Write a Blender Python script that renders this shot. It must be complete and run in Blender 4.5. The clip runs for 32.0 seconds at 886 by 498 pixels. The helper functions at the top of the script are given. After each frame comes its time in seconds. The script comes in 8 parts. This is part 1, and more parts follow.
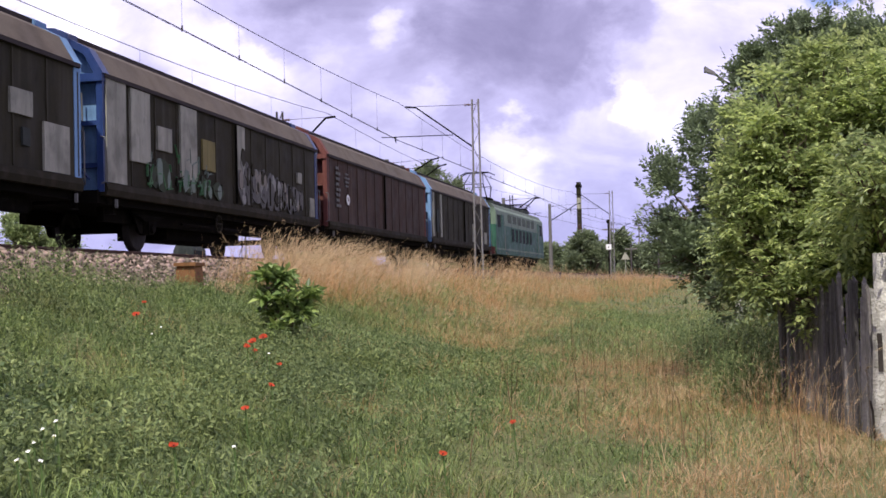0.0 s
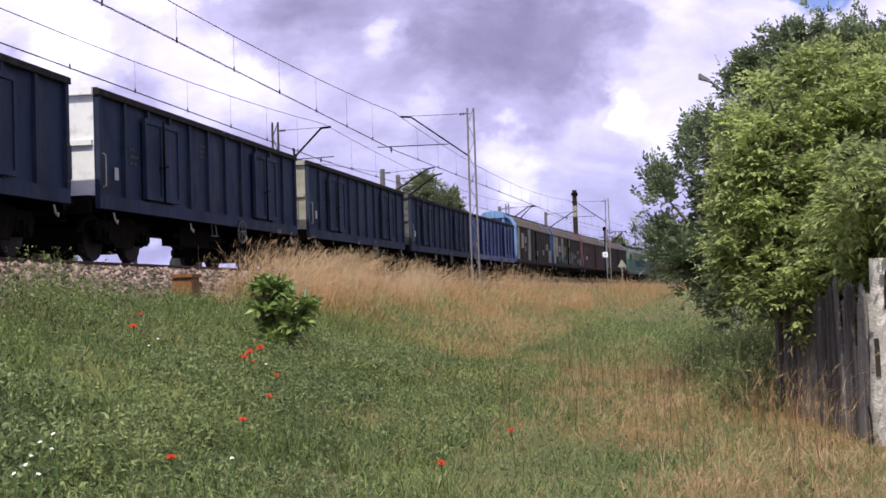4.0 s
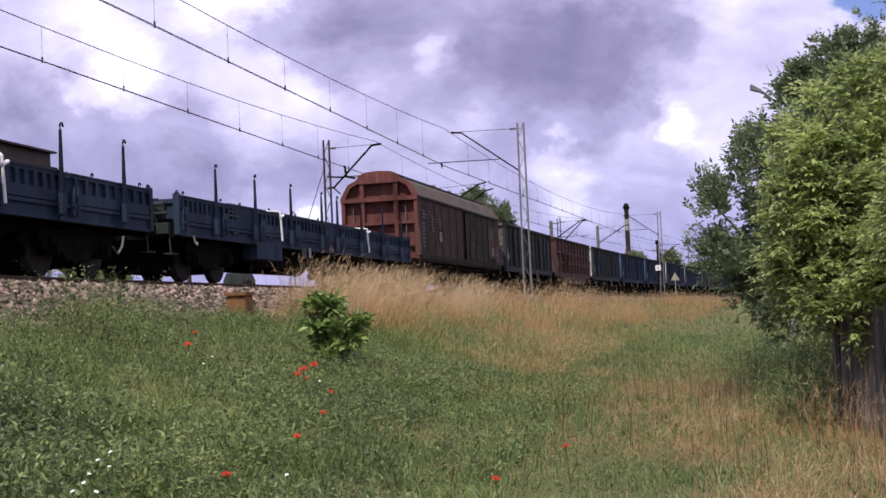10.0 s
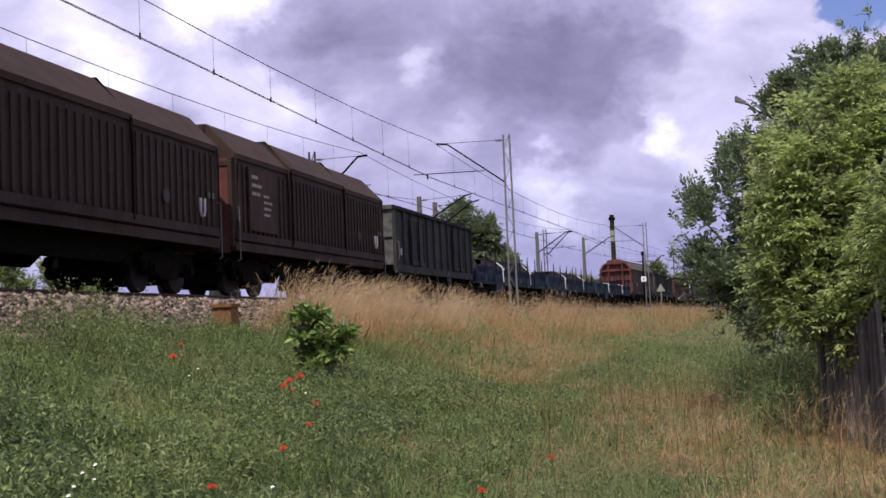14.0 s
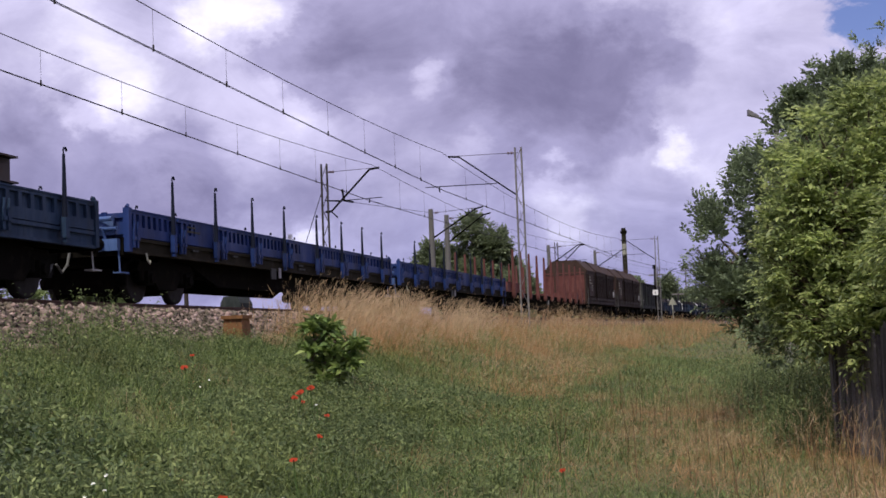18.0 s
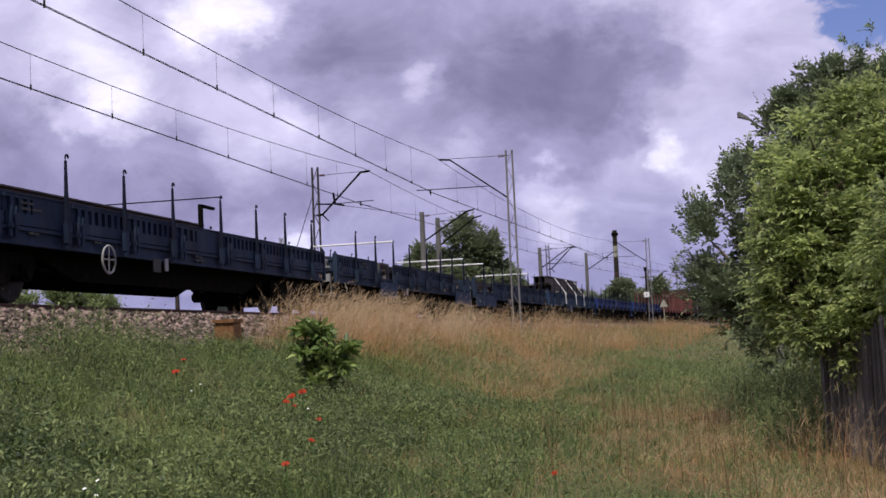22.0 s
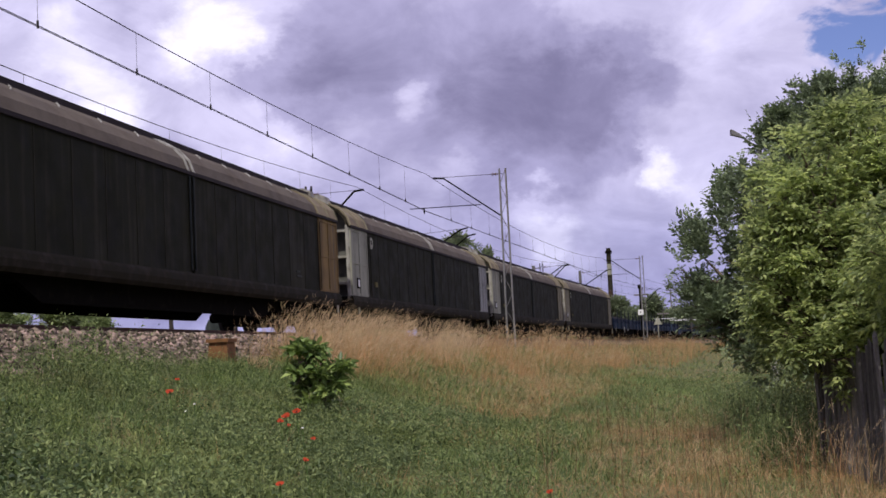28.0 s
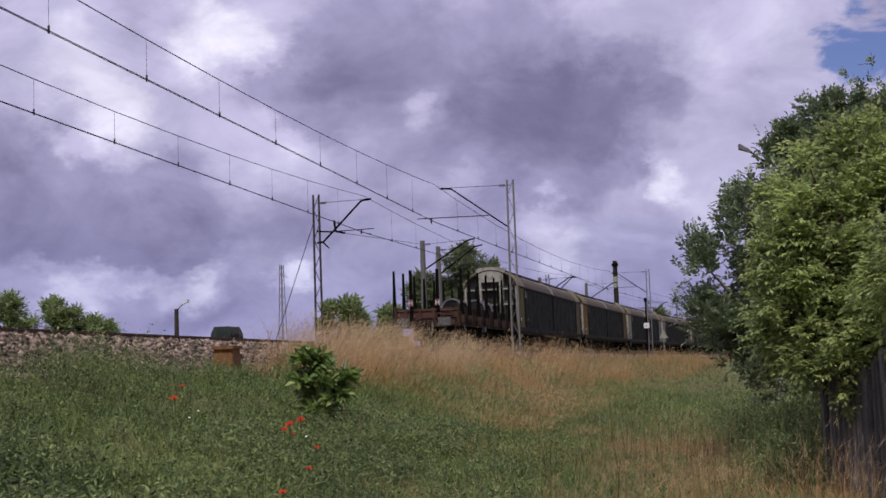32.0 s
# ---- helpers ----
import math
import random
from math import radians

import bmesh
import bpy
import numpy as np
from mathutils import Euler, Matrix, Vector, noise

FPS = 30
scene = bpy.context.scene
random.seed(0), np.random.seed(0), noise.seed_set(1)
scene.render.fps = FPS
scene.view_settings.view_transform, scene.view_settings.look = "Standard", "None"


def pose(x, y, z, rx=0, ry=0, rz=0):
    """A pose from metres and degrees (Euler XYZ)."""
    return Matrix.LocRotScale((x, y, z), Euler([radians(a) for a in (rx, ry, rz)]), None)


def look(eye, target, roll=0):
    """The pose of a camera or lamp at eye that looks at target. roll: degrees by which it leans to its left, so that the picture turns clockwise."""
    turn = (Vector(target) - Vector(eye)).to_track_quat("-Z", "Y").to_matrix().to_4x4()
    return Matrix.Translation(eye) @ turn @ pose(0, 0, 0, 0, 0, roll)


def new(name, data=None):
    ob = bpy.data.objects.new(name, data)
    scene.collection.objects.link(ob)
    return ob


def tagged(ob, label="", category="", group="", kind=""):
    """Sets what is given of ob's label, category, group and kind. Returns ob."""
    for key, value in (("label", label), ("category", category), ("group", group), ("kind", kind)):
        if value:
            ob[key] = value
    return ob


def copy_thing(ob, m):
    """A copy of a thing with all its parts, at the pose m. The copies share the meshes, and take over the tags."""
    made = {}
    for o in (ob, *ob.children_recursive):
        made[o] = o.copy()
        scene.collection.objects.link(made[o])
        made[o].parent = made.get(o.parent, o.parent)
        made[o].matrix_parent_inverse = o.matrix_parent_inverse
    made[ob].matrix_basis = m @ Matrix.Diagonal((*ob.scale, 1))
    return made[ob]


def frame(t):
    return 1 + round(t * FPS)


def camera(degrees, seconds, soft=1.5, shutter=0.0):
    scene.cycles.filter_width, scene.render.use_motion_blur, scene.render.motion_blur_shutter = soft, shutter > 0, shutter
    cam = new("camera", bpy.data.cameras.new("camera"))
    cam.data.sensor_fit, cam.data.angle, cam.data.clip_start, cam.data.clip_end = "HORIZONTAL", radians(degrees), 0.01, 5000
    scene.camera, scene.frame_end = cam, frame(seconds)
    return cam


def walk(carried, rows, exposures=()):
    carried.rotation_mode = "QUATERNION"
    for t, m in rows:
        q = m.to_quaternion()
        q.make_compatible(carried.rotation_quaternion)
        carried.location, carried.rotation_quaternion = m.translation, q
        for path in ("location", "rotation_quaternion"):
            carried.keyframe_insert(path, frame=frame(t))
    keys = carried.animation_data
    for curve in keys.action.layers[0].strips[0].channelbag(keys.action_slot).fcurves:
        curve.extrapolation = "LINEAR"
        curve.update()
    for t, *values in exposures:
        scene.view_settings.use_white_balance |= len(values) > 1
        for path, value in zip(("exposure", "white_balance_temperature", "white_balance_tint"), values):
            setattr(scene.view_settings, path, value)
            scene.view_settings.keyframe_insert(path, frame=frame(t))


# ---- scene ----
CAM_TURNS = [
    (0, 91.693, 1.387, -1.198), (0.5, 91.811, 1.539, -1.375), (1, 91.808, 1.831, -1.38), (1.5, 91.869, 1.65, -1.131),
    (2, 91.96, 1.588, -1.398), (2.5, 91.968, 1.814, -1.535), (3, 91.95, 1.754, -1.544), (3.5, 92.004, 1.859, -1.532),
    (5.5, 92.285, 1.695, -0.289), (6, 92.272, 1.744, -0.015), (6.5, 92.304, 2.011, 0.279), (7, 92.427, 2.065, 0.506),
    (7.5, 92.541, 2.248, 0.795), (8, 92.737, 2.144, 1.056), (8.5, 92.837, 1.976, 1.302), (9, 92.862, 2.156, 1.39),
    (9.5, 92.802, 2.571, 1.248), (10, 92.874, 2.482, 0.989), (10.5, 93.088, 2.57, 0.749), (11, 93.174, 2.979, 0.643),
    (11.5, 93.275, 2.926, 0.713), (12, 93.316, 2.701, 0.74), (12.5, 93.323, 2.778, 0.571), (13, 93.303, 2.674, 0.414),
    (13.5, 93.332, 2.526, 0.357), (14, 93.356, 2.592, 0.369), (14.5, 93.55, 2.392, 0.559), (16.5, 93.582, 2.385, 0.446),
    (17, 93.683, 2.464, 0.532), (17.5, 93.822, 2.359, 0.692), (18, 93.936, 2.322, 0.864), (18.5, 93.922, 2.686, 0.735),
    (19, 93.878, 2.901, 0.477), (19.5, 93.869, 2.906, 0.293), (20, 93.982, 2.767, 0.346), (20.5, 94.229, 2.879, 0.578),
    (21, 94.23, 2.836, 0.623), (21.5, 94.133, 3.021, 0.56), (22, 94.051, 2.574, 0.491), (22.5, 94.017, 2.562, 0.489),
    (23, 94.145, 2.601, 0.609), (23.5, 94.383, 2.666, 0.89), (24, 94.573, 2.51, 0.959), (24.5, 94.647, 3.006, 0.765),
    (25, 94.569, 2.764, 0.605), (25.5, 94.563, 2.587, 0.521), (27.5, 94.945, 2.997, 0.344), (28, 94.862, 2.821, 0.24),
    (28.5, 94.706, 2.589, 0.301), (29, 94.653, 2.433, 0.351), (29.5, 94.683, 2.326, 0.495), (30, 94.685, 2.327, 0.427),
    (30.5, 94.766, 2.161, 0.321), (31, 94.983, 2.031, 0.3), (31.5, 95.179, 1.953, 0.328), (32, 95.329, 1.965, 0.455)]
EYE_Z = -0.909
cam = camera(38, 32.0, soft=1.6)
walk(cam, [(t, pose(0, 0, EYE_Z, rx, ry, rz)) for t, rx, ry, rz in CAM_TURNS],
     exposures=[(0, 0.7), (3, 0.65), (7, 0.5), (10, 0.42), (11.5, 0.36), (13.5, 0.26), (15, 0.22), (17, 0.12), (20, 0.02), (24, 0.03), (28, 0.12), (29.5, 0.18), (30.5, 0.08), (32, -0.22)])


# ---- light: broken cloud, the sun high and behind the train's far side ----
SUN_AZ, SUN_EL = 195.0, 57.0     # compass bearing (clockwise from +Y) and height of the sun


def make_world():
    w = bpy.data.worlds.new("sky")
    scene.world = w
    w.use_nodes = True
    nt = w.node_tree
    nt.nodes.clear()
    N = lambda kind: nt.nodes.new(kind)
    L = nt.links.new
    out, bg = N("ShaderNodeOutputWorld"), N("ShaderNodeBackground")
    sky = N("ShaderNodeTexSky")
    sky.sky_type, sky.sun_disc = "NISHITA", False
    sky.sun_elevation, sky.sun_rotation = radians(SUN_EL), radians(SUN_AZ)
    skyscale = N("ShaderNodeVectorMath")
    skyscale.operation = "SCALE"
    skyscale.inputs[3].default_value = 0.085
    L(sky.outputs[0], skyscale.inputs[0])
    tc = N("ShaderNodeTexCoord")
    comb = N("ShaderNodeMapping")
    comb.inputs["Scale"].default_value = (2.0, 2.0, 3.0)
    L(tc.outputs["Generated"], comb.inputs[0])
    def cloud(scale, detail, off, rough=0.55, dist=0.3):
        mp, nz = N("ShaderNodeMapping"), N("ShaderNodeTexNoise")
        mp.inputs["Location"].default_value = off
        L(comb.outputs[0], mp.inputs[0])
        L(mp.outputs[0], nz.inputs["Vector"])
        nz.inputs["Scale"].default_value, nz.inputs["Detail"].default_value = scale, detail
        nz.inputs["Roughness"].default_value, nz.inputs["Distortion"].default_value = rough, dist
        return nz.outputs["Fac"]
    def ramp(fac, *stops):
        r = N("ShaderNodeValToRGB")
        r.color_ramp.interpolation = "EASE"
        while len(r.color_ramp.elements) < len(stops):
            r.color_ramp.elements.new(0.5)
        for e, (p, c) in zip(r.color_ramp.elements, stops):
            e.position, e.color = p, (*c, 1)
        L(fac, r.inputs[0])
        return r.outputs[0]
    def mix(a, b, fac, kind="MIX"):
        m = N("ShaderNodeMix")
        m.data_type, m.blend_type = "RGBA", kind
        for v, s in ((fac, m.inputs[0]), (a, m.inputs[6]), (b, m.inputs[7])):
            if isinstance(v, (int, float)):
                s.default_value = v
            elif isinstance(v, tuple):
                s.default_value = (*v, 1)
            else:
                L(v, s)
        return m.outputs[2]
    # cloud masses by direction (x, y, z), breadth and weight: white heads above zero, grey bases below
    masses = ((-0.164, 0.955, 0.248, 0.042, 0.36), (-0.128, 0.978, 0.162, 0.031, 0.22), (-0.020, 0.978, 0.207, 0.022, 0.22),
             (0.189, 0.954, 0.231, 0.026, 0.12), (0.265, 0.934, 0.239, 0.048, 0.16), (0.168, 0.976, 0.140, 0.020, 0.28),
             (0.200, 0.974, 0.108, 0.031, 0.12), (0.078, 0.991, 0.109, 0.026, 0.3), (0.019, 0.989, 0.150, 0.026, 0.2),
             (-0.254, 0.949, 0.192, 0.046, 0.32), (-0.291, 0.923, 0.251, 0.045, 0.24), (-0.054, 0.968, 0.246, 0.057, -0.3),
             (0.077, 0.981, 0.179, 0.066, -0.36), (-0.108, 0.972, 0.210, 0.040, -0.25), (0.125, 0.971, 0.203, 0.048, -0.3),
             (-0.308, 0.941, 0.135, 0.055, -0.32), (-0.225, 0.964, 0.128, 0.045, -0.22), (0.147, 0.985, 0.094, 0.035, -0.05),
             (0.003, 0.984, 0.176, 0.035, -0.15), (0.041, 0.968, 0.246, 0.053, -0.2), (-0.036, 0.995, 0.096, 0.053, 0.12),
             (0.115, 0.991, 0.066, 0.040, 0.15), (-0.208, 0.975, 0.081, 0.053, -0.12),
             (-0.272, 0.960, 0.072, 0.020, 0.30), (-0.235, 0.969, 0.075, 0.020, 0.30), (-0.197, 0.978, 0.077, 0.024, 0.5), (-0.120, 0.990, 0.076, 0.018, 0.45))
    warp, off, wob = N("ShaderNodeTexNoise"), N("ShaderNodeVectorMath"), N("ShaderNodeVectorMath")
    L(comb.outputs[0], warp.inputs["Vector"])
    warp.inputs["Scale"].default_value, warp.inputs["Detail"].default_value, warp.inputs["Roughness"].default_value = 5.0, 7, 0.6
    off.operation, wob.operation = "SUBTRACT", "MULTIPLY_ADD"
    off.inputs[1].default_value = (0.5, 0.5, 0.5)
    L(warp.outputs["Color"], off.inputs[0])
    L(off.outputs[0], wob.inputs[0])
    wob.inputs[1].default_value = (0.13, 0.13, 0.12)
    L(tc.outputs["Generated"], wob.inputs[2])
    total = N("ShaderNodeMath")
    total.operation = "MULTIPLY_ADD"
    total.inputs[1].default_value, total.inputs[2].default_value = 0.60, 0.19
    L(cloud(1.9, 9, (3.1, 0.4, 0.6), 0.58, 0.2), total.inputs[0])
    value = total.outputs[0]
    for x, y, z, r, wgt in masses:
        dist, bell, add = N("ShaderNodeVectorMath"), N("ShaderNodeMapRange"), N("ShaderNodeMath")
        dist.operation, add.operation = "DISTANCE", "ADD"
        dist.inputs[1].default_value = (x, y, z)
        L(wob.outputs[0], dist.inputs[0])
        bell.interpolation_type = "SMOOTHERSTEP"
        bell.inputs[1].default_value, bell.inputs[2].default_value, bell.inputs[3].default_value, bell.inputs[4].default_value = 0.0, r * 1.75, wgt * 0.80, 0.0
        L(dist.outputs["Value"], bell.inputs[0])
        L(value, add.inputs[0])
        L(bell.outputs[0], add.inputs[1])
        value = add.outputs[0]
    big = ramp(value, (0.16, (0.24, 0.222, 0.385)), (0.38, (0.39, 0.365, 0.585)), (0.55, (0.63, 0.595, 0.85)), (0.80, (1.05, 1.01, 1.22)))
    small = ramp(cloud(5.2, 9, (1.7, 5.2, 0), 0.6, 0.6), (0.3, (0.83, 0.83, 0.86)), (0.7, (1.17, 1.17, 1.15)))
    cl = mix(big, small, 1.0, "MULTIPLY")
    # far cloud lies lower and greyer than the heads above it
    parts, low = N("ShaderNodeSeparateXYZ"), N("ShaderNodeMapRange")
    L(wob.outputs[0], parts.inputs[0])
    low.interpolation_type = "SMOOTHSTEP"
    low.inputs[1].default_value, low.inputs[2].default_value = 0.03, 0.19
    L(parts.outputs[2], low.inputs[0])
    cl = mix(mix(cl, (0.60, 0.62, 0.74), 1.0, "MULTIPLY"), cl, low.outputs[0])
    gap = N("ShaderNodeVectorMath")
    gap.operation = "DISTANCE"
    gap.inputs[1].default_value = (0.318, 0.923, 0.218)
    L(tc.outputs["Generated"], gap.inputs[0])
    edge = N("ShaderNodeMath")
    edge.operation = "MULTIPLY_ADD"
    edge.inputs[1].default_value = 0.22
    L(cloud(9.0, 6, (2.3, 2.2, 0), 0.6, 0.4), edge.inputs[0])
    L(gap.outputs["Value"], edge.inputs[2])
    cover = ramp(edge.outputs[0], (0.118, (0.02, 0.02, 0.02)), (0.150, (1, 1, 1)))
    deep = mix(skyscale.outputs[0], (0.85, 0.82, 1.25), 1.0, "MULTIPLY")
    full = mix(deep, cl, cover)
    L(full, bg.inputs[0])
    bg.inputs[1].default_value = 1.0
    L(bg.outputs[0], out.inputs[0])


make_world()
sun_data = bpy.data.lights.new("sun", "SUN")
sun_data.energy, sun_data.angle, sun_data.color = 3.2, radians(0.6), (1.0, 0.95, 0.86)
sun = new("sun", sun_data)
_a, _e = radians(SUN_AZ), radians(SUN_EL)
sun.matrix_world = look((200 * math.sin(_a) * math.cos(_e), 200 * math.cos(_a) * math.cos(_e), 200 * math.sin(_e)), (0, 0, 0))


# ---- the line: a right-hand curve; s along it, q to its right, z from the rail top ----
BEND, TRACK_X, HEADING = 1112.2, -11.827, 0.17434
HUB = (TRACK_X + BEND * math.cos(HEADING), -BEND * math.sin(HEADING))


def place(s, q=0.0, z=0.0):
    a = HEADING + s / BEND
    return Vector((HUB[0] - (BEND - q) * math.cos(a), HUB[1] + (BEND - q) * math.sin(a), z))


def along(s, q=0.0, z=0.0):
    """Pose with local x along the line, y to its left, z up."""
    return Matrix.Translation(place(s, q, z)) @ pose(0, 0, 0, 0, 0, 90 - math.degrees(HEADING + s / BEND))


def line_coords(x, y):
    dx, dy = HUB[0] - x, y - HUB[1]
    return BEND * (math.atan2(dy, dx) - HEADING), BEND - math.hypot(dx, dy)


PROFILE = [(-4000, -2.6), (-60, -2.6), (-16, -2.5), (-11.5, -1.9), (-8.3, -0.85), (-6, -0.8), (3.4, -0.8), (3.9, -0.92), (5.0, -1.3), (6.5, -1.82), (8.5, -2.2), (11, -2.38), (14, -2.4), (40, -2.4), (4000, -2.4)]


def ground_z(s, q):
    for (q0, z0), (q1, z1) in zip(PROFILE, PROFILE[1:]):
        if q <= q1:
            z = z0 + (z1 - z0) * (q - q0) / (q1 - q0)
            break
    else:
        z = PROFILE[-1][1]
    far = min(1.0, max(0.0, (s - 70) / 70))     # the field climbs to the line further off
    if q > 4 and far > 0:
        z += far * (-0.75 - z) * max(0.0, 1 - (q - 4) / 40)
    if q > 3.9:
        z += 0.10 * noise.noise((s * 0.35, q * 0.35, 0)) + 0.05 * noise.noise((s * 1.1, q * 1.1, 4))
    return z


# ---- materials ----
def material(name, base, rough=0.7, metal=0.0, vary=0.18, scale=3.0, fine=40.0, dirt=None, dirt_amount=0.0, streak=False, bump=0.15, random_mix=0.0, bump_size=0.02, translucent=0.0, spec=0.08, each=0.0):
    m = bpy.data.materials.new(name)
    m.use_nodes = True
    nt = m.node_tree
    N, L = (lambda kind: nt.nodes.new(kind)), nt.links.new
    bsdf = nt.nodes["Principled BSDF"]
    bsdf.inputs["Roughness"].default_value, bsdf.inputs["Metallic"].default_value = rough, metal
    bsdf.inputs["Specular IOR Level"].default_value = spec
    tc = N("ShaderNodeTexCoord")
    def tex(sc, detail=5, stretch=(1, 1, 1)):
        mp, nz = N("ShaderNodeMapping"), N("ShaderNodeTexNoise")
        mp.inputs["Scale"].default_value = stretch
        L(tc.outputs["Object"], mp.inputs[0])
        L(mp.outputs[0], nz.inputs["Vector"])
        nz.inputs["Scale"].default_value, nz.inputs["Detail"].default_value = sc, detail
        return nz.outputs["Fac"]
    def mixc(a, b, fac, kind="MIX"):
        x = N("ShaderNodeMix")
        x.data_type, x.blend_type = "RGBA", kind
        for v, s in ((fac, x.inputs[0]), (a, x.inputs[6]), (b, x.inputs[7])):
            if isinstance(v, (int, float)):
                s.default_value = v
            elif isinstance(v, tuple):
                s.default_value = (*v[:3], 1)
            else:
                L(v, s)
        return x.outputs[2]
    def curve_to(fac, lo, hi, a, b):
        r = N("ShaderNodeMapRange")
        r.inputs[1].default_value, r.inputs[2].default_value, r.inputs[3].default_value, r.inputs[4].default_value = lo, hi, a, b
        L(fac, r.inputs[0])
        return r.outputs[0]
    big, small = tex(scale), tex(fine, 3)
    dark = tuple(c * (1 - vary) for c in base)
    light = tuple(min(1, c * (1 + vary)) for c in base)
    col = mixc(dark, light, curve_to(big, 0.3, 0.7, 0, 1))
    col = mixc(col, mixc(dark, light, curve_to(small, 0.3, 0.7, 0, 1)), 0.4)
    if dirt:
        d = tex(scale * 1.3, 7, (1, 1, 0.12) if streak else (1, 1, 1))
        col = mixc(col, dirt, curve_to(d, 0.62 - 0.35 * dirt_amount, 0.72, 0, min(1.0, 0.35 + dirt_amount)))
    if streak:
        # running dust streaks and worn dark patches on painted sheet
        dusty = tuple(c * 1.35 + d for c, d in zip(base, (0.030, 0.026, 0.018)))
        col = mixc(col, dusty, curve_to(tex(scale * 2.4, 7, (1, 1, 0.07)), 0.50, 0.74, 0, 0.5))
        col = mixc(col, tuple(c * 0.42 for c in base), curve_to(tex(scale * 0.6, 8), 0.50, 0.72, 0, 0.7))
        col = mixc(col, tuple(c * 0.5 for c in base), curve_to(tex(scale * 5.0, 5, (1, 1, 0.3)), 0.58, 0.72, 0, 0.5))
    if random_mix:
        oi = N("ShaderNodeNewGeometry")
        hv = N("ShaderNodeHueSaturation")
        L(curve_to(oi.outputs["Random Per Island"], 0, 1, 1 - random_mix, 1 + random_mix), hv.inputs["Value"])
        L(curve_to(oi.outputs["Random Per Island"], 0, 1, 0.5 + random_mix * 0.04, 0.5 - random_mix * 0.04), hv.inputs["Hue"])
        L(col, hv.inputs["Color"])
        col = hv.outputs[0]
    if each:
        oi, hv = N("ShaderNodeObjectInfo"), N("ShaderNodeHueSaturation")
        L(curve_to(oi.outputs["Random"], 0, 1, 1 - each, 1 + each), hv.inputs["Value"])
        L(col, hv.inputs["Color"])
        col = hv.outputs[0]
    L(col, bsdf.inputs["Base Color"])
    if translucent:
        tr, mx = N("ShaderNodeBsdfTranslucent"), N("ShaderNodeMixShader")
        L(col, tr.inputs[0])
        mx.inputs[0].default_value = translucent
        L(bsdf.outputs[0], mx.inputs[1])
        L(tr.outputs[0], mx.inputs[2])
        L(mx.outputs[0], nt.nodes["Material Output"].inputs[0])
    if bump:
        bp = N("ShaderNodeBump")
        bp.inputs["Strength"].default_value, bp.inputs["Distance"].default_value = bump, bump_size
        L(small, bp.inputs["Height"])
        L(bp.outputs[0], bsdf.inputs["Normal"])
    L(curve_to(big, 0.3, 0.7, max(0.05, rough - 0.12), min(1, rough + 0.1)), bsdf.inputs["Roughness"])
    return m


DUST = (0.055, 0.045, 0.035)
# near-black: the shade beneath the wagons is partly put into this colour
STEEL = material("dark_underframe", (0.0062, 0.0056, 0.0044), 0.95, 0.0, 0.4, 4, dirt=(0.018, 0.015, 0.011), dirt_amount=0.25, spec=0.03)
WHEEL_STEEL = material("wheel_steel", (0.0125, 0.0105, 0.008), 0.8, 0.1, 0.25, 6, spec=0.3)
TREAD = material("bright_tread", (0.30, 0.29, 0.28), 0.4, 0.9, 0.1, 8)
RAIL_STEEL = material("rail_steel", (0.10, 0.06, 0.045), 0.7, 0.4, 0.25, 6)
BLUE = material("bright_blue_paint", (0.013, 0.036, 0.130), 0.5, 0, 0.3, 1.5, dirt=(0.022, 0.028, 0.06), dirt_amount=0.45, streak=True, spec=0.35)
BLUE_LIGHT = material("light_blue_paint", (0.150, 0.265, 0.440), 0.55, 0, 0.18, 2, dirt=(0.06, 0.09, 0.16), dirt_amount=0.35, streak=True)
NAVY = material("navy_paint", (0.019, 0.031, 0.058), 0.65, 0, 0.25, 2, dirt=(0.028, 0.030, 0.040), dirt_amount=0.4, streak=True)
FLAT_BLUE = material("flat_wagon_blue_paint", (0.020, 0.040, 0.135), 0.5, 0, 0.22, 2, dirt=DUST, dirt_amount=0.3, streak=True)
SLATE = material("slate_blue_paint", (0.024, 0.037, 0.062), 0.7, 0, 0.25, 2, dirt=(0.03, 0.034, 0.040), dirt_amount=0.4, streak=True)
GREYGREEN = material("grey_green_paint", (0.036, 0.043, 0.041), 0.75, 0, 0.25, 2, dirt=(0.034, 0.036, 0.031), dirt_amount=0.35, streak=True)
CHARCOAL = material("charcoal_paint", (0.036, 0.040, 0.039), 0.75, 0, 0.25, 2, dirt=(0.05, 0.047, 0.04), dirt_amount=0.3, streak=True)
RUST_RED = material("rust_red_paint", (0.080, 0.041, 0.033), 0.7, 0, 0.28, 2, dirt=(0.045, 0.032, 0.024), dirt_amount=0.45, streak=True)
RED_END = material("faded_red_paint", (0.125, 0.047, 0.040), 0.65, 0, 0.22, 2, dirt=(0.075, 0.045, 0.04), dirt_amount=0.35, streak=True)
SOOT_BROWN = material("soot_brown_sheet", (0.026, 0.0235, 0.01404), 0.75, 0, 0.28, 2, dirt=(0.04, 0.037, 0.03), dirt_amount=0.35, streak=True)
SOOT_GREEN = material("sooty_green_sheet", (0.0165, 0.017, 0.00918), 0.75, 0, 0.3, 2, dirt=(0.03, 0.028, 0.02), dirt_amount=0.3, streak=True)
SILL = material("grimy_sill", (0.02, 0.0175, 0.0105), 0.85, 0, 0.3, 3, dirt=(0.042, 0.035, 0.026), dirt_amount=0.35)
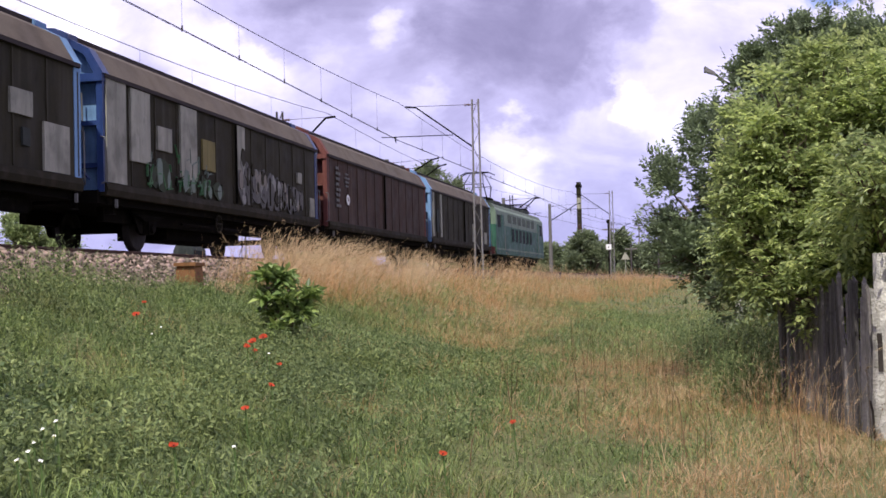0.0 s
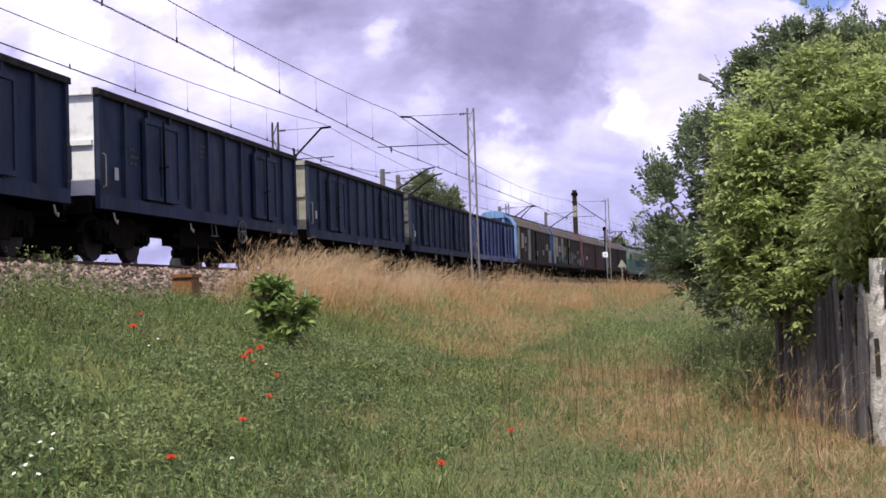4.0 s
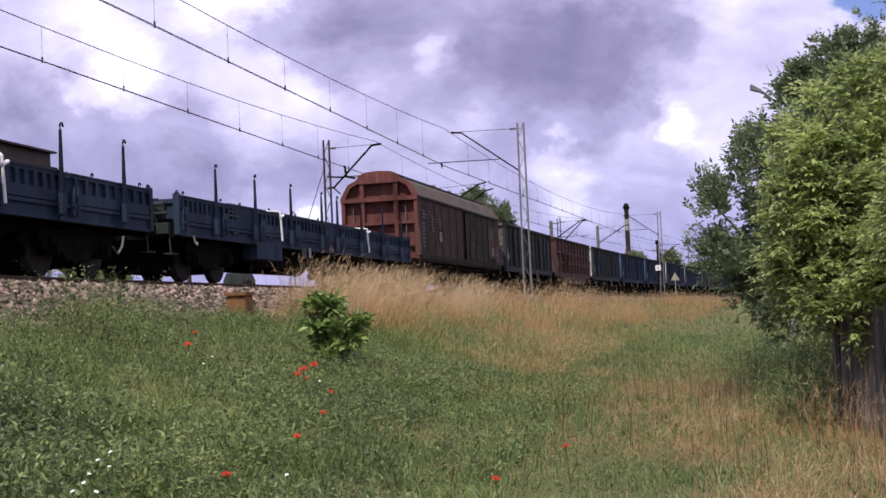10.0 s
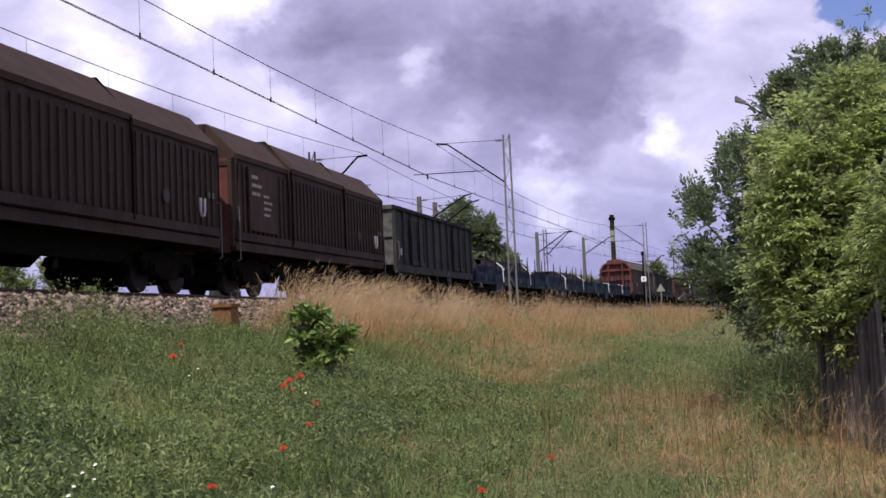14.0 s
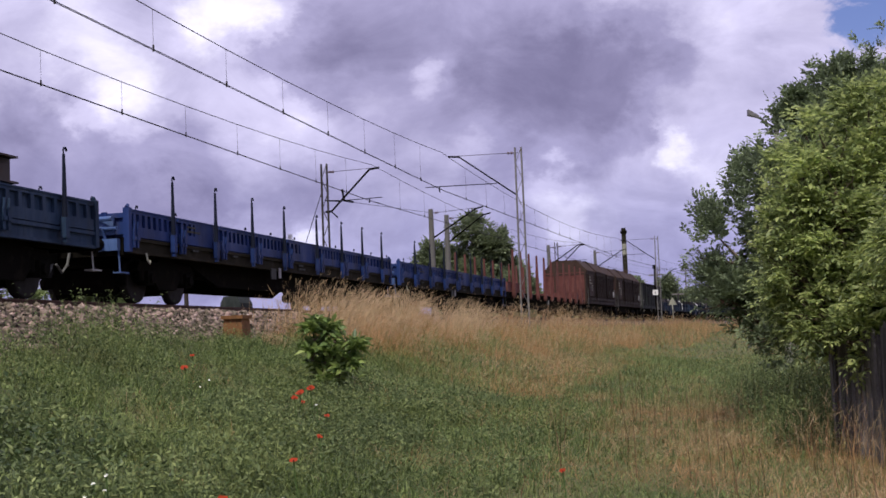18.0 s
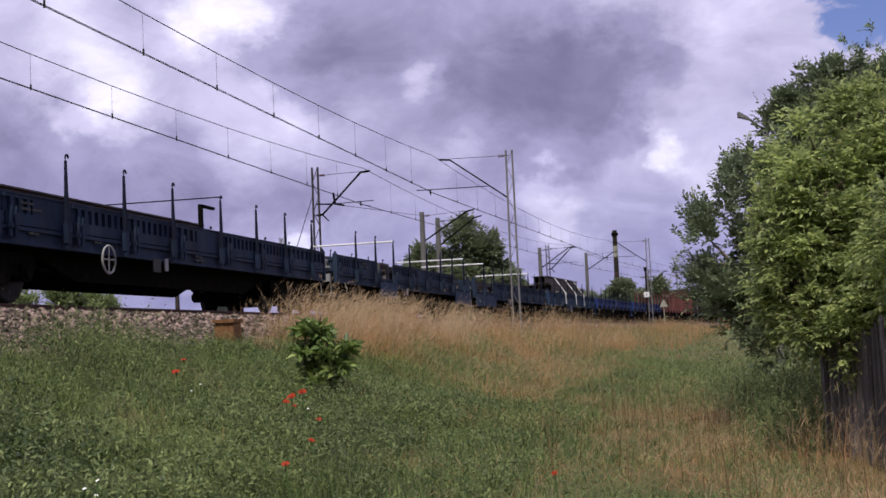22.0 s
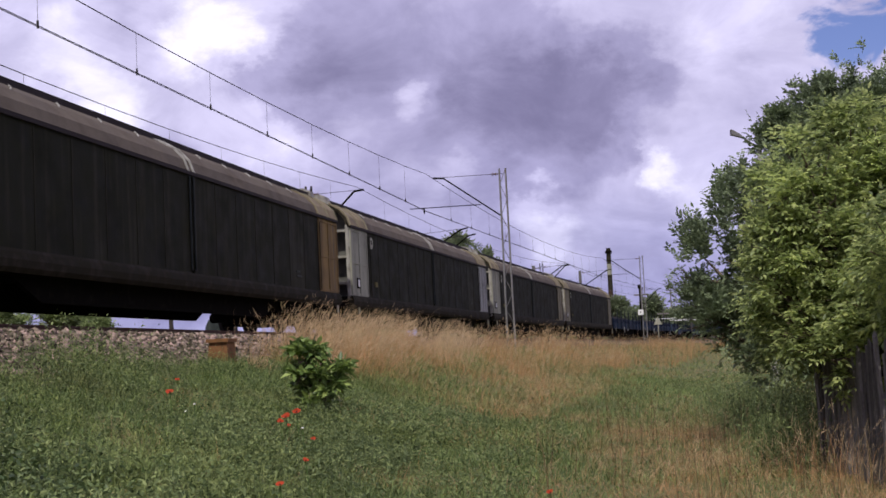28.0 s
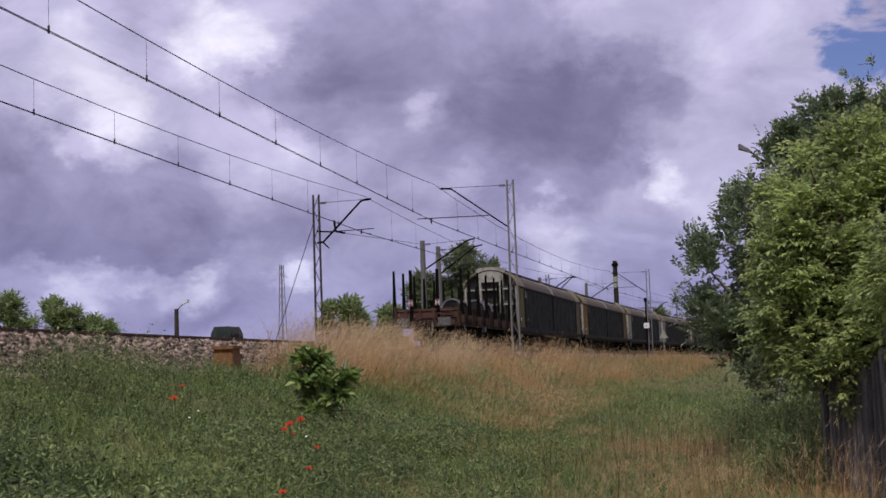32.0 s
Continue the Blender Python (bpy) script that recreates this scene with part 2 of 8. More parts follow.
OLIVE = material("grimy_olive_panel", (0.158, 0.136, 0.054), 0.7, 0, 0.25, 2, dirt=(0.055, 0.045, 0.025), dirt_amount=0.5, streak=True)
GRIMY_WHITE = material("grimy_white_paint", (0.46, 0.455, 0.46), 0.65, 0, 0.15, 2, dirt=(0.2, 0.19, 0.19), dirt_amount=0.35, streak=True)
LILAC_WHITE = material("peeling_lilac_white_paint", (0.60, 0.58, 0.74), 0.6, 0, 0.15, 5, dirt=(0.20, 0.20, 0.36), dirt_amount=0.4)
ROOF_OCHRE = material("ochre_roof_hood", (0.185, 0.148, 0.092), 0.65, 0, 0.2, 1.5, dirt=(0.08, 0.06, 0.04), dirt_amount=0.45)
COIL_ROOF = material("brown_coil_hood_roof", (0.056, 0.036, 0.028), 0.75, 0, 0.3, 1.2, dirt=(0.030, 0.021, 0.017), dirt_amount=0.5)
COIL_SIDE = material("dark_coil_hood_side", (0.036, 0.025, 0.020), 0.7, 0, 0.25, 2, dirt=(0.05, 0.036, 0.028), dirt_amount=0.35, streak=True)
RAIL_GRIME = material("grimy_top_rail", (0.020, 0.018, 0.017), 0.85, 0, 0.35, 3, dirt=(0.05, 0.045, 0.04), dirt_amount=0.4)
VAN_PALE = material("dull_grey_white_patch", (0.27, 0.268, 0.222), 0.7, 0, 0.2, 3, dirt=(0.15, 0.15, 0.12), dirt_amount=0.35, streak=True)
MID_BLUE = material("mid_blue_end_paint", (0.078, 0.135, 0.300), 0.55, 0, 0.25, 3, dirt=(0.16, 0.20, 0.30), dirt_amount=0.35, streak=True)
BOARD_BLUE = material("dusty_blue_board", (0.026, 0.047, 0.086), 0.65, 0, 0.2, 2, dirt=(0.03, 0.04, 0.055), dirt_amount=0.35, streak=True)
DARK_BROWN = material("dark_brown_paint", (0.050, 0.030, 0.022), 0.7, 0, 0.3, 2, dirt=(0.034, 0.028, 0.022), dirt_amount=0.45, streak=True)
ROOF_TAUPE = material("taupe_roof_sheet", (0.102, 0.084, 0.067), 0.75, 0, 0.3, 1.1, dirt=(0.055, 0.042, 0.034), dirt_amount=0.5)
ROOF_DARK = material("dark_roof_sheet", (0.030, 0.024, 0.023), 0.7, 0, 0.15, 1.5)
CREAM = material("weathered_cream_paint", (0.225, 0.205, 0.140), 0.7, 0, 0.2, 2, dirt=(0.10, 0.08, 0.05), dirt_amount=0.45, streak=True)
OCHRE = material("rusty_ochre_paint", (0.225, 0.152, 0.062), 0.7, 0, 0.25, 2, dirt=(0.075, 0.05, 0.028), dirt_amount=0.5, streak=True)
PALE = material("pale_grey_panel", (0.30, 0.298, 0.232), 0.65, 0, 0.15, 2, dirt=(0.14, 0.135, 0.105), dirt_amount=0.4, streak=True)
WHITE = material("white_paint", (0.72, 0.72, 0.70), 0.5, 0, 0.08, 3, dirt=(0.4, 0.38, 0.34), dirt_amount=0.15)
LOCO_GREEN = material("sea_green_paint", (0.034, 0.098, 0.066), 0.5, 0, 0.15, 2, dirt=DUST, dirt_amount=0.25, streak=True)
LOCO_PALE = material("pale_green_paint", (0.135, 0.185, 0.130), 0.5, 0, 0.15, 2, dirt=(0.11, 0.12, 0.085), dirt_amount=0.35, streak=True)
LOCO_ROOF = material("grey_green_roof_paint", (0.085, 0.105, 0.085), 0.7, 0, 0.25, 2, dirt=(0.05, 0.05, 0.045), dirt_amount=0.4)
GLASS_DARK = material("dark_dusty_glass", (0.010, 0.012, 0.013), 0.55, 0, 0.15, 3, bump=0, spec=0.03)
GALV = material("galvanised_steel", (0.19, 0.185, 0.18), 0.65, 0.3, 0.18, 6, dirt=(0.13, 0.10, 0.075), dirt_amount=0.35)
WIRE = material("copper_wire", (0.05, 0.045, 0.045), 0.6, 0.5, 0.1, 6, bump=0)
INSULATOR = material("brown_porcelain", (0.10, 0.05, 0.035), 0.25, 0, 0.1, 6)
CONCRETE = material("weathered_concrete", (0.42, 0.40, 0.36), 0.85, 0, 0.15, 3, dirt=(0.22, 0.20, 0.17), dirt_amount=0.3, bump=0.4)
BED = material("packed_ballast", (0.10, 0.078, 0.06), 0.95, 0, 0.35, 3, fine=30, bump=0.6, bump_size=0.04)
BALLAST = material("ballast_stone", (0.180, 0.142, 0.108), 0.9, 0, 0.45, 9, dirt=(0.36, 0.31, 0.26), dirt_amount=0.22, random_mix=0.9, bump=0.5)
SOIL = material("dry_soil_and_thatch", (0.125, 0.115, 0.055), 0.95, 0, 0.35, 0.6, fine=14, dirt=(0.06, 0.085, 0.03), dirt_amount=0.6, bump=0.5, bump_size=0.05)
WOOD_GREY = material("weathered_grey_wood", (0.150, 0.138, 0.132), 0.9, 0, 0.4, 5, dirt=(0.045, 0.038, 0.032), dirt_amount=0.55, streak=True, bump=0.6, each=0.5)
PEELING = material("peeling_birch_bark", (0.46, 0.44, 0.385), 0.85, 0, 0.22, 4, dirt=(0.075, 0.060, 0.045), dirt_amount=0.55, streak=True, bump=0.7)
BEAM_STEEL = material("mill_scale_steel", (0.075, 0.062, 0.055), 0.6, 0.4, 0.25, 3, dirt=(0.13, 0.07, 0.04), dirt_amount=0.3)
GREY_END = material("chipped_grey_paint", (0.115, 0.113, 0.105), 0.75, 0, 0.3, 3, dirt=(0.04, 0.04, 0.042), dirt_amount=0.5)
END_BEIGE = material("dusty_beige_frame", (0.33, 0.315, 0.275), 0.75, 0, 0.25, 3, dirt=(0.10, 0.09, 0.07), dirt_amount=0.45)
SEAM = material("chalky_grey_seam", (0.30, 0.29, 0.27), 0.8, 0, 0.3, 3, dirt=(0.10, 0.09, 0.075), dirt_amount=0.5)
KHAKI = material("grimy_khaki_panel", (0.165, 0.138, 0.085), 0.75, 0, 0.25, 2, dirt=(0.09, 0.072, 0.045), dirt_amount=0.5, streak=True)
FACE_GREY = material("dusty_grey_frame", (0.33, 0.33, 0.315), 0.7, 0, 0.2, 3, dirt=(0.10, 0.095, 0.08), dirt_amount=0.45, streak=True)
STAKE_NAVY = material("stake_navy_paint", (0.0105, 0.0135, 0.025), 0.65, 0, 0.25, 4)
WOOD_DARK = material("tarred_wood", (0.05, 0.042, 0.036), 0.9, 0, 0.25, 5)
TIMBER = material("pale_timber", (0.48, 0.38, 0.24), 0.8, 0, 0.15, 6)


# ---- building helpers ----
def box(bm, x0, x1, y0, y1, z0, z1):
    v = [bm.verts.new((x, y, z)) for x in (x0, x1) for y in (y0, y1) for z in (z0, z1)]
    for f in ((0, 1, 3, 2), (4, 6, 7, 5), (0, 4, 5, 1), (2, 3, 7, 6), (0, 2, 6, 4), (1, 5, 7, 3)):
        bm.faces.new([v[i] for i in f])


def prism(bm, outline, x0, x1):
    """A solid of the outline (y, z) drawn out along x."""
    a = [bm.verts.new((x0, y, z)) for y, z in outline]
    b = [bm.verts.new((x1, y, z)) for y, z in outline]
    n = len(outline)
    bm.faces.new(a[::-1])
    bm.faces.new(b)
    for i in range(n):
        bm.faces.new((a[i], a[(i + 1) % n], b[(i + 1) % n], b[i]))


def tube(bm, p, q, r, r2=None, n=8):
    p, q = Vector(p), Vector(q)
    turn = (q - p).to_track_quat("Z", "Y").to_matrix()
    rings = []
    for c, rad in ((p, r), (q, r if r2 is None else r2)):
        rings.append([bm.verts.new(c + turn @ Vector((rad * math.cos(6.2832 * i / n), rad * math.sin(6.2832 * i / n), 0))) for i in range(n)])
    for i in range(n):
        bm.faces.new((rings[0][i], rings[0][(i + 1) % n], rings[1][(i + 1) % n], rings[1][i]))
    bm.faces.new(rings[0][::-1])
    bm.faces.new(rings[1])


def mesh_of(bm, mat, name, smooth=False):
    me = bpy.data.meshes.new(name)
    bmesh.ops.recalc_face_normals(bm, faces=bm.faces)
    bm.to_mesh(me)
    bm.free()
    me.materials.append(mat)
    if smooth:
        me.polygons.foreach_set("use_smooth", [True] * len(me.polygons))
    return me


def part(name, bm, mat, parent, label="", smooth=False):
    ob = new(name, mesh_of(bm, mat, name, smooth))
    ob.parent = parent
    return tagged(ob, label) if label else ob


def boxes(name, mat, parent, *dims, label=""):
    bm = bmesh.new()
    for d in dims:
        box(bm, *d)
    return part(name, bm, mat, parent, label)


def again(ob, x=0.0, y=0.0, z=0.0, rz=0.0):
    """The same part once more on its thing, on the same mesh, with its own pieces."""
    m = pose(x, y, z, 0, 0, rz)
    return copy_thing(ob, m)


def thing(name, label, category, group="", kind=""):
    return tagged(new(name), label, category, group, kind)


def pipe(bm, pts, r, n=5):
    """One bent tube through all the points."""
    rings = []
    for i, p in enumerate(pts):
        d = Vector(pts[min(i + 1, len(pts) - 1)]) - Vector(pts[max(i - 1, 0)])
        turn = d.to_track_quat("Z", "Y").to_matrix()
        rings.append([bm.verts.new(Vector(p) + turn @ Vector((r * math.cos(6.2832 * k / n), r * math.sin(6.2832 * k / n), 0))) for k in range(n)])
    for a, b in zip(rings, rings[1:]):
        for k in range(n):
            bm.faces.new((a[k], a[(k + 1) % n], b[(k + 1) % n], b[k]))
    bm.faces.new(rings[0][::-1])
    bm.faces.new(rings[-1])


# ---- ground, embankment and track ----
def make_ground():
    def steps(*spans):
        out = []
        for a, b, n in spans:
            out += [a + (b - a) * i / n for i in range(n)]
        return out + [spans[-1][1]]
    qs = steps((-2600, -200, 10), (-200, -40, 10), (-40, -12, 10), (-12, 3, 14), (3, 14, 32), (14, 40, 16), (40, 200, 12), (200, 900, 8))
    ss = steps((-1500, -100, 10), (-100, 0, 12), (0, 60, 80), (60, 160, 40), (160, 500, 24), (500, 1700, 12))
    verts, faces = [], []
    for s in ss:
        for q in qs:
            p = place(s, q)
            verts.append((p.x, p.y, ground_z(s, q)))
    k = len(qs)
    for i in range(len(ss) - 1):
        for j in range(k - 1):
            faces.append((i * k + j, i * k + j + 1, (i + 1) * k + j + 1, (i + 1) * k + j))
    # a flat skirt that carries the sheet on to the horizon
    n0 = len(verts)
    for x, y in ((-6000, -6000), (6000, -6000), (6000, 6000), (-6000, 6000)):
        verts.append((x, y, -2.9))
    faces.append((n0, n0 + 1, n0 + 2, n0 + 3))
    me = bpy.data.meshes.new("ground")
    me.from_pydata(verts, [], faces)
    me.materials.append(SOIL)
    me.polygons.foreach_set("use_smooth", [True] * len(me.polygons))
    return tagged(new("ground", me), "grassy ground rising to a railway embankment", "ground", kind="structure")


make_ground()


def sweep(name, outline, s0, s1, step, mat, q=0.0, label="", parent=None):
    """An outline (q, z) drawn along the line, closed."""
    n = max(1, round((s1 - s0) / step))
    verts, faces, k = [], [], len(outline)
    for i in range(n + 1):
        s = s0 + (s1 - s0) * i / n
        for oq, oz in outline:
            verts.append(place(s, q + oq, oz))
    for i in range(n):
        for j in range(k):
            faces.append((i * k + j, i * k + (j + 1) % k, (i + 1) * k + (j + 1) % k, (i + 1) * k + j))
    faces += [tuple(range(k))[::-1], tuple(n * k + j for j in range(k))]
    me = bpy.data.meshes.new(name)
    me.from_pydata(verts, [], faces)
    me.materials.append(mat)
    ob = new(name, me)
    if parent:
        ob.parent = parent
    return tagged(ob, label) if label else ob


tagged(sweep("ballast_bed", [(3.75, -0.95), (2.35, -0.24), (-6.35, -0.24), (-7.8, -0.98)], -120, 420, 6, BED), "crushed stone ballast bed under two tracks", "ballast", kind="structure")
RAIL = [(-0.065, -0.16), (0.065, -0.16), (0.02, -0.12), (0.02, -0.045), (0.036, -0.035), (0.036, -0.004), (-0.036, -0.004), (-0.036, -0.035), (-0.02, -0.045), (-0.02, -0.12)]
for tq, tname in ((0.0, "track_near"), (-4.0, "track_far")):
    tr = thing(tname, "railway track of rusty steel rails on concrete sleepers", "railway track", "railway tracks", "structure")
    for rq in (-0.755, 0.755):
        sweep("rail", RAIL, -120, 420, 6, RAIL_STEEL, tq + rq, parent=tr)
    bm = bmesh.new()
    prism(bm, [(-1.3, -0.30), (1.3, -0.30), (1.3, -0.20), (1.0, -0.165), (-1.0, -0.165), (-1.3, -0.20)], -0.13, 0.13)
    me = mesh_of(bm, CONCRETE, "sleeper")
    for i in range(150):
        sl = new("sleeper", me)
        sl.parent = tr
        sl.matrix_basis = along(-10 + 0.6 * i, tq)


# ---- running gear shared by the wagons ----
def wheel_mesh():
    bm = bmesh.new()
    prof = [(0.46, -0.065), (0.46, 0.03), (0.485, 0.045), (0.485, 0.068), (0.40, 0.068), (0.38, 0.02), (0.16, 0.03), (0.15, 0.09), (0.0, 0.09)]
    n = 20
    rings = [[bm.verts.new((r * math.cos(6.2832 * i / n), y, r * math.sin(6.2832 * i / n))) for i in range(n)] for r, y in prof[:-1]]
    back = [bm.verts.new((0.40 * math.cos(6.2832 * i / n), -0.065, 0.40 * math.sin(6.2832 * i / n))) for i in range(n)]
    rings = [back] + rings
    for a, b in zip(rings, rings[1:]):
        for i in range(n):
            bm.faces.new((a[i], a[(i + 1) % n], b[(i + 1) % n], b[i]))
    bm.faces.new(rings[-1])
    bm.faces.new(rings[0][::-1])
    return mesh_of(bm, WHEEL_STEEL, "wheel", True)


WHEEL = wheel_mesh()


def axle(parent, x, box_mat=STEEL):
    """Two wheels and their axle, with axle boxes, on a wagon or on a bogie."""
    for sy in (-1, 1):
        w = new("wheel", WHEEL)
        w.parent = parent
        w.matrix_basis = pose(x, sy * 0.755, 0.46, 0, 0, 0 if sy < 0 else 180)
    bm = bmesh.new()
    tube(bm, (x, -1.02, 0.46), (x, 1.02, 0.46), 0.075, n=10)
    part("axle", bm, STEEL, parent)
    for sy in (-1, 1):
        bm = bmesh.new()
        box(bm, x - 0.13, x + 0.13, sy * 1.02 - 0.12, sy * 1.02 + 0.12, 0.34, 0.62)
        tube(bm, (x, sy * 1.14, 0.47), (x, sy * 1.20, 0.47), 0.10, n=10)
        part("axle_box", bm, box_mat, parent)


def bogie(parent, x, base=1.8):
    bg = new("bogie")
    bg.parent = parent
    bg.location = (x, 0, 0)
    h = base / 2
    for a in (-h, h):
        axle(bg, a)
    for sy in (-1, 1):
        bm = bmesh.new()
        prism_xz = [(-h - 0.45, 0.62), (-h - 0.3, 0.80), (-0.45, 0.80), (-0.35, 0.86), (0.35, 0.86), (0.45, 0.80), (h + 0.3, 0.80), (h + 0.45, 0.58), (h - 0.30, 0.46), (0.42, 0.27), (-0.42, 0.27), (-h + 0.30, 0.46)]
        a = [bm.verts.new((px, sy * 0.93, pz)) for px, pz in prism_xz]
        b = [bm.verts.new((px, sy * 1.06, pz)) for px, pz in prism_xz]
        bm.faces.new(a)
        bm.faces.new(b[::-1])
        for i in range(len(a)):
            bm.faces.new((a[i], b[i], b[(i + 1) % len(a)], a[(i + 1) % len(a)]))
        for ax in (-h, h):
            for dx in (-0.22, 0.22):
                tube(bm, (ax + dx, sy * 1.02, 0.42), (ax + dx, sy * 1.02, 0.66), 0.07, n=8)
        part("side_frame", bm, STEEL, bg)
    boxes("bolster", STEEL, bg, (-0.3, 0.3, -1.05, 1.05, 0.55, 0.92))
    # solid dark block, added to fill the black gap between the wheels
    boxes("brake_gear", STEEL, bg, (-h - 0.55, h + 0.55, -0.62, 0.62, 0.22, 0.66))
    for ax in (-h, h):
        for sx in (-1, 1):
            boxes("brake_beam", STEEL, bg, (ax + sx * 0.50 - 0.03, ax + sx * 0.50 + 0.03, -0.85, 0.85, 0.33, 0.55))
    return bg


def axle_guards(w, x):
    """Plates and leaf springs that hold one axle of a two-axle wagon."""
    for sy in (-1, 1):
        bm = bmesh.new()
        a = [(x - 0.75, 0.84), (x + 0.75, 0.84), (x + 0.35, 0.36), (x + 0.2, 0.36), (x + 0.2, 0.7), (x - 0.2, 0.7), (x - 0.2, 0.36), (x - 0.35, 0.36)]
        va = [bm.verts.new((px, sy * 1.0, pz)) for px, pz in a]
        vb = [bm.verts.new((px, sy * 1.03, pz)) for px, pz in a]
        bm.faces.new(va)
        bm.faces.new(vb[::-1])
        for i in range(len(va)):
            bm.faces.new((va[i], vb[i], vb[(i + 1) % len(va)], va[(i + 1) % len(va)]))
        part("axle_guard", bm, STEEL, w)
        bm = bmesh.new()
        for k in range(5):
            box(bm, x - 0.7 + 0.09 * k, x + 0.7 - 0.09 * k, sy * 1.08 - 0.05, sy * 1.08 + 0.05, 0.72 - 0.028 * k, 0.74 - 0.028 * k)
        part("leaf_spring", bm, STEEL, w)


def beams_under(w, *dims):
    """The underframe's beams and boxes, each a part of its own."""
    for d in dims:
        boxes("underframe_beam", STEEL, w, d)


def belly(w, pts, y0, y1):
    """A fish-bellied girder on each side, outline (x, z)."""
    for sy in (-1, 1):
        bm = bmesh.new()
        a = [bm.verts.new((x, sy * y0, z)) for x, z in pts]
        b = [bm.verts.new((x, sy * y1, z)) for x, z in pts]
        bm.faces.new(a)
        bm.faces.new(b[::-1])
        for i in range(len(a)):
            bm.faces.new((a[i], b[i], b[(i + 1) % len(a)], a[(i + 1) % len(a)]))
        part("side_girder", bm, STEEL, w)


def draw_gear(parent, half, total, mat=STEEL, square=False):
    """Headstocks, buffers and hooks from the body's end (half) to the wagon's end (total)."""
    for sx in (-1, 1):
        for sy in (-1, 1):
            bm = bmesh.new()
            tube(bm, (sx * half, sy * 0.875, 1.04), (sx * (total - 0.18), sy * 0.875, 1.04), 0.12, 0.10, 12)
            tube(bm, (sx * (total - 0.18), sy * 0.875, 1.04), (sx * (total - 0.10), sy * 0.875, 1.04), 0.08, 0.08, 10)
            if square:
                box(bm, min(sx * (total - 0.06), sx * (total - 0.005)), max(sx * (total - 0.06), sx * (total - 0.005)), sy * 0.875 - 0.27, sy * 0.875 + 0.27, 0.88, 1.22)
            else:
                tube(bm, (sx * (total - 0.06), sy * 0.875, 1.04), (sx * (total - 0.005), sy * 0.875, 1.04), 0.22, 0.22, 16)
            part("buffer", bm, mat, parent)
        bm = bmesh.new()
        tube(bm, (sx * half, 0, 1.0), (sx * (total - 0.02), 0, 0.95), 0.05, n=8)
        box(bm, min(sx * (total - 0.35), sx * (total - 0.05)), max(sx * (total - 0.35), sx * (total - 0.05)), -0.07, 0.07, 0.72, 0.98)
        part("coupling", bm, STEEL, parent)


def marks(parent, *spots, mat=None, y=-1.405, name="stencil_mark"):
    """Small plain bars where stencilled writing stands on the camera's side: x, z, width, height."""
    for x, z, w, h in spots:
        boxes(name, mat or PALE, parent, (x, x + w, y - 0.004, y + 0.02, z, z + h))


def stencil_rows(x, z, w, rows, pitch=0.12, h=0.06):
    out = []
    for i in range(rows):
        ww = w * (0.55 + 0.45 * ((i * 37) % 10) / 10)
        out.append((x, z - i * pitch, ww * 0.45, h))
        out.append((x + ww * 0.52, z - i * pitch, ww * 0.42, h))
    return out


def disc(parent, x, z, r, mat, inner=None, y=-1.41, name="round_mark"):
    bm = bmesh.new()
    tube(bm, (x, y, z), (x, y + 0.02, z), r, n=24)
    d = part(name, bm, mat, parent)
    if inner:
        bm = bmesh.new()
        box(bm, x - r * 0.35, x + r * 0.1, y - 0.006, y, z - r * 0.1, z + r * 0.5)
        box(bm, x - r * 0.1, x + r * 0.45, y - 0.006, y, z - r * 0.25, z + r * 0.05)
        part("emblem", bm, inner, d)
    return d


def hand_wheel(parent, x, z, r=0.28, mat=WHITE, y=-1.42):
    """A brake wheel: one round rim, four spokes and a short shaft."""
    bm = bmesh.new()
    n, m, thick = 20, 6, 0.02
    rim = [[bm.verts.new((x + (r + thick * math.cos(6.2832 * k / m)) * math.cos(6.2832 * i / n), y + thick * math.sin(6.2832 * k / m), z + (r + thick * math.cos(6.2832 * k / m)) * math.sin(6.2832 * i / n))) for k in range(m)] for i in range(n)]
    for i in range(n):
        for k in range(m):
            bm.faces.new((rim[i][k], rim[(i + 1) % n][k], rim[(i + 1) % n][(k + 1) % m], rim[i][(k + 1) % m]))
    wheel = part("brake_wheel", bm, mat, parent, smooth=True)
    for a in range(4):
        bm = bmesh.new()
        tube(bm, (x, y, z), (x + r * math.cos(1.5708 * a), y, z + r * math.sin(1.5708 * a)), 0.014, n=5)
        part("spoke", bm, mat, wheel)
    bm = bmesh.new()
    tube(bm, (x, y, z), (x, y + 0.25, z), 0.02, n=6)
    part("shaft", bm, STEEL, wheel)


def foot_step(parent, x, y=-1.36, z=0.95, mat=None):
    """A stirrup step under the sill: two thin bent legs and a flat tread."""
    bm = bmesh.new()
    pipe(bm, [(x - 0.13, y, z), (x - 0.14, y - 0.03, z - 0.30), (x + 0.14, y - 0.03, z - 0.30), (x + 0.13, y, z)], 0.013, 6)
    box(bm, x - 0.15, x + 0.15, y - 0.07, y + 0.03, z - 0.315, z - 0.295)
    part("step", bm, mat or STEEL, parent)


def tie_hook(parent, x, y=-1.44, z=0.90):
    """A small pale lashing hook below the sill."""
    bm = bmesh.new()
    pipe(bm, [(x, y, z), (x, y - 0.03, z - 0.14), (x + 0.05, y - 0.05, z - 0.20), (x + 0.10, y - 0.03, z - 0.14)], 0.020, 6)
    part("lashing_hook", bm, PALE, parent)


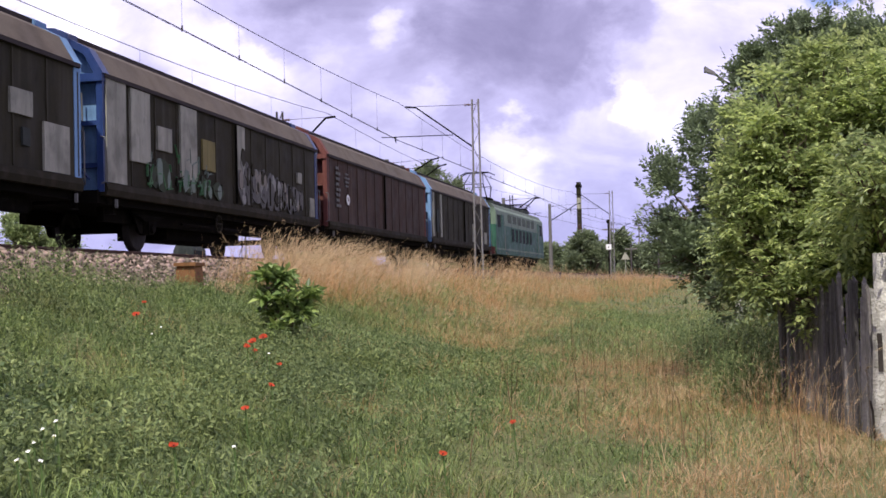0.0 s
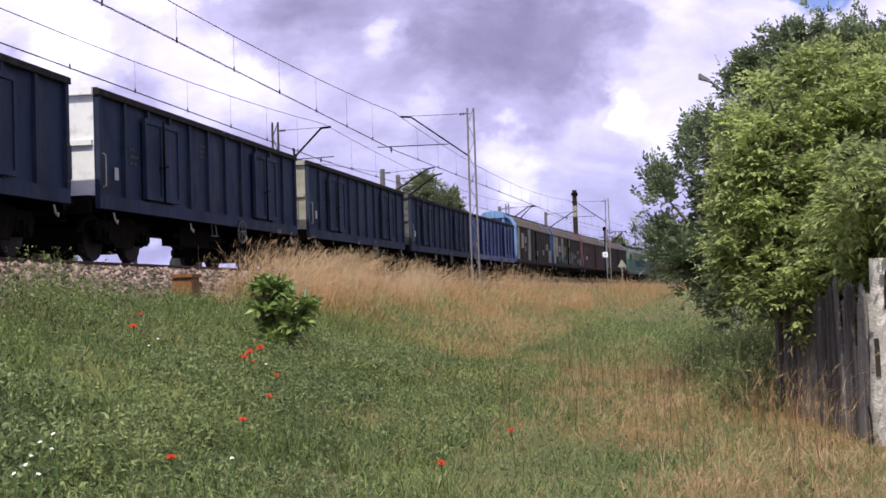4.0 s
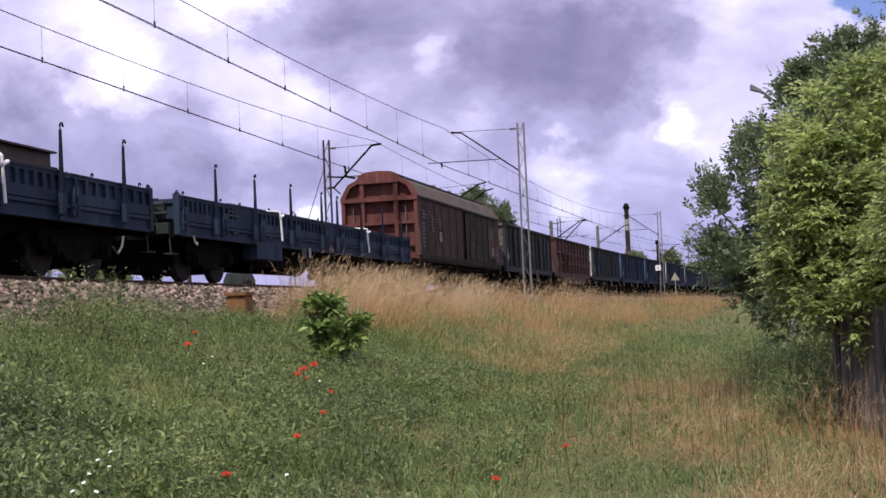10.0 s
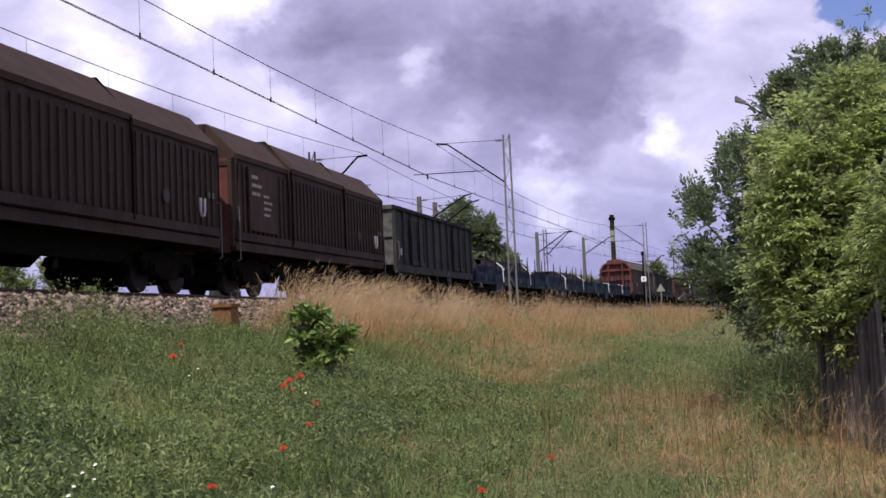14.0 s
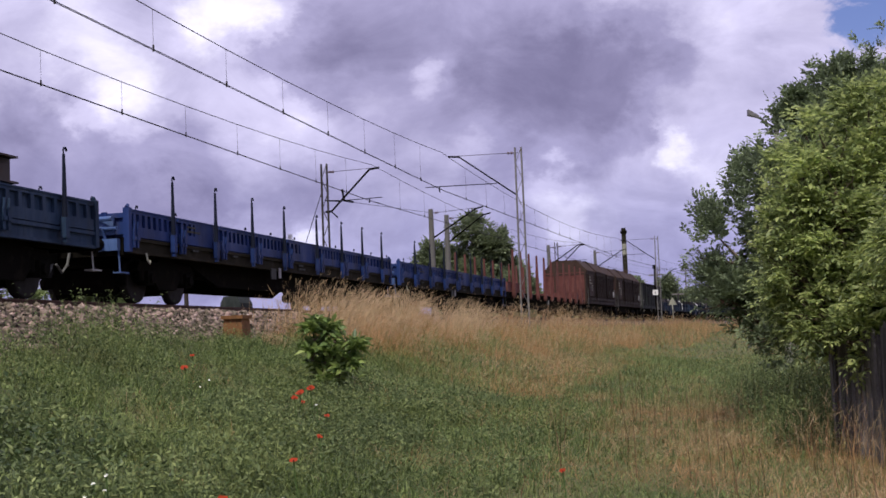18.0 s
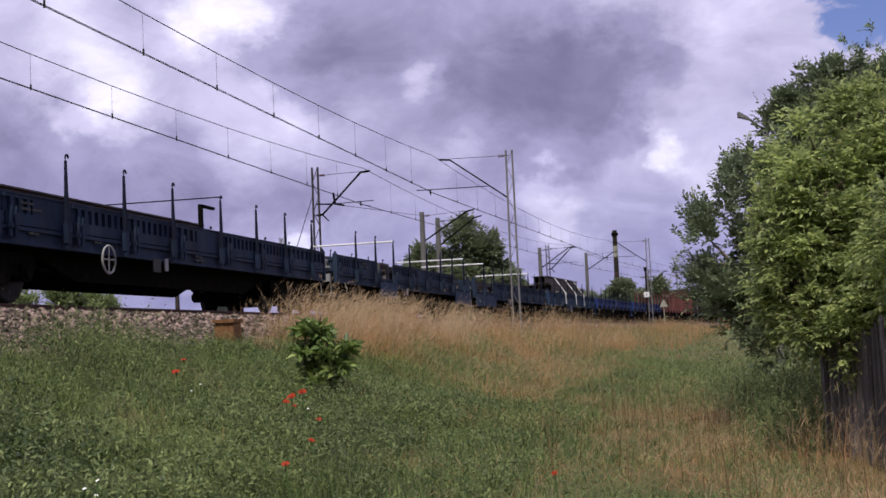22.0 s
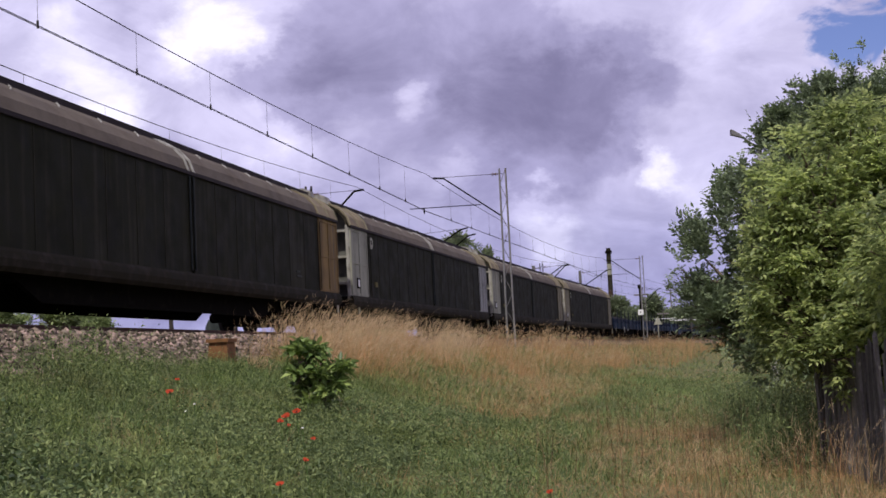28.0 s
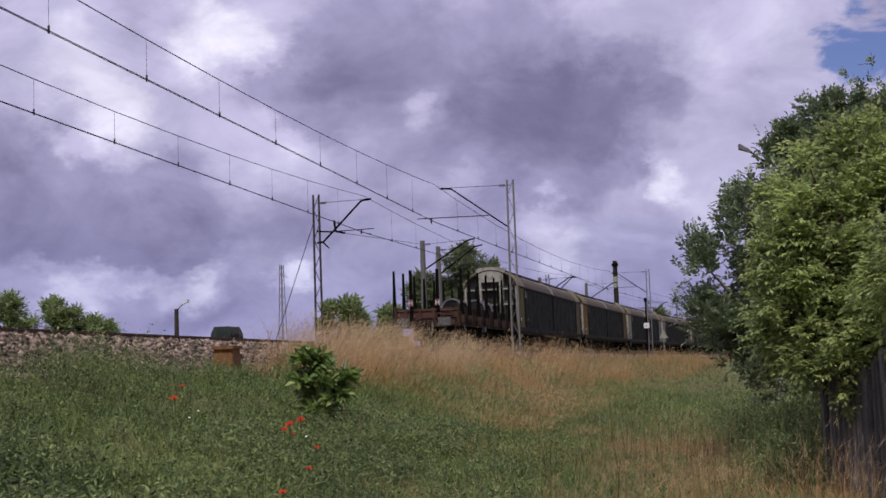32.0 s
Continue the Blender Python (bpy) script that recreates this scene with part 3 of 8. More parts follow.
def grab_rail(parent, x, y, z0, z1, out=-0.07, mat=None):
    bm = bmesh.new()
    tube(bm, (x, y, z0), (x, y + out, z0 + 0.03), 0.014, n=6)
    tube(bm, (x, y + out, z0 + 0.03), (x, y + out, z1 - 0.03), 0.014, n=6)
    tube(bm, (x, y + out, z1 - 0.03), (x, y, z1), 0.014, n=6)
    part("grab_rail", bm, mat or side_mark, parent)


# ---- open wagons ----
def gondola(label, side, end, total=14.04, rusty=False, low_mark=True, end_panel=None, door_mat=None, group="open wagons of the goods train"):
    w = thing("open_wagon", label, "freight wagon", group)
    h = total / 2 - 0.62
    zt = 3.24
    boxes("floor", STEEL, w, (-h, h, -1.36, 1.36, 1.10, 1.20))
    for sy in (-1, 1):
        ys = sorted((sy * 1.36, sy * 1.395))
        boxes("side_wall", side, w, (-h, h, *ys, 1.2, zt - 0.1))
        bm = bmesh.new()
        prism(bm, [(sy * 1.33, zt - 0.14), (sy * 1.50, zt - 0.14), (sy * 1.50, zt - 0.03), (sy * 1.45, zt), (sy * 1.36, zt), (sy * 1.33, zt - 0.03)], -h - 0.03, h + 0.03)
        part("top_rail", bm, RAIL_GRIME, w)
        bm = bmesh.new()
        if rusty:
            prism_pts = [(-h, 1.22), (h, 1.22), (h, 0.98), (4.9, 0.95), (3.6, 0.60), (-3.6, 0.60), (-4.9, 0.95), (-h, 0.98)]
        else:
            prism_pts = [(-h, 1.22), (h, 1.22), (h, 0.96), (-h, 0.96)]
        a = [bm.verts.new((x, sy * 1.36, z)) for x, z in prism_pts]
        b = [bm.verts.new((x, sy * 1.46, z)) for x, z in prism_pts]
        bm.faces.new(a)
        bm.faces.new(b[::-1])
        for i in range(len(a)):
            bm.faces.new((a[i], b[i], b[(i + 1) % len(a)], a[(i + 1) % len(a)]))
        part("sill", bm, side, w)
        bm = bmesh.new()
        n = 11
        prism(bm, [(sy * 1.395, 1.2), (sy * 1.395, zt - 0.12), (sy * 1.47, zt - 0.12), (sy * 1.47, 1.2)], -0.055, 0.055)
        rib = part("rib", bm, side, w)
        xs = [-h + 0.06 + (2 * h - 0.12) * i / n for i in range(n + 1)]
        rib.location.x = xs[0]
        for x in xs[1:]:
            again(rib, x)
        if rusty:
            bm = bmesh.new()
            box(bm, -h, h, sy * 1.43 - 0.035, sy * 1.43 + 0.035, 0, 0.10)
            bar = part("rail_bar", bm, side, w)
            bar.location.z = 1.75
            again(bar, 0, 0, 2.35)
        for dx in (((xs[2] + xs[3]) / 2, (xs[8] + xs[9]) / 2) if not rusty else (xs[3] - 0.2,)):
            d = new("door")
            d.parent = w
            dw = (xs[1] - xs[0]) * (0.78 if not rusty else 0.42)
            dtop = 2.92 if not rusty else 2.4
            for a0, a1 in ((-dw, -0.03), (0.03, dw)):
                bm = bmesh.new()
                yo, yi = sy * 1.50, sy * 1.44
                box(bm, dx + a0, dx + a1, min(yo, yi), max(yo, yi), 1.26, dtop)
                leaf = part("door_leaf", bm, door_mat or side, d)
                bm = bmesh.new()
                yf = sorted((yo, sy * 1.53))
                for b0, b1, c0, c1 in ((a0, a0 + 0.08, 1.26, dtop), (a1 - 0.08, a1, 1.26, dtop), (a0 + 0.08, a1 - 0.08, 1.26, 1.36), (a0 + 0.08, a1 - 0.08, dtop - 0.1, dtop)):
                    box(bm, dx + b0, dx + b1, *yf, c0, c1)
                part("leaf_frame", bm, side, leaf)
            bm = bmesh.new()
            tube(bm, (dx, sy * 1.55, 1.24), (dx, sy * 1.55, dtop + 0.04), 0.02, n=6)
            tube(bm, (dx - 0.22, sy * 1.54, 1.95), (dx + 0.22, sy * 1.54, 2.02), 0.02, n=6)
            part("door_bolt", bm, STEEL, d)
    for sx in (-1, 1):
        xe = sx * h
        boxes("end_wall", end, w, (min(xe, xe - sx * 0.05), max(xe, xe - sx * 0.05), -1.36, 1.36, 1.2, zt - 0.02))
        bm = bmesh.new()
        box(bm, min(xe, xe + sx * 0.09), max(xe, xe + sx * 0.09), -1.38, 1.38, zt - 0.14, zt)
        part("end_rail", bm, end, w)
        for yy in (-0.55, 0.55):
            boxes("end_post", end, w, (min(xe, xe + sx * 0.12), max(xe, xe + sx * 0.12), yy - 0.06, yy + 0.06, 1.2, zt - 0.14))
        boxes("end_bar", end, w, (min(xe, xe + sx * 0.07), max(xe, xe + sx * 0.07), -1.34, 1.34, 2.15, 2.25))
        if end_panel:
            boxes("repainted_end_panel", end_panel, w, (min(xe, xe + sx * 0.125), max(xe, xe + sx * 0.125), -1.22, 1.22, 1.38, 2.92))
        boxes("headstock", STEEL, w, (min(xe, xe + sx * 0.12), max(xe, xe + sx * 0.12), -1.3, 1.3, 0.86, 1.2))
        bogie(w, sx * (total / 2 - 2.52))
        foot_step(w, sx * (h - 0.25))
        grab_rail(w, sx * (h - 0.12), -1.47, 1.35, 2.0)
        tie_hook(w, sx * (h - 0.62))
        tie_hook(w, sx * (h - 4.6))
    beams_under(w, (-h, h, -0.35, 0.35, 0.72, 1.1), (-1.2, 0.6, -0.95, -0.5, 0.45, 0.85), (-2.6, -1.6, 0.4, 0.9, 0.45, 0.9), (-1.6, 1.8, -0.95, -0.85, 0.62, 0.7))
    bm = bmesh.new()
    tube(bm, (0.9, -0.6, 0.66), (1.9, -0.6, 0.66), 0.2, n=12)
    part("brake_cylinder", bm, STEEL, w)
    draw_gear(w, h + 0.1, total / 2)
    hand_wheel(w, h - 4.9, 0.84, 0.27, side_mark, -1.50)
    foot_step(w, h - 6.7, -1.42, 0.98, side_mark)
    marks(w, *stencil_rows(-h + 1.5, 2.2, 0.5, 3, 0.14, 0.05), *stencil_rows(-1.0, 2.7, 0.7, 3, 0.13, 0.05), mat=faint_mark)
    if low_mark:
        marks(w, (-h + 0.75, 1.55, 0.16, 0.24), mat=GRIMY_WHITE, y=-1.43)
    return w


side_mark = material("faded_stencil", (0.13, 0.13, 0.125), 0.8, 0, 0.2, 6)
faint_mark = material("worn_stencil", (0.062, 0.064, 0.06), 0.8, 0, 0.3, 12)


# ---- covered wagons ----
def body_shell(w, outline, h, mat_end, post_mat, name="end_wall"):
    """Both ends of a van: a recessed wall behind proud posts and beams, a rim under the roof's edge and a raised arch on top."""
    eave = [p for p in outline if p[1] > 3.0]
    for sx in (-1, 1):
        span = lambda a, b: (min(sx * (h + a), sx * (h + b)), max(sx * (h + a), sx * (h + b)))
        bm = bmesh.new()
        prism(bm, [(y * 0.97, z if z < 2 else z - 0.05) for y, z in outline], *span(-0.26, -0.20))
        part(name, bm, mat_end, w)
        for yy, half, top in ((-1.335, 0.065, 3.2), (-0.62, 0.075, 3.90), (0.62, 0.075, 3.90), (1.335, 0.065, 3.2)):
            boxes("end_post", post_mat, w, (*span(-0.22, 0.03), yy - half, yy + half, 1.05, top))
        boxes("eave_beam", post_mat, w, (*span(-0.21, 0.07), -1.41, 1.41, 3.15, 3.30))
        for z, out in ((2.32, 0.0), (1.52, -0.06)):
            boxes("end_bar", post_mat, w, (*span(-0.21, out), -1.30, 1.30, z, z + 0.09))
        bm = bmesh.new()
        prism(bm, [(y * 1.02, z + 0.025) for y, z in eave] + [(y * 0.93, z - 0.085) for y, z in eave[::-1]], *span(-0.24, 0.055))
        part("gable_rim", bm, post_mat, w)
        bm = bmesh.new()
        prism(bm, [(-0.74, 3.80), (0.74, 3.80), (0.74, 4.09), (0.48, 4.20), (0, 4.24), (-0.48, 4.20), (-0.74, 4.09)], *span(-0.32, 0.075))
        part("end_arch", bm, post_mat, w)
        boxes("headstock", STEEL, w, (*span(-0.05, 0.10), -1.3, 1.3, 0.84, 1.08))
        grab_rail(w, sx * (h + 0.05), -1.36, 1.2, 2.1, -0.09)
        for yy in (-0.95, 0.98):
            bm = bmesh.new()
            tube(bm, (sx * (h - 0.12), yy, 1.2), (sx * (h - 0.02), yy, 2.95), 0.018, n=6)
            part("locking_rod", bm, side_mark, w)
        bm = bmesh.new()
        pipe(bm, [(sx * (h + 0.08), -1.15, 1.28), (sx * (h + 0.16), -1.05, 1.42), (sx * (h + 0.12), -0.8, 1.40), (sx * (h + 0.12), -0.6, 1.52)], 0.025, 6)
        part("end_handle", bm, post_mat, w)


VAN_OUTLINE = [(-1.40, 1.05), (1.40, 1.05), (1.40, 3.28), (1.12, 3.76), (0.62, 4.02), (0, 4.09), (-0.62, 4.02), (-1.12, 3.76), (-1.40, 3.28)]
ROUND_OUTLINE = [(-1.40, 1.0), (1.40, 1.0), (1.40, 3.25), (1.30, 3.53), (1.08, 3.77), (0.75, 3.97), (0.38, 4.10), (0, 4.15), (-0.38, 4.10), (-0.75, 3.97), (-1.08, 3.77), (-1.30, 3.53), (-1.40, 3.25)]


def roof_of(w, outline, h, mat, ridge_mat, half=0.66, rise=0.02):
    """Roof shell from eave to eave, a little proud, and a darker walkway along the ridge."""
    eave = [p for p in outline if p[1] > 3.0]
    top = [(y * 1.015, z + 0.02) for y, z in eave]
    bm = bmesh.new()
    prism(bm, top + [(y * 0.96, z - 0.05) for y, z in eave[::-1]], -h - 0.04, h + 0.04)
    part("roof", bm, mat, w)
    bm = bmesh.new()
    zt = max(z for _, z in top)
    prism(bm, [(-half, zt - 0.14), (half, zt - 0.14), (half, zt + rise - 0.03), (0.3, zt + rise + 0.02), (-0.3, zt + rise + 0.02), (-half, zt + rise - 0.03)], -h + 0.12, h - 0.12)
    part("roof_ridge", bm, ridge_mat, w)
    bm = bmesh.new()
    for sy in (-1, 1):
        box(bm, -h, h, sy * 1.42 - 0.03, sy * 1.42 + 0.03, 3.22, 3.30)
    part("gutter", bm, ROOF_DARK, w)


def sliding_van(label, leaves, end_mat, post_mat, total=15.8, roof=ROOF_TAUPE, panels=(), paint=None, group="sliding wall wagons of the goods train"):
    """Two-axle van with two sliding walls a side, ribbed; panels: repainted patches x, z, w, h, material."""
    w = thing("covered_wagon", label, "freight wagon", group)
    h = total / 2 - 0.62
    body_shell(w, VAN_OUTLINE, h, end_mat, post_mat)
    roof_of(w, VAN_OUTLINE, h - 0.04, roof, ROOF_DARK, 0.66, 0.035)
    for sy in (-1, 1):
        for i, (a, b) in enumerate(((-h + 0.02, -0.03), (0.03, h - 0.02))):
            leaf = boxes("sliding_wall", leaves[i], w, (a, b, min(sy * 1.34, sy * 1.385), max(sy * 1.34, sy * 1.385), 1.22, 3.24))
            n = 6
            bm = bmesh.new()
            prism(bm, [(sy * 1.385, 1.24), (sy * 1.385, 3.22), (sy * 1.405, 3.2), (sy * 1.405, 1.26)], -0.022, 0.022)
            rib = part("rib", bm, leaves[i], leaf)
            for k in range(n + 1):
                x = a + 0.06 + (b - a - 0.12) * k / n
                if k == 0:
                    rib.location.x = x
                else:
                    again(rib, x)
        bm = bmesh.new()
        prism(bm, [(sy * 1.30, 0.98), (sy * 1.44, 0.98), (sy * 1.47, 1.10), (sy * 1.44, 1.22), (sy * 1.30, 1.22)], -h, h)
        part("door_track", bm, SILL, w)
        bm = bmesh.new()
        tube(bm, (-0.0, sy * 1.45, 1.25), (0.0, sy * 1.45, 3.2), 0.03, n=8)
        part("lock_bar", bm, STEEL, w)
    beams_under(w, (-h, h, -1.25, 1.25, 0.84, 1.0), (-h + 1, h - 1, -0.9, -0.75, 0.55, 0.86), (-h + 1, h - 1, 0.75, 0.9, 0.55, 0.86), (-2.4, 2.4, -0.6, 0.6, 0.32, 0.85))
    for x in (-4.5, 4.5):
        axle(w, x)
        axle_guards(w, x)
    bm = bmesh.new()
    tube(bm, (-3, -1.2, 0.62), (3, -1.2, 0.62), 0.03, n=6)
    part("brake_rod", bm, STEEL, w)
    for i, (x, z, ww, hh, m) in enumerate(panels):
        boxes("repainted_panel", m, w, (x, x + ww, -1.43, -1.38, z, z + hh))
    draw_gear(w, h + 0.1, total / 2)
    for sx in (-1, 1):
        foot_step(w, sx * (h - 0.3))
        boxes("lamp_bracket", side_mark, w, (sx * (h - 0.35) - 0.025, sx * (h - 0.35) + 0.025, -1.5, -1.45, 0.76, 0.92))
    hand_wheel(w, -0.9, 0.72, 0.2, SOOT_BROWN, -1.3)
    if paint:
        paint(w)
    return w


def bogie_van(label, left, mid, right, total=23.24, group="long sliding wall wagons of the goods train", face=END_BEIGE):
    """Long bogie van: two big leaves a side between corner panels; left and right: paint of the corner panels."""
    w = thing("covered_wagon", label, "freight wagon", group)
    h = total / 2 - 0.62
    for sx in (-1, 1):
        span = lambda a, b: (min(sx * a, sx * b), max(sx * a, sx * b))
        bm = bmesh.new()
        prism(bm, ROUND_OUTLINE, *span(h - 0.40, h - 0.46))
        # grey darker than the posts: the recess's shade is put into the wall's colour
        part("end_wall", bm, GREY_END, w)
        for yy, half in ((-1.33, 0.05), (-0.58, 0.11), (0.58, 0.11), (1.33, 0.05)):
            boxes("end_post", face, w, (*span(h - 0.40, h), yy - half, yy + half, 1.0, 3.92 if abs(yy) < 1 else 3.3))
        boxes("portal_beam", face, w, (*span(h - 0.38, h - 0.005), -0.47, 0.47, 3.52, 3.90))
        boxes("door_panel", CHARCOAL, w, (*span(h - 0.39, h - 0.30), -0.44, 0.44, 2.45, 3.05))
        bm = bmesh.new()
        arch = [p for p in ROUND_OUTLINE if p[1] > 3.2]
        prism(bm, [(y * 1.005, z + 0.01) for y, z in arch] + [(y * 0.975, z - 0.04) for y, z in arch[::-1]], *span(h - 0.36, h + 0.01))
        part("end_rim", bm, SILL, w)
        for z in (1.5, 2.3, 3.1):
            boxes("end_shelf", face, w, (*span(h - 0.40, h - 0.03), -1.28, 1.28, z, z + 0.07))
        for yy in (-0.95, 0.05):
            bm = bmesh.new()
            tube(bm, (sx * (h - 0.36), yy + 0.1, 1.55), (sx * (h - 0.05), yy, 3.9), 0.022, n=6)
            part("lever", bm, SILL, w)
        boxes("headstock", STEEL, w, (*span(h, h - 0.3), -1.3, 1.3, 0.84, 1.12))
        bm = bmesh.new()
        prism(bm, [(-0.8, 3.9), (0.8, 3.9), (0.72, 4.20), (0.5, 4.30), (-0.5, 4.30), (-0.72, 4.20)], *span(h - 0.3, h))
        part("end_canopy", bm, face, w)
        # the roof's end hood, in ochre over the corner panels
        eave = [p for p in ROUND_OUTLINE if p[1] > 3.2]
        bm = bmesh.new()
        prism(bm, [(y * 1.025, z + 0.04) for y, z in eave] + [(y * 0.97, z - 0.04) for y, z in eave[::-1]], *span(h - 1.95, h - 0.02))
        part("roof_hood", bm, ROOF_OCHRE if (left if sx < 0 else right) not in (SOOT_GREEN,) else ROOF_TAUPE, w)
        for x in (h - 0.06, h - 0.95, h - 1.9):
            bm = bmesh.new()
            pipe(bm, [(sx * x, y * 1.03, z + 0.05) for y, z in eave], 0.018, 5)
            part("roof_seam", bm, CREAM, w)
    roof_of(w, ROUND_OUTLINE, h - 0.05, ROOF_TAUPE, ROOF_DARK)
    for sy in (-1, 1):
        for a, b, m, n in ((-h + 0.05, -h + 1.9, left, 2), (-h + 1.9, -0.06, mid, 7), (0.06, h - 1.9, mid, 7), (h - 1.9, h - 0.05, right, 2)):
            leaf = boxes("sliding_wall", m, w, (a + 0.01, b - 0.01, min(sy * 1.35, sy * 1.40), max(sy * 1.35, sy * 1.40), 1.14, 3.22))
            wide = 0.028 if n == 2 else 0.012
            out = 1.425 if n == 2 else 1.408
            bm = bmesh.new()
            prism(bm, [(sy * 1.40, 1.16), (sy * 1.40, 3.2), (sy * out, 3.19), (sy * out, 1.17)], -wide, wide)
            rib = part("rib", bm, m, leaf)
            for k in range(n + 1):
                x = a + 0.05 + (b - a - 0.1) * k / n
                if k == 0:
                    rib.location.x = x
                else:
                    again(rib, x)
            if n == 2:
                for z in (1.17, 2.12, 3.12):
                    boxes("panel_bar", m, leaf, (a + 0.03, b - 0.03, min(sy * 1.40, sy * 1.42), max(sy * 1.40, sy * 1.42), z, z + 0.06))
        bm = bmesh.new()
        prism(bm, [(sy * 1.30, 0.78), (sy * 1.38, 0.76), (sy * 1.455, 0.84), (sy * 1.475, 0.96), (sy * 1.45, 1.08), (sy * 1.41, 1.14), (sy * 1.30, 1.14)], -h, h)
        part("lower_rail", bm, SILL, w)
    eave = [p for p in ROUND_OUTLINE if p[1] > 3.2]
    for x in (-0.14, 0.14):
        bm = bmesh.new()
        pipe(bm, [(x, y * 1.022, z + 0.03) for y, z in eave], 0.03, 5)
        part("roof_seam", bm, SEAM, w)
    for k in range(11):
        x = -8.0 + 1.6 * k
        for sy in (-1, 1):
            bm = bmesh.new()
            pipe(bm, [(x - 0.25, sy * 1.10, 3.79), (x, sy * 0.96, 3.89), (x + 0.22, sy * 0.80, 3.98)], 0.018, 5)
            part("roof_hook", bm, SEAM, w)
    bm = bmesh.new()
    prism_pts = [(-h + 0.3, 1.0), (h - 0.3, 1.0), (h - 0.3, 0.86), (6.6, 0.80), (5.6, 0.36), (-5.6, 0.36), (-6.6, 0.80), (-h + 0.3, 0.86)]
    belly(w, prism_pts, 0.88, 0.98)
    box(bm, -h + 0.3, h - 0.3, -1.2, 1.2, 0.9, 1.0)
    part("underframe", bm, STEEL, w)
    for sx in (-1, 1):
        bogie(w, sx * 8.3)
        boxes("step_bracket", PALE, w, (sx * (h - 0.5) - 0.04, sx * (h - 0.5) + 0.04, -1.5, -1.46, 0.56, 0.78))
        for k, a in enumerate((-0.06, 0.16)):
            bm = bmesh.new()
            tube(bm, (sx * (h - 2.0) + a, -1.43, 1.2), (sx * (h - 2.0) + a, -1.43, 3.1), 0.012, n=6)
            part("lock_rod", bm, SILL, w)
    draw_gear(w, h + 0.02, total / 2)
    for x in (-0.1, 0.1):
        bm = bmesh.new()
        tube(bm, (x, -1.43, 1.2), (x, -1.43, 3.2), 0.022, n=6)
        part("centre_rod", bm, GREYGREEN, w)
    disc(w, -h + 2.35, 2.9, 0.19, PALE, mid, -1.43)
    marks(w, (-h + 0.62, 1.38, 0.26, 0.32), mat=STEEL, y=-1.43, name="label_frame")
    marks(w, (-h + 0.66, 1.43, 0.18, 0.22), mat=WHITE, y=-1.436, name="paper_label")
    marks(w, (-h + 2.6, 1.5, 0.3, 0.16), mat=OLIVE, y=-1.43, name="label_plate")
    marks(w, *stencil_rows(h - 4, 1.55, 0.5, 2, 0.12, 0.05), mat=faint_mark, y=-1.42)
    return w


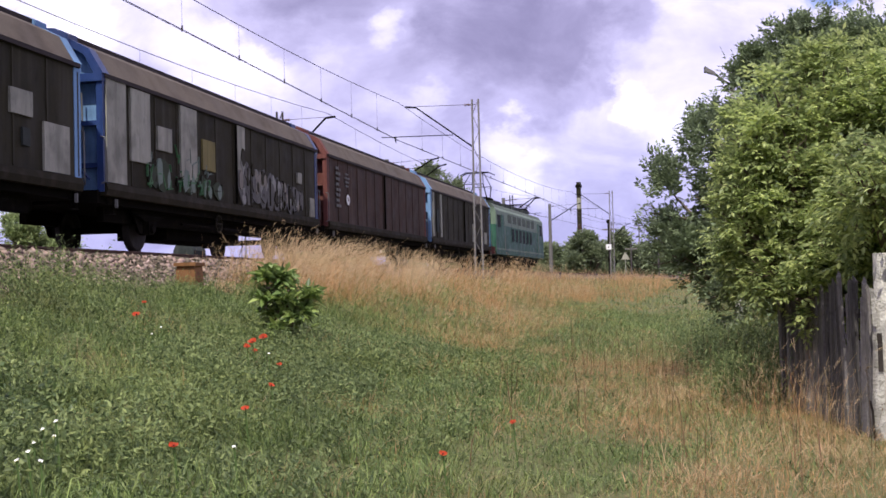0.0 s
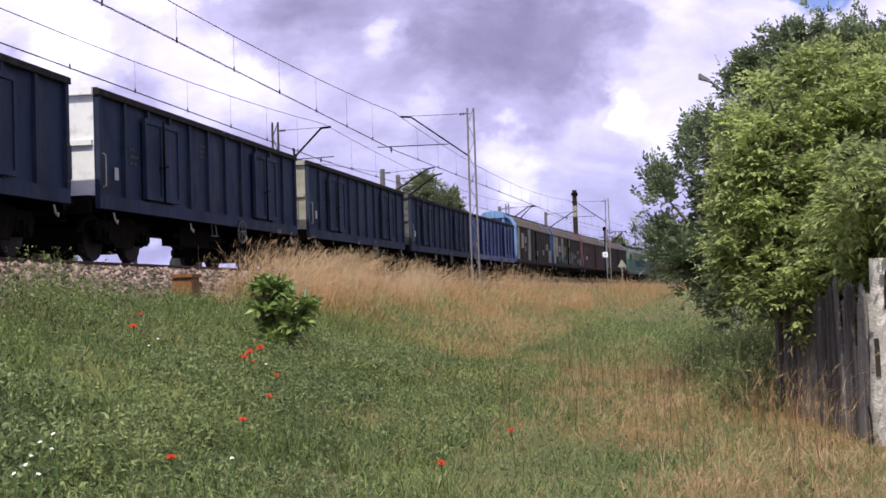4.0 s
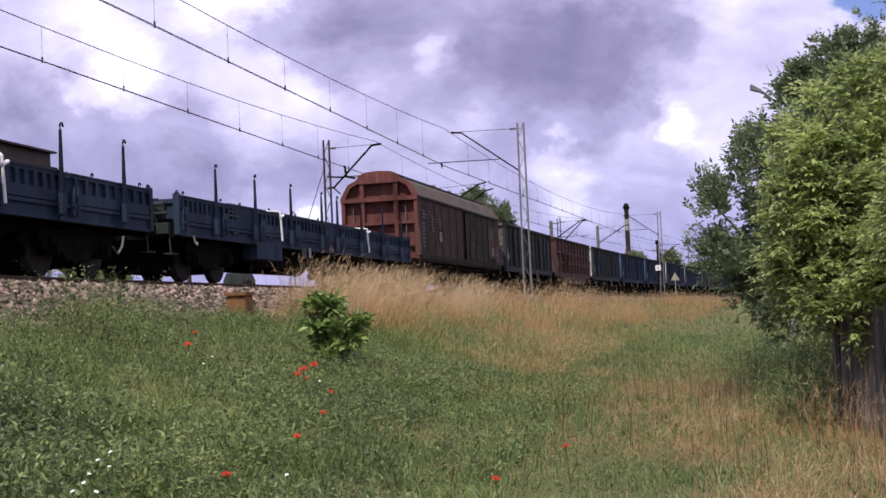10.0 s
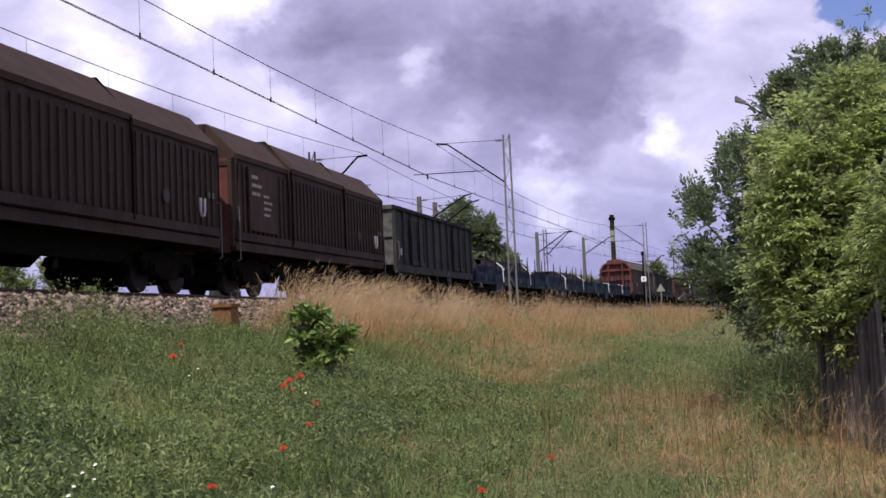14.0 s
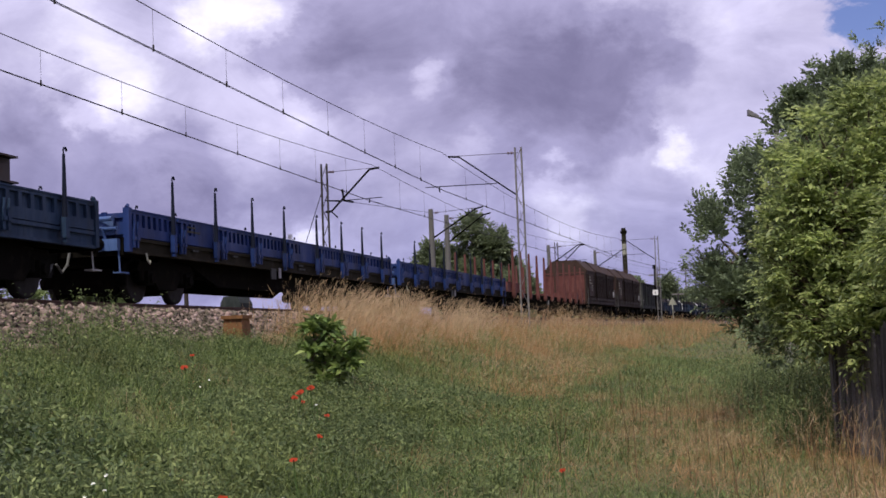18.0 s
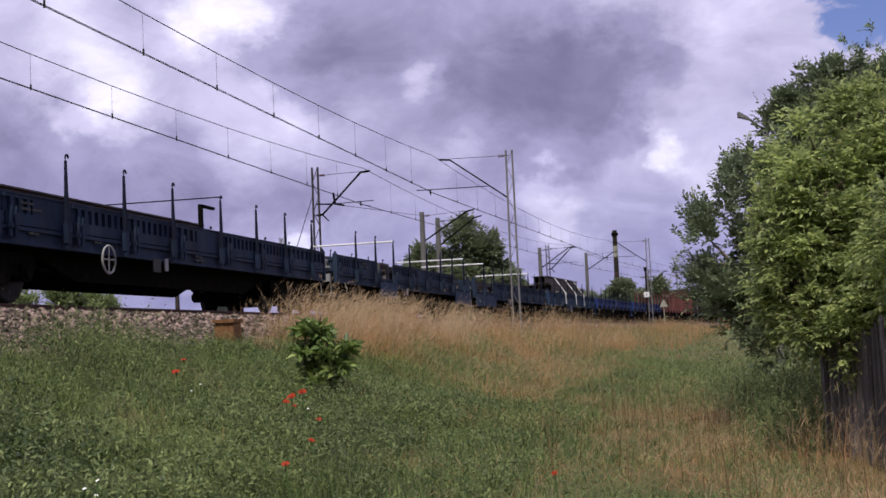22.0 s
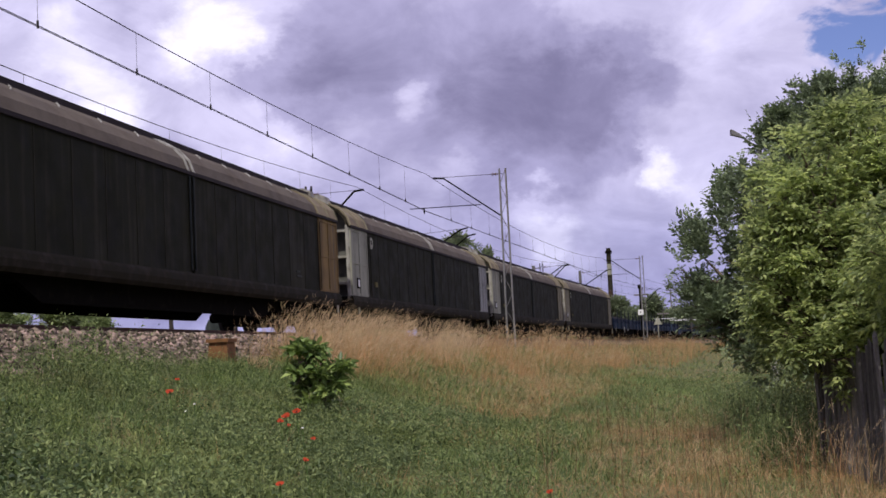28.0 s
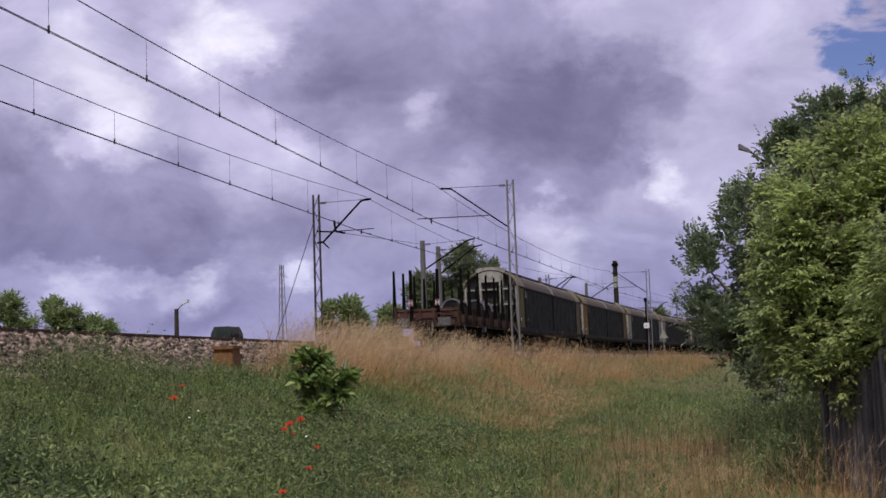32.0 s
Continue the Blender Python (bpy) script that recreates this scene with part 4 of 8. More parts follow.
def coil_wagon(label, total=14.2, group="covered coil wagons"):
    """Three telescoping hoods with sloped roofs and ribbed sides over a fish-bellied frame."""
    w = thing("coil_wagon", label, "freight wagon", group)
    h = total / 2 - 0.55
    wall = [(-1.40, 1.22), (1.40, 1.22), (1.42, 3.18), (-1.42, 3.18)]
    roof = [(-1.46, 3.12), (1.46, 3.12), (1.47, 3.24), (0.80, 3.95), (-0.80, 3.95), (-1.47, 3.24)]
    secs = ((-h, -h * 0.42, 1.0), (-h * 0.42, h * 0.32, 1.025), (h * 0.32, h, 1.0))
    for j, (a, b, k) in enumerate(secs):
        hood = new("hood")
        hood.parent = w
        bm = bmesh.new()
        prism(bm, [(y * k, z) for y, z in wall], a, b)
        part("hood_shell", bm, COIL_SIDE, hood)
        bm = bmesh.new()
        prism(bm, [(y * k, z + (k - 1) * 2) for y, z in roof], a - 0.01, b + 0.01)
        part("hood_roof", bm, COIL_ROOF, hood)
        for sy in (-1, 1):
            boxes("hood_rail", COIL_SIDE, hood, (a, b, min(sy * 1.40 * k, sy * 1.475 * k), max(sy * 1.40 * k, sy * 1.475 * k), 1.24, 1.42))
        for x in (a + 0.05, b - 0.05):
            bm = bmesh.new()
            pipe(bm, [(x, -1.46 * k, 1.3), (x, -1.475 * k, 3.2), (x, -0.81 * k, 3.97 * k - 0.06), (x, 0.81 * k, 3.97 * k - 0.06), (x, 1.475 * k, 3.2), (x, 1.46 * k, 1.3)], 0.035, 5)
            part("hood_bow", bm, STEEL if j == 1 else COIL_SIDE, hood)
        n = int((b - a) / 0.30)
        bm = bmesh.new()
        prism(bm, [(-1.40 * k, 1.42), (-1.415 * k, 3.02), (-1.45 * k, 3.0), (-1.445 * k, 1.44)], -0.05, 0.05)
        rib = part("rib", bm, COIL_SIDE, hood)
        for i in range(1, n):
            x = a + (b - a) * i / n
            if i == 1:
                rib.location.x = x
            else:
                again(rib, x)
    for sx in (-1, 1):
        for yy in (-1.36, -0.7, 0.7, 1.36):
            boxes("end_post", COIL_ROOF, w, (min(sx * h, sx * (h + 0.08)), max(sx * h, sx * (h + 0.08)), yy - 0.05, yy + 0.05, 1.1, 3.8 if abs(yy) < 1 else 3.1))
        boxes("end_wall", RED_END, w, (min(sx * h, sx * (h + 0.03)), max(sx * h, sx * (h + 0.03)), -1.36, 1.36, 1.22, 3.12))
        boxes("end_bar", COIL_ROOF, w, (min(sx * h, sx * (h + 0.06)), max(sx * h, sx * (h + 0.06)), -1.4, 1.4, 2.95, 3.05))
        boxes("headstock", RUST_RED, w, (min(sx * h, sx * (h + 0.05)), max(sx * h, sx * (h + 0.05)), -1.3, 1.3, 0.95, 1.22))
        bogie(w, sx * (total / 2 - 2.5))
        foot_step(w, sx * (h - 0.3))
        grab_rail(w, sx * (h - 0.08), -1.44, 0.75, 2.0)
    bm = bmesh.new()
    pts = [(-h, 1.22), (h, 1.22), (h, 0.98), (3.2, 0.92), (2.5, 0.55), (-2.5, 0.55), (-3.2, 0.92), (-h, 0.98)]
    belly(w, pts, 0.90, 1.0)
    box(bm, -h, h, -1.3, 1.3, 1.06, 1.2)
    part("underframe", bm, STEEL, w)
    for sy in (-1, 1):
        boxes("side_sill", COIL_SIDE, w, (-h, h, min(sy * 1.30, sy * 1.43), max(sy * 1.30, sy * 1.43), 1.0, 1.2))
    boxes("data_panel", DARK_BROWN, w, (-h + 0.85, -h + 2.75, -1.49, -1.44, 1.5, 3.0))
    marks(w, *stencil_rows(-h + 1.0, 2.75, 0.8, 3, 0.2, 0.08), *stencil_rows(-h + 1.8, 2.35, 0.7, 4, 0.15, 0.06), mat=PALE, y=-1.495)
    bm = bmesh.new()
    pipe(bm, [(h - 1.22, -1.50, 2.0), (h - 1.22, -1.50, 1.72), (h - 1.16, -1.50, 1.62), (h - 1.04, -1.50, 1.62), (h - 0.98, -1.50, 1.72), (h - 0.98, -1.50, 2.0)], 0.036, 4)
    part("anchor_mark", bm, GRIMY_WHITE, w)
    marks(w, (h - 0.7, 2.05, 0.1, 0.12), (h - 0.45, 2.05, 0.1, 0.12), mat=side_mark, y=-1.48)
    disc(w, h - 2.9, 1.9, 0.15, faint_mark, None, -1.48)
    draw_gear(w, h + 0.05, total / 2)
    return w


# ---- flat wagons ----
STAKES = (-7.55, -5.38, -3.2, -1.02, 1.55, 3.8, 5.9, 8.1)
LOAD_STAKES = (-7.56, -5.25, -2.8, -0.34, 1.05, 3.4, 5.8, 8.1)


def side_board(w, a, b, sy, top, mat, down, plain):
    """One hinged board of a flat wagon's side: rails and slots when it is up, a bare plate when it hangs down."""
    bd = new("side_board")
    bd.parent = w
    bm = bmesh.new()
    if down:
        box(bm, a + 0.03, b - 0.03, min(sy * 1.43, sy * 1.47), max(sy * 1.43, sy * 1.47), 0.53, 1.05)
        box(bm, (a + b) / 2 - 0.02, (a + b) / 2 + 0.02, min(sy * 1.47, sy * 1.478), max(sy * 1.47, sy * 1.478), 0.74, 0.84)
        part("board", bm, BOARD_BLUE, bd)
    else:
        box(bm, a + 0.02, b - 0.02, min(sy * 1.29, sy * 1.33), max(sy * 1.29, sy * 1.33), 1.18, top)
        part("board", bm, mat, bd)
        bm = bmesh.new()
        ya, yb = min(sy * 1.33, sy * 1.385), max(sy * 1.33, sy * 1.385)
        box(bm, a + 0.03, b - 0.03, ya, yb, top - 0.075, top)
        box(bm, a + 0.03, b - 0.03, min(sy * 1.33, sy * 1.40), max(sy * 1.33, sy * 1.40), top - 0.022, top + 0.008)
        box(bm, a + 0.03, b - 0.03, ya, yb, 1.19, top - 0.31)
        n = 8
        for i in range(n):
            x = a + 0.10 + (b - a - 0.2) * (i + 0.5) / n
            half = 0.052
            if plain and i > 2:
                half = (b - a - 0.2) / n / 2
            box(bm, x - half, x + half, ya, yb, top - 0.31, top - 0.075)
        part("slats", bm, mat, bd)
    for x in (a + 0.10, a + 0.24):
        bm = bmesh.new()
        box(bm, x - 0.035, x + 0.035, min(sy * 1.38, sy * 1.44), max(sy * 1.38, sy * 1.44), 0.98, 1.30)
        tube(bm, (x, sy * 1.42, 1.30), (x + 0.02, sy * 1.43, 1.47), 0.03, 0.02, 6)
        box(bm, x - 0.05, x + 0.05, min(sy * 1.39, sy * 1.46), max(sy * 1.39, sy * 1.46), 1.12, 1.19)
        part("hinge", bm, mat, bd)
    return bd


def wagon_stake(w, x, sy, top, thick, mat, hooks, foot):
    """A tapered swivel stake in its socket, with a curled lashing hook on top."""
    st = new("stake")
    st.parent = w
    y = sy * 1.45
    bm = bmesh.new()
    tube(bm, (x, y, 1.30), (x, y, top), thick, thick * 0.5, 8)
    part("stake_post", bm, mat, st)
    bm = bmesh.new()
    box(bm, x - thick - 0.012, x + thick + 0.012, y - thick, y + thick, 0.98, 1.32)
    box(bm, x - thick * 0.7, x + thick * 0.7, y - thick * 0.7, y + thick * 0.7, 0.90, 0.98)
    part("stake_socket", bm, foot, st)
    if hooks:
        bm = bmesh.new()
        pipe(bm, [(x, y, top), (x - 0.01, y, top + 0.06), (x + 0.02, y, top + 0.11), (x + 0.07, y, top + 0.115), (x + 0.10, y, top + 0.06)], 0.019, 6)
        part("stake_hook", bm, mat, st)


def flat_wagon(label, mat, total=19.9, side_top=1.69, stake_top=2.37, stakes=STAKES, drop=(), boards=True, group="flat wagons of the goods train", stake_mat=None, hooks=True, end_mat=None, thick=0.050, wheel=None, clutter=GREYGREEN, axles=(), sill=None, locker=None):
    """Flat wagon with hinged side boards and swivel stakes; drop: bays on the camera's side whose boards hang down."""
    w = thing("flat_wagon", label, "freight wagon", group)
    h = total / 2 - 0.62
    boxes("floor", STEEL, w, (-h, h, -1.28, 1.28, 1.10, 1.18))
    edges = [-h] + [x + 0.35 for x in stakes[:-1]] + [h]
    for sy in (-1, 1):
        bm = bmesh.new()
        prism(bm, [(sy * y, z) for y, z in ((1.28, 0.88), (1.39, 0.88), (1.39, 0.93), (1.34, 0.93), (1.34, 1.11), (1.39, 1.11), (1.39, 1.17), (1.28, 1.17))], -h, h)
        part("side_sill", bm, sill or STEEL, w)
        if boards:
            for k, (a, b) in enumerate(zip(edges, edges[1:])):
                side_board(w, a, b, sy, side_top, mat, sy < 0 and k in drop, k in (1, 4))
        for x in stakes:
            wagon_stake(w, x, sy, stake_top, thick, stake_mat or STAKE_NAVY, hooks, mat if boards else stake_mat)
    for sx in (-1, 1):
        em = end_mat or mat
        boxes("end_board", em, w, (min(sx * h, sx * (h - 0.06)), max(sx * h, sx * (h - 0.06)), -1.28, 1.28, 1.18, side_top - 0.06))
        bm = bmesh.new()
        for yy in (-0.9, -0.3, 0.3, 0.9):
            box(bm, min(sx * h, sx * (h + 0.06)), max(sx * h, sx * (h + 0.06)), yy - 0.05, yy + 0.05, 1.0, side_top - 0.04)
        for zz in (1.26, side_top - 0.12):
            box(bm, min(sx * h, sx * (h + 0.045)), max(sx * h, sx * (h + 0.045)), -1.28, 1.28, zz - 0.035, zz + 0.035)
        part("end_rib", bm, em, w)
        if boards:
            for sy in (-1, 1):
                bm = bmesh.new()
                box(bm, min(sx * (h - 0.05), sx * (h + 0.07)), max(sx * (h - 0.05), sx * (h + 0.07)), min(sy * 1.29, sy * 1.41), max(sy * 1.29, sy * 1.41), 0.90, side_top + 0.03)
                tube(bm, (sx * (h + 0.01), sy * 1.35, side_top + 0.03), (sx * (h - 0.02), sy * 1.35, side_top + 0.09), 0.05, 0.03, 8)
                part("corner_post", bm, mat, w)
        boxes("headstock", mat if axles else STEEL, w, (min(sx * h, sx * (h + 0.1)), max(sx * h, sx * (h + 0.1)), -1.3, 1.3, 0.84, 1.16))
        if not axles:
            bogie(w, sx * (total / 2 - 2.9))
        boxes("end_plate", clutter, w, (min(sx * (h + 0.06), sx * (h + 0.12)), max(sx * (h + 0.06), sx * (h + 0.12)), -1.12, -0.62, 1.22, 1.56))
        bm = bmesh.new()
        tube(bm, (sx * (h + 0.12), -0.62, 1.52), (sx * (h + 0.30), -1.20, 1.50), 0.045, n=8)
        tube(bm, (sx * (h + 0.12), -0.80, 1.34), (sx * (h + 0.26), -1.26, 1.32), 0.035, n=8)
        pipe(bm, [(sx * (h + 0.08), -0.95, 1.1), (sx * (h + 0.2), -0.92, 1.35), (sx * (h + 0.2), -0.5, 1.4), (sx * (h + 0.08), -0.45, 1.15)], 0.03, 6)
        part("end_lever", bm, clutter, w)
        bm = bmesh.new()
        box(bm, min(sx * (h + 0.10), sx * (h + 0.22)), max(sx * (h + 0.10), sx * (h + 0.22)), -1.24, -0.78, 0.92, 1.14)
        part("lamp_bracket", bm, clutter, w)
        bm = bmesh.new()
        tube(bm, (sx * (h + 0.14), -1.22, 0.95), (sx * (h + 0.14), -1.25, 0.52), 0.016, n=6)
        box(bm, min(sx * (h - 0.06), sx * (h + 0.30)), max(sx * (h - 0.06), sx * (h + 0.30)), -1.33, -1.18, 0.50, 0.525)
        part("shunter_step", bm, clutter, w)
        bm = bmesh.new()
        pipe(bm, [(sx * (h + 0.12), -0.25, 1.05), (sx * (h + 0.3), -0.28, 0.7), (sx * (h + 0.45), -0.25, 0.55), (sx * (h + 0.6), -0.22, 0.7)], 0.025, 6)
        part("air_hose", bm, side_mark, w)
    for x in axles:
        axle(w, x)
        axle_guards(w, x)
    bm = bmesh.new()
    g = 1.0 if not axles else 0.5
    pts = [(-h, 1.12), (h, 1.12), (h, 0.88), (5.6 * g, 0.84), (4.2 * g, 0.42), (-4.2 * g, 0.42), (-5.6 * g, 0.84), (-h, 0.88)]
    belly(w, pts, 0.82, 0.95)
    box(bm, -h, h, -0.3, 0.3, 0.7, 1.08)
    part("underframe", bm, STEEL, w)
    if wheel:
        hand_wheel(w, -3.9, 0.79, 0.25, wheel, -1.46)
    if locker:
        boxes("locker", mat, w, (locker[0], locker[1], -1.40, -1.05, locker[2], 0.95))
    if boards:
        marks(w, *stencil_rows(-6.75, 1.53, 0.8, 2, 0.09, 0.04), *stencil_rows(-6.5, 1.06, 0.6, 1, 0.1, 0.04), *stencil_rows(-4.3, 1.06, 0.55, 1, 0.1, 0.04), *stencil_rows(0.2, 1.06, 0.6, 2, 0.09, 0.04), mat=faint_mark, y=-1.392)
        tie_hook(w, -h + 0.55)
    marks(w, (-1.35, 0.70, 0.14, 0.24), mat=GRIMY_WHITE, y=-1.40, name="label_plate")
    marks(w, (-1.9, 0.66, 0.34, 0.26), mat=faint_mark, y=-1.40, name="label_plate")
    draw_gear(w, h + 0.1, total / 2, GREY_END if axles else STEEL, bool(axles))
    return w


def strap(parent, x, z_top, y_in=-1.0, drift=0.35, low=1.02):
    """A broad white sling over the load, drawn down over the board and knotted at the side."""
    bm = bmesh.new()
    pipe(bm, [(x + drift * 1.5, 0.3, z_top + 0.03), (x + drift, y_in * 0.55, z_top + 0.03), (x + drift * 0.5, y_in, z_top - 0.02), (x, -1.45, 1.74), (x, -1.49, low)], 0.026, 6)
    tube(bm, (x - 0.05, -1.47, 1.60), (x + 0.09, -1.50, 1.66), 0.035, n=6)
    return part("strap", bm, WHITE, parent)


def i_beam(bm, x0, x1, y, z, hgt=0.30, wid=0.28):
    box(bm, x0, x1, y - wid / 2, y + wid / 2, z, z + 0.03)
    box(bm, x0, x1, y - wid / 2, y + wid / 2, z + hgt - 0.03, z + hgt)
    box(bm, x0, x1, y - 0.015, y + 0.015, z + 0.03, z + hgt - 0.03)


def locomotive():
    w = thing("electric_locomotive", "green electric locomotive with pale upper body and raised pantograph", "locomotive")
    h = 8.75
    side = [(-1.45, 1.0), (1.45, 1.0), (1.45, 2.5), (-1.45, 2.5)]
    bm = bmesh.new()
    prism(bm, side, -h, h)
    part("lower_body", bm, LOCO_GREEN, w)
    bm = bmesh.new()
    prism(bm, [(-1.45, 2.5), (1.45, 2.5), (1.43, 3.30), (1.34, 3.45), (-1.34, 3.45), (-1.43, 3.30)], -h + 0.1, h - 0.1)
    part("upper_body", bm, LOCO_PALE, w)
    bm = bmesh.new()
    prism(bm, [(-1.33, 3.45), (1.33, 3.45), (1.15, 3.68), (0.7, 3.80), (-0.7, 3.80), (-1.15, 3.68)], -h + 0.25, h - 0.25)
    part("roof", bm, LOCO_ROOF, w)
    for k in range(6):
        for sy in (-1, 1):
            boxes("side_grille", LOCO_ROOF, w, (-4.9 + 1.7 * k, -3.7 + 1.7 * k, min(sy * 1.42, sy * 1.455), max(sy * 1.42, sy * 1.455), 2.72, 3.18))
    boxes("waist_band", LOCO_PALE, w, (-h - 0.01, h + 0.01, -1.47, 1.47, 1.10, 1.20))
    boxes("skirt", LOCO_GREEN, w, (-h, h, -1.46, 1.46, 0.85, 1.0))
    for k in range(6):
        x = -3.3 + 1.32 * k
        for sy in (-1, 1):
            f = boxes("window", GLASS_DARK, w, (x - 0.36, x + 0.36, min(sy * 1.44, sy * 1.475), max(sy * 1.44, sy * 1.475), 1.66, 2.42))
            boxes("window_frame", LOCO_GREEN, f, (x - 0.41, x + 0.41, min(sy * 1.44, sy * 1.468), max(sy * 1.44, sy * 1.468), 1.61, 2.47))
    for sx in (-1, 1):
        boxes("cab_panel", LOCO_GREEN, w, (min(sx * 6.0, sx * (h + 0.02)), max(sx * 6.0, sx * (h + 0.02)), -1.462, 1.462, 1.0, 2.2))
        for sy in (-1, 1):
            boxes("cab_side_window", GLASS_DARK, w, (min(sx * 7.3, sx * 8.2), max(sx * 7.3, sx * 8.2), min(sy * 1.44, sy * 1.47), max(sy * 1.44, sy * 1.47), 2.35, 3.05))
            boxes("cab_door", LOCO_GREEN, w, (min(sx * 6.3, sx * 7.0), max(sx * 6.3, sx * 7.0), min(sy * 1.44, sy * 1.468), max(sy * 1.44, sy * 1.468), 1.1, 3.1))
            grab_rail(w, sx * 6.2, sy * 1.45, 1.1, 2.6, sy * 0.06)
            boxes("windscreen", GLASS_DARK, w, (min(sx * (h - 0.12), sx * (h - 0.06)), max(sx * (h - 0.12), sx * (h - 0.06)), min(sy * 0.1, sy * 1.15), max(sy * 0.1, sy * 1.15), 2.4, 3.1))
            bm = bmesh.new()
            tube(bm, (sx * h, sy * 0.95, 1.75), (sx * (h + 0.06), sy * 0.95, 1.75), 0.15, n=14)
            part("headlight", bm, PALE, w)
        boxes("headstock", RED_END, w, (min(sx * h, sx * (h + 0.12)), max(sx * h, sx * (h + 0.12)), -1.4, 1.4, 0.85, 1.25))
        bg = bogie(w, sx * 5.1, 3.6)
        axle(bg, 0)
        for sy in (-1, 1):
            boxes("sandbox", STEEL, w, (sx * 5.1 - 2.6, sx * 5.1 + 2.6, min(sy * 1.02, sy * 1.18), max(sy * 1.02, sy * 1.18), 0.5, 0.78))
    boxes("battery_box", STEEL, w, (-1.9, 1.9, -1.3, 1.3, 0.4, 0.9))
    for x in (-5.2, -1.6, 1.6, 5.2):
        boxes("roof_hatch", GREYGREEN, w, (x - 1.2, x + 1.2, -0.9, 0.9, 3.8, 3.98))
    for k in range(7):
        bm = bmesh.new()
        x = -3.6 + 1.2 * k
        for i in range(4):
            tube(bm, (x, 0.45, 3.98 + 0.07 * i), (x, 0.45, 4.02 + 0.07 * i), 0.09 if i % 2 else 0.06, n=8)
        part("roof_insulator", bm, INSULATOR, w)
    bm = bmesh.new()
    tube(bm, (-4.2, 0.45, 4.3), (4.2, 0.45, 4.3), 0.03, n=6)
    part("roof_busbar", bm, WIRE, w)
    for x, top in ((-6.3, 5.58), (6.3, 4.45)):
        p = new("pantograph")
        p.parent = w
        boxes("pantograph_base", STEEL, p, (x - 0.9, x + 0.9, -0.7, -0.6, 4.02, 4.12), (x - 0.9, x + 0.9, 0.6, 0.7, 4.02, 4.12), (x - 0.9, x - 0.8, -0.7, 0.7, 4.02, 4.12), (x + 0.8, x + 0.9, -0.7, 0.7, 4.02, 4.12))
        bm = bmesh.new()
        zk = 4.1 + (top - 4.1) * 0.5
        r = 1.2 if top > 5 else 1.5
        for sx in (-1, 1):
            for sy in (-1, 1):
                tube(bm, (x + sx * 0.5, sy * 0.6, 4.12), (x + sx * r, sy * 0.55, zk), 0.03, n=6)
                tube(bm, (x + sx * r, sy * 0.55, zk), (x + sx * 0.2, sy * 0.35, top - 0.06), 0.022, n=6)
            tube(bm, (x + sx * r, -0.55, zk), (x + sx * r, 0.55, zk), 0.022, n=6)
        part("pantograph_arms", bm, STEEL, p)
        bm = bmesh.new()
        for dx in (-0.22, 0.22):
            pts = [(x + dx, -0.97, top - 0.16), (x + dx, -0.65, top), (x + dx, 0.65, top), (x + dx, 0.97, top - 0.16)]
            for a, b in zip(pts, pts[1:]):
                tube(bm, a, b, 0.03, n=6)
        part("pantograph_head", bm, STEEL, p)
    draw_gear(w, h + 0.1, 9.6)
    return w


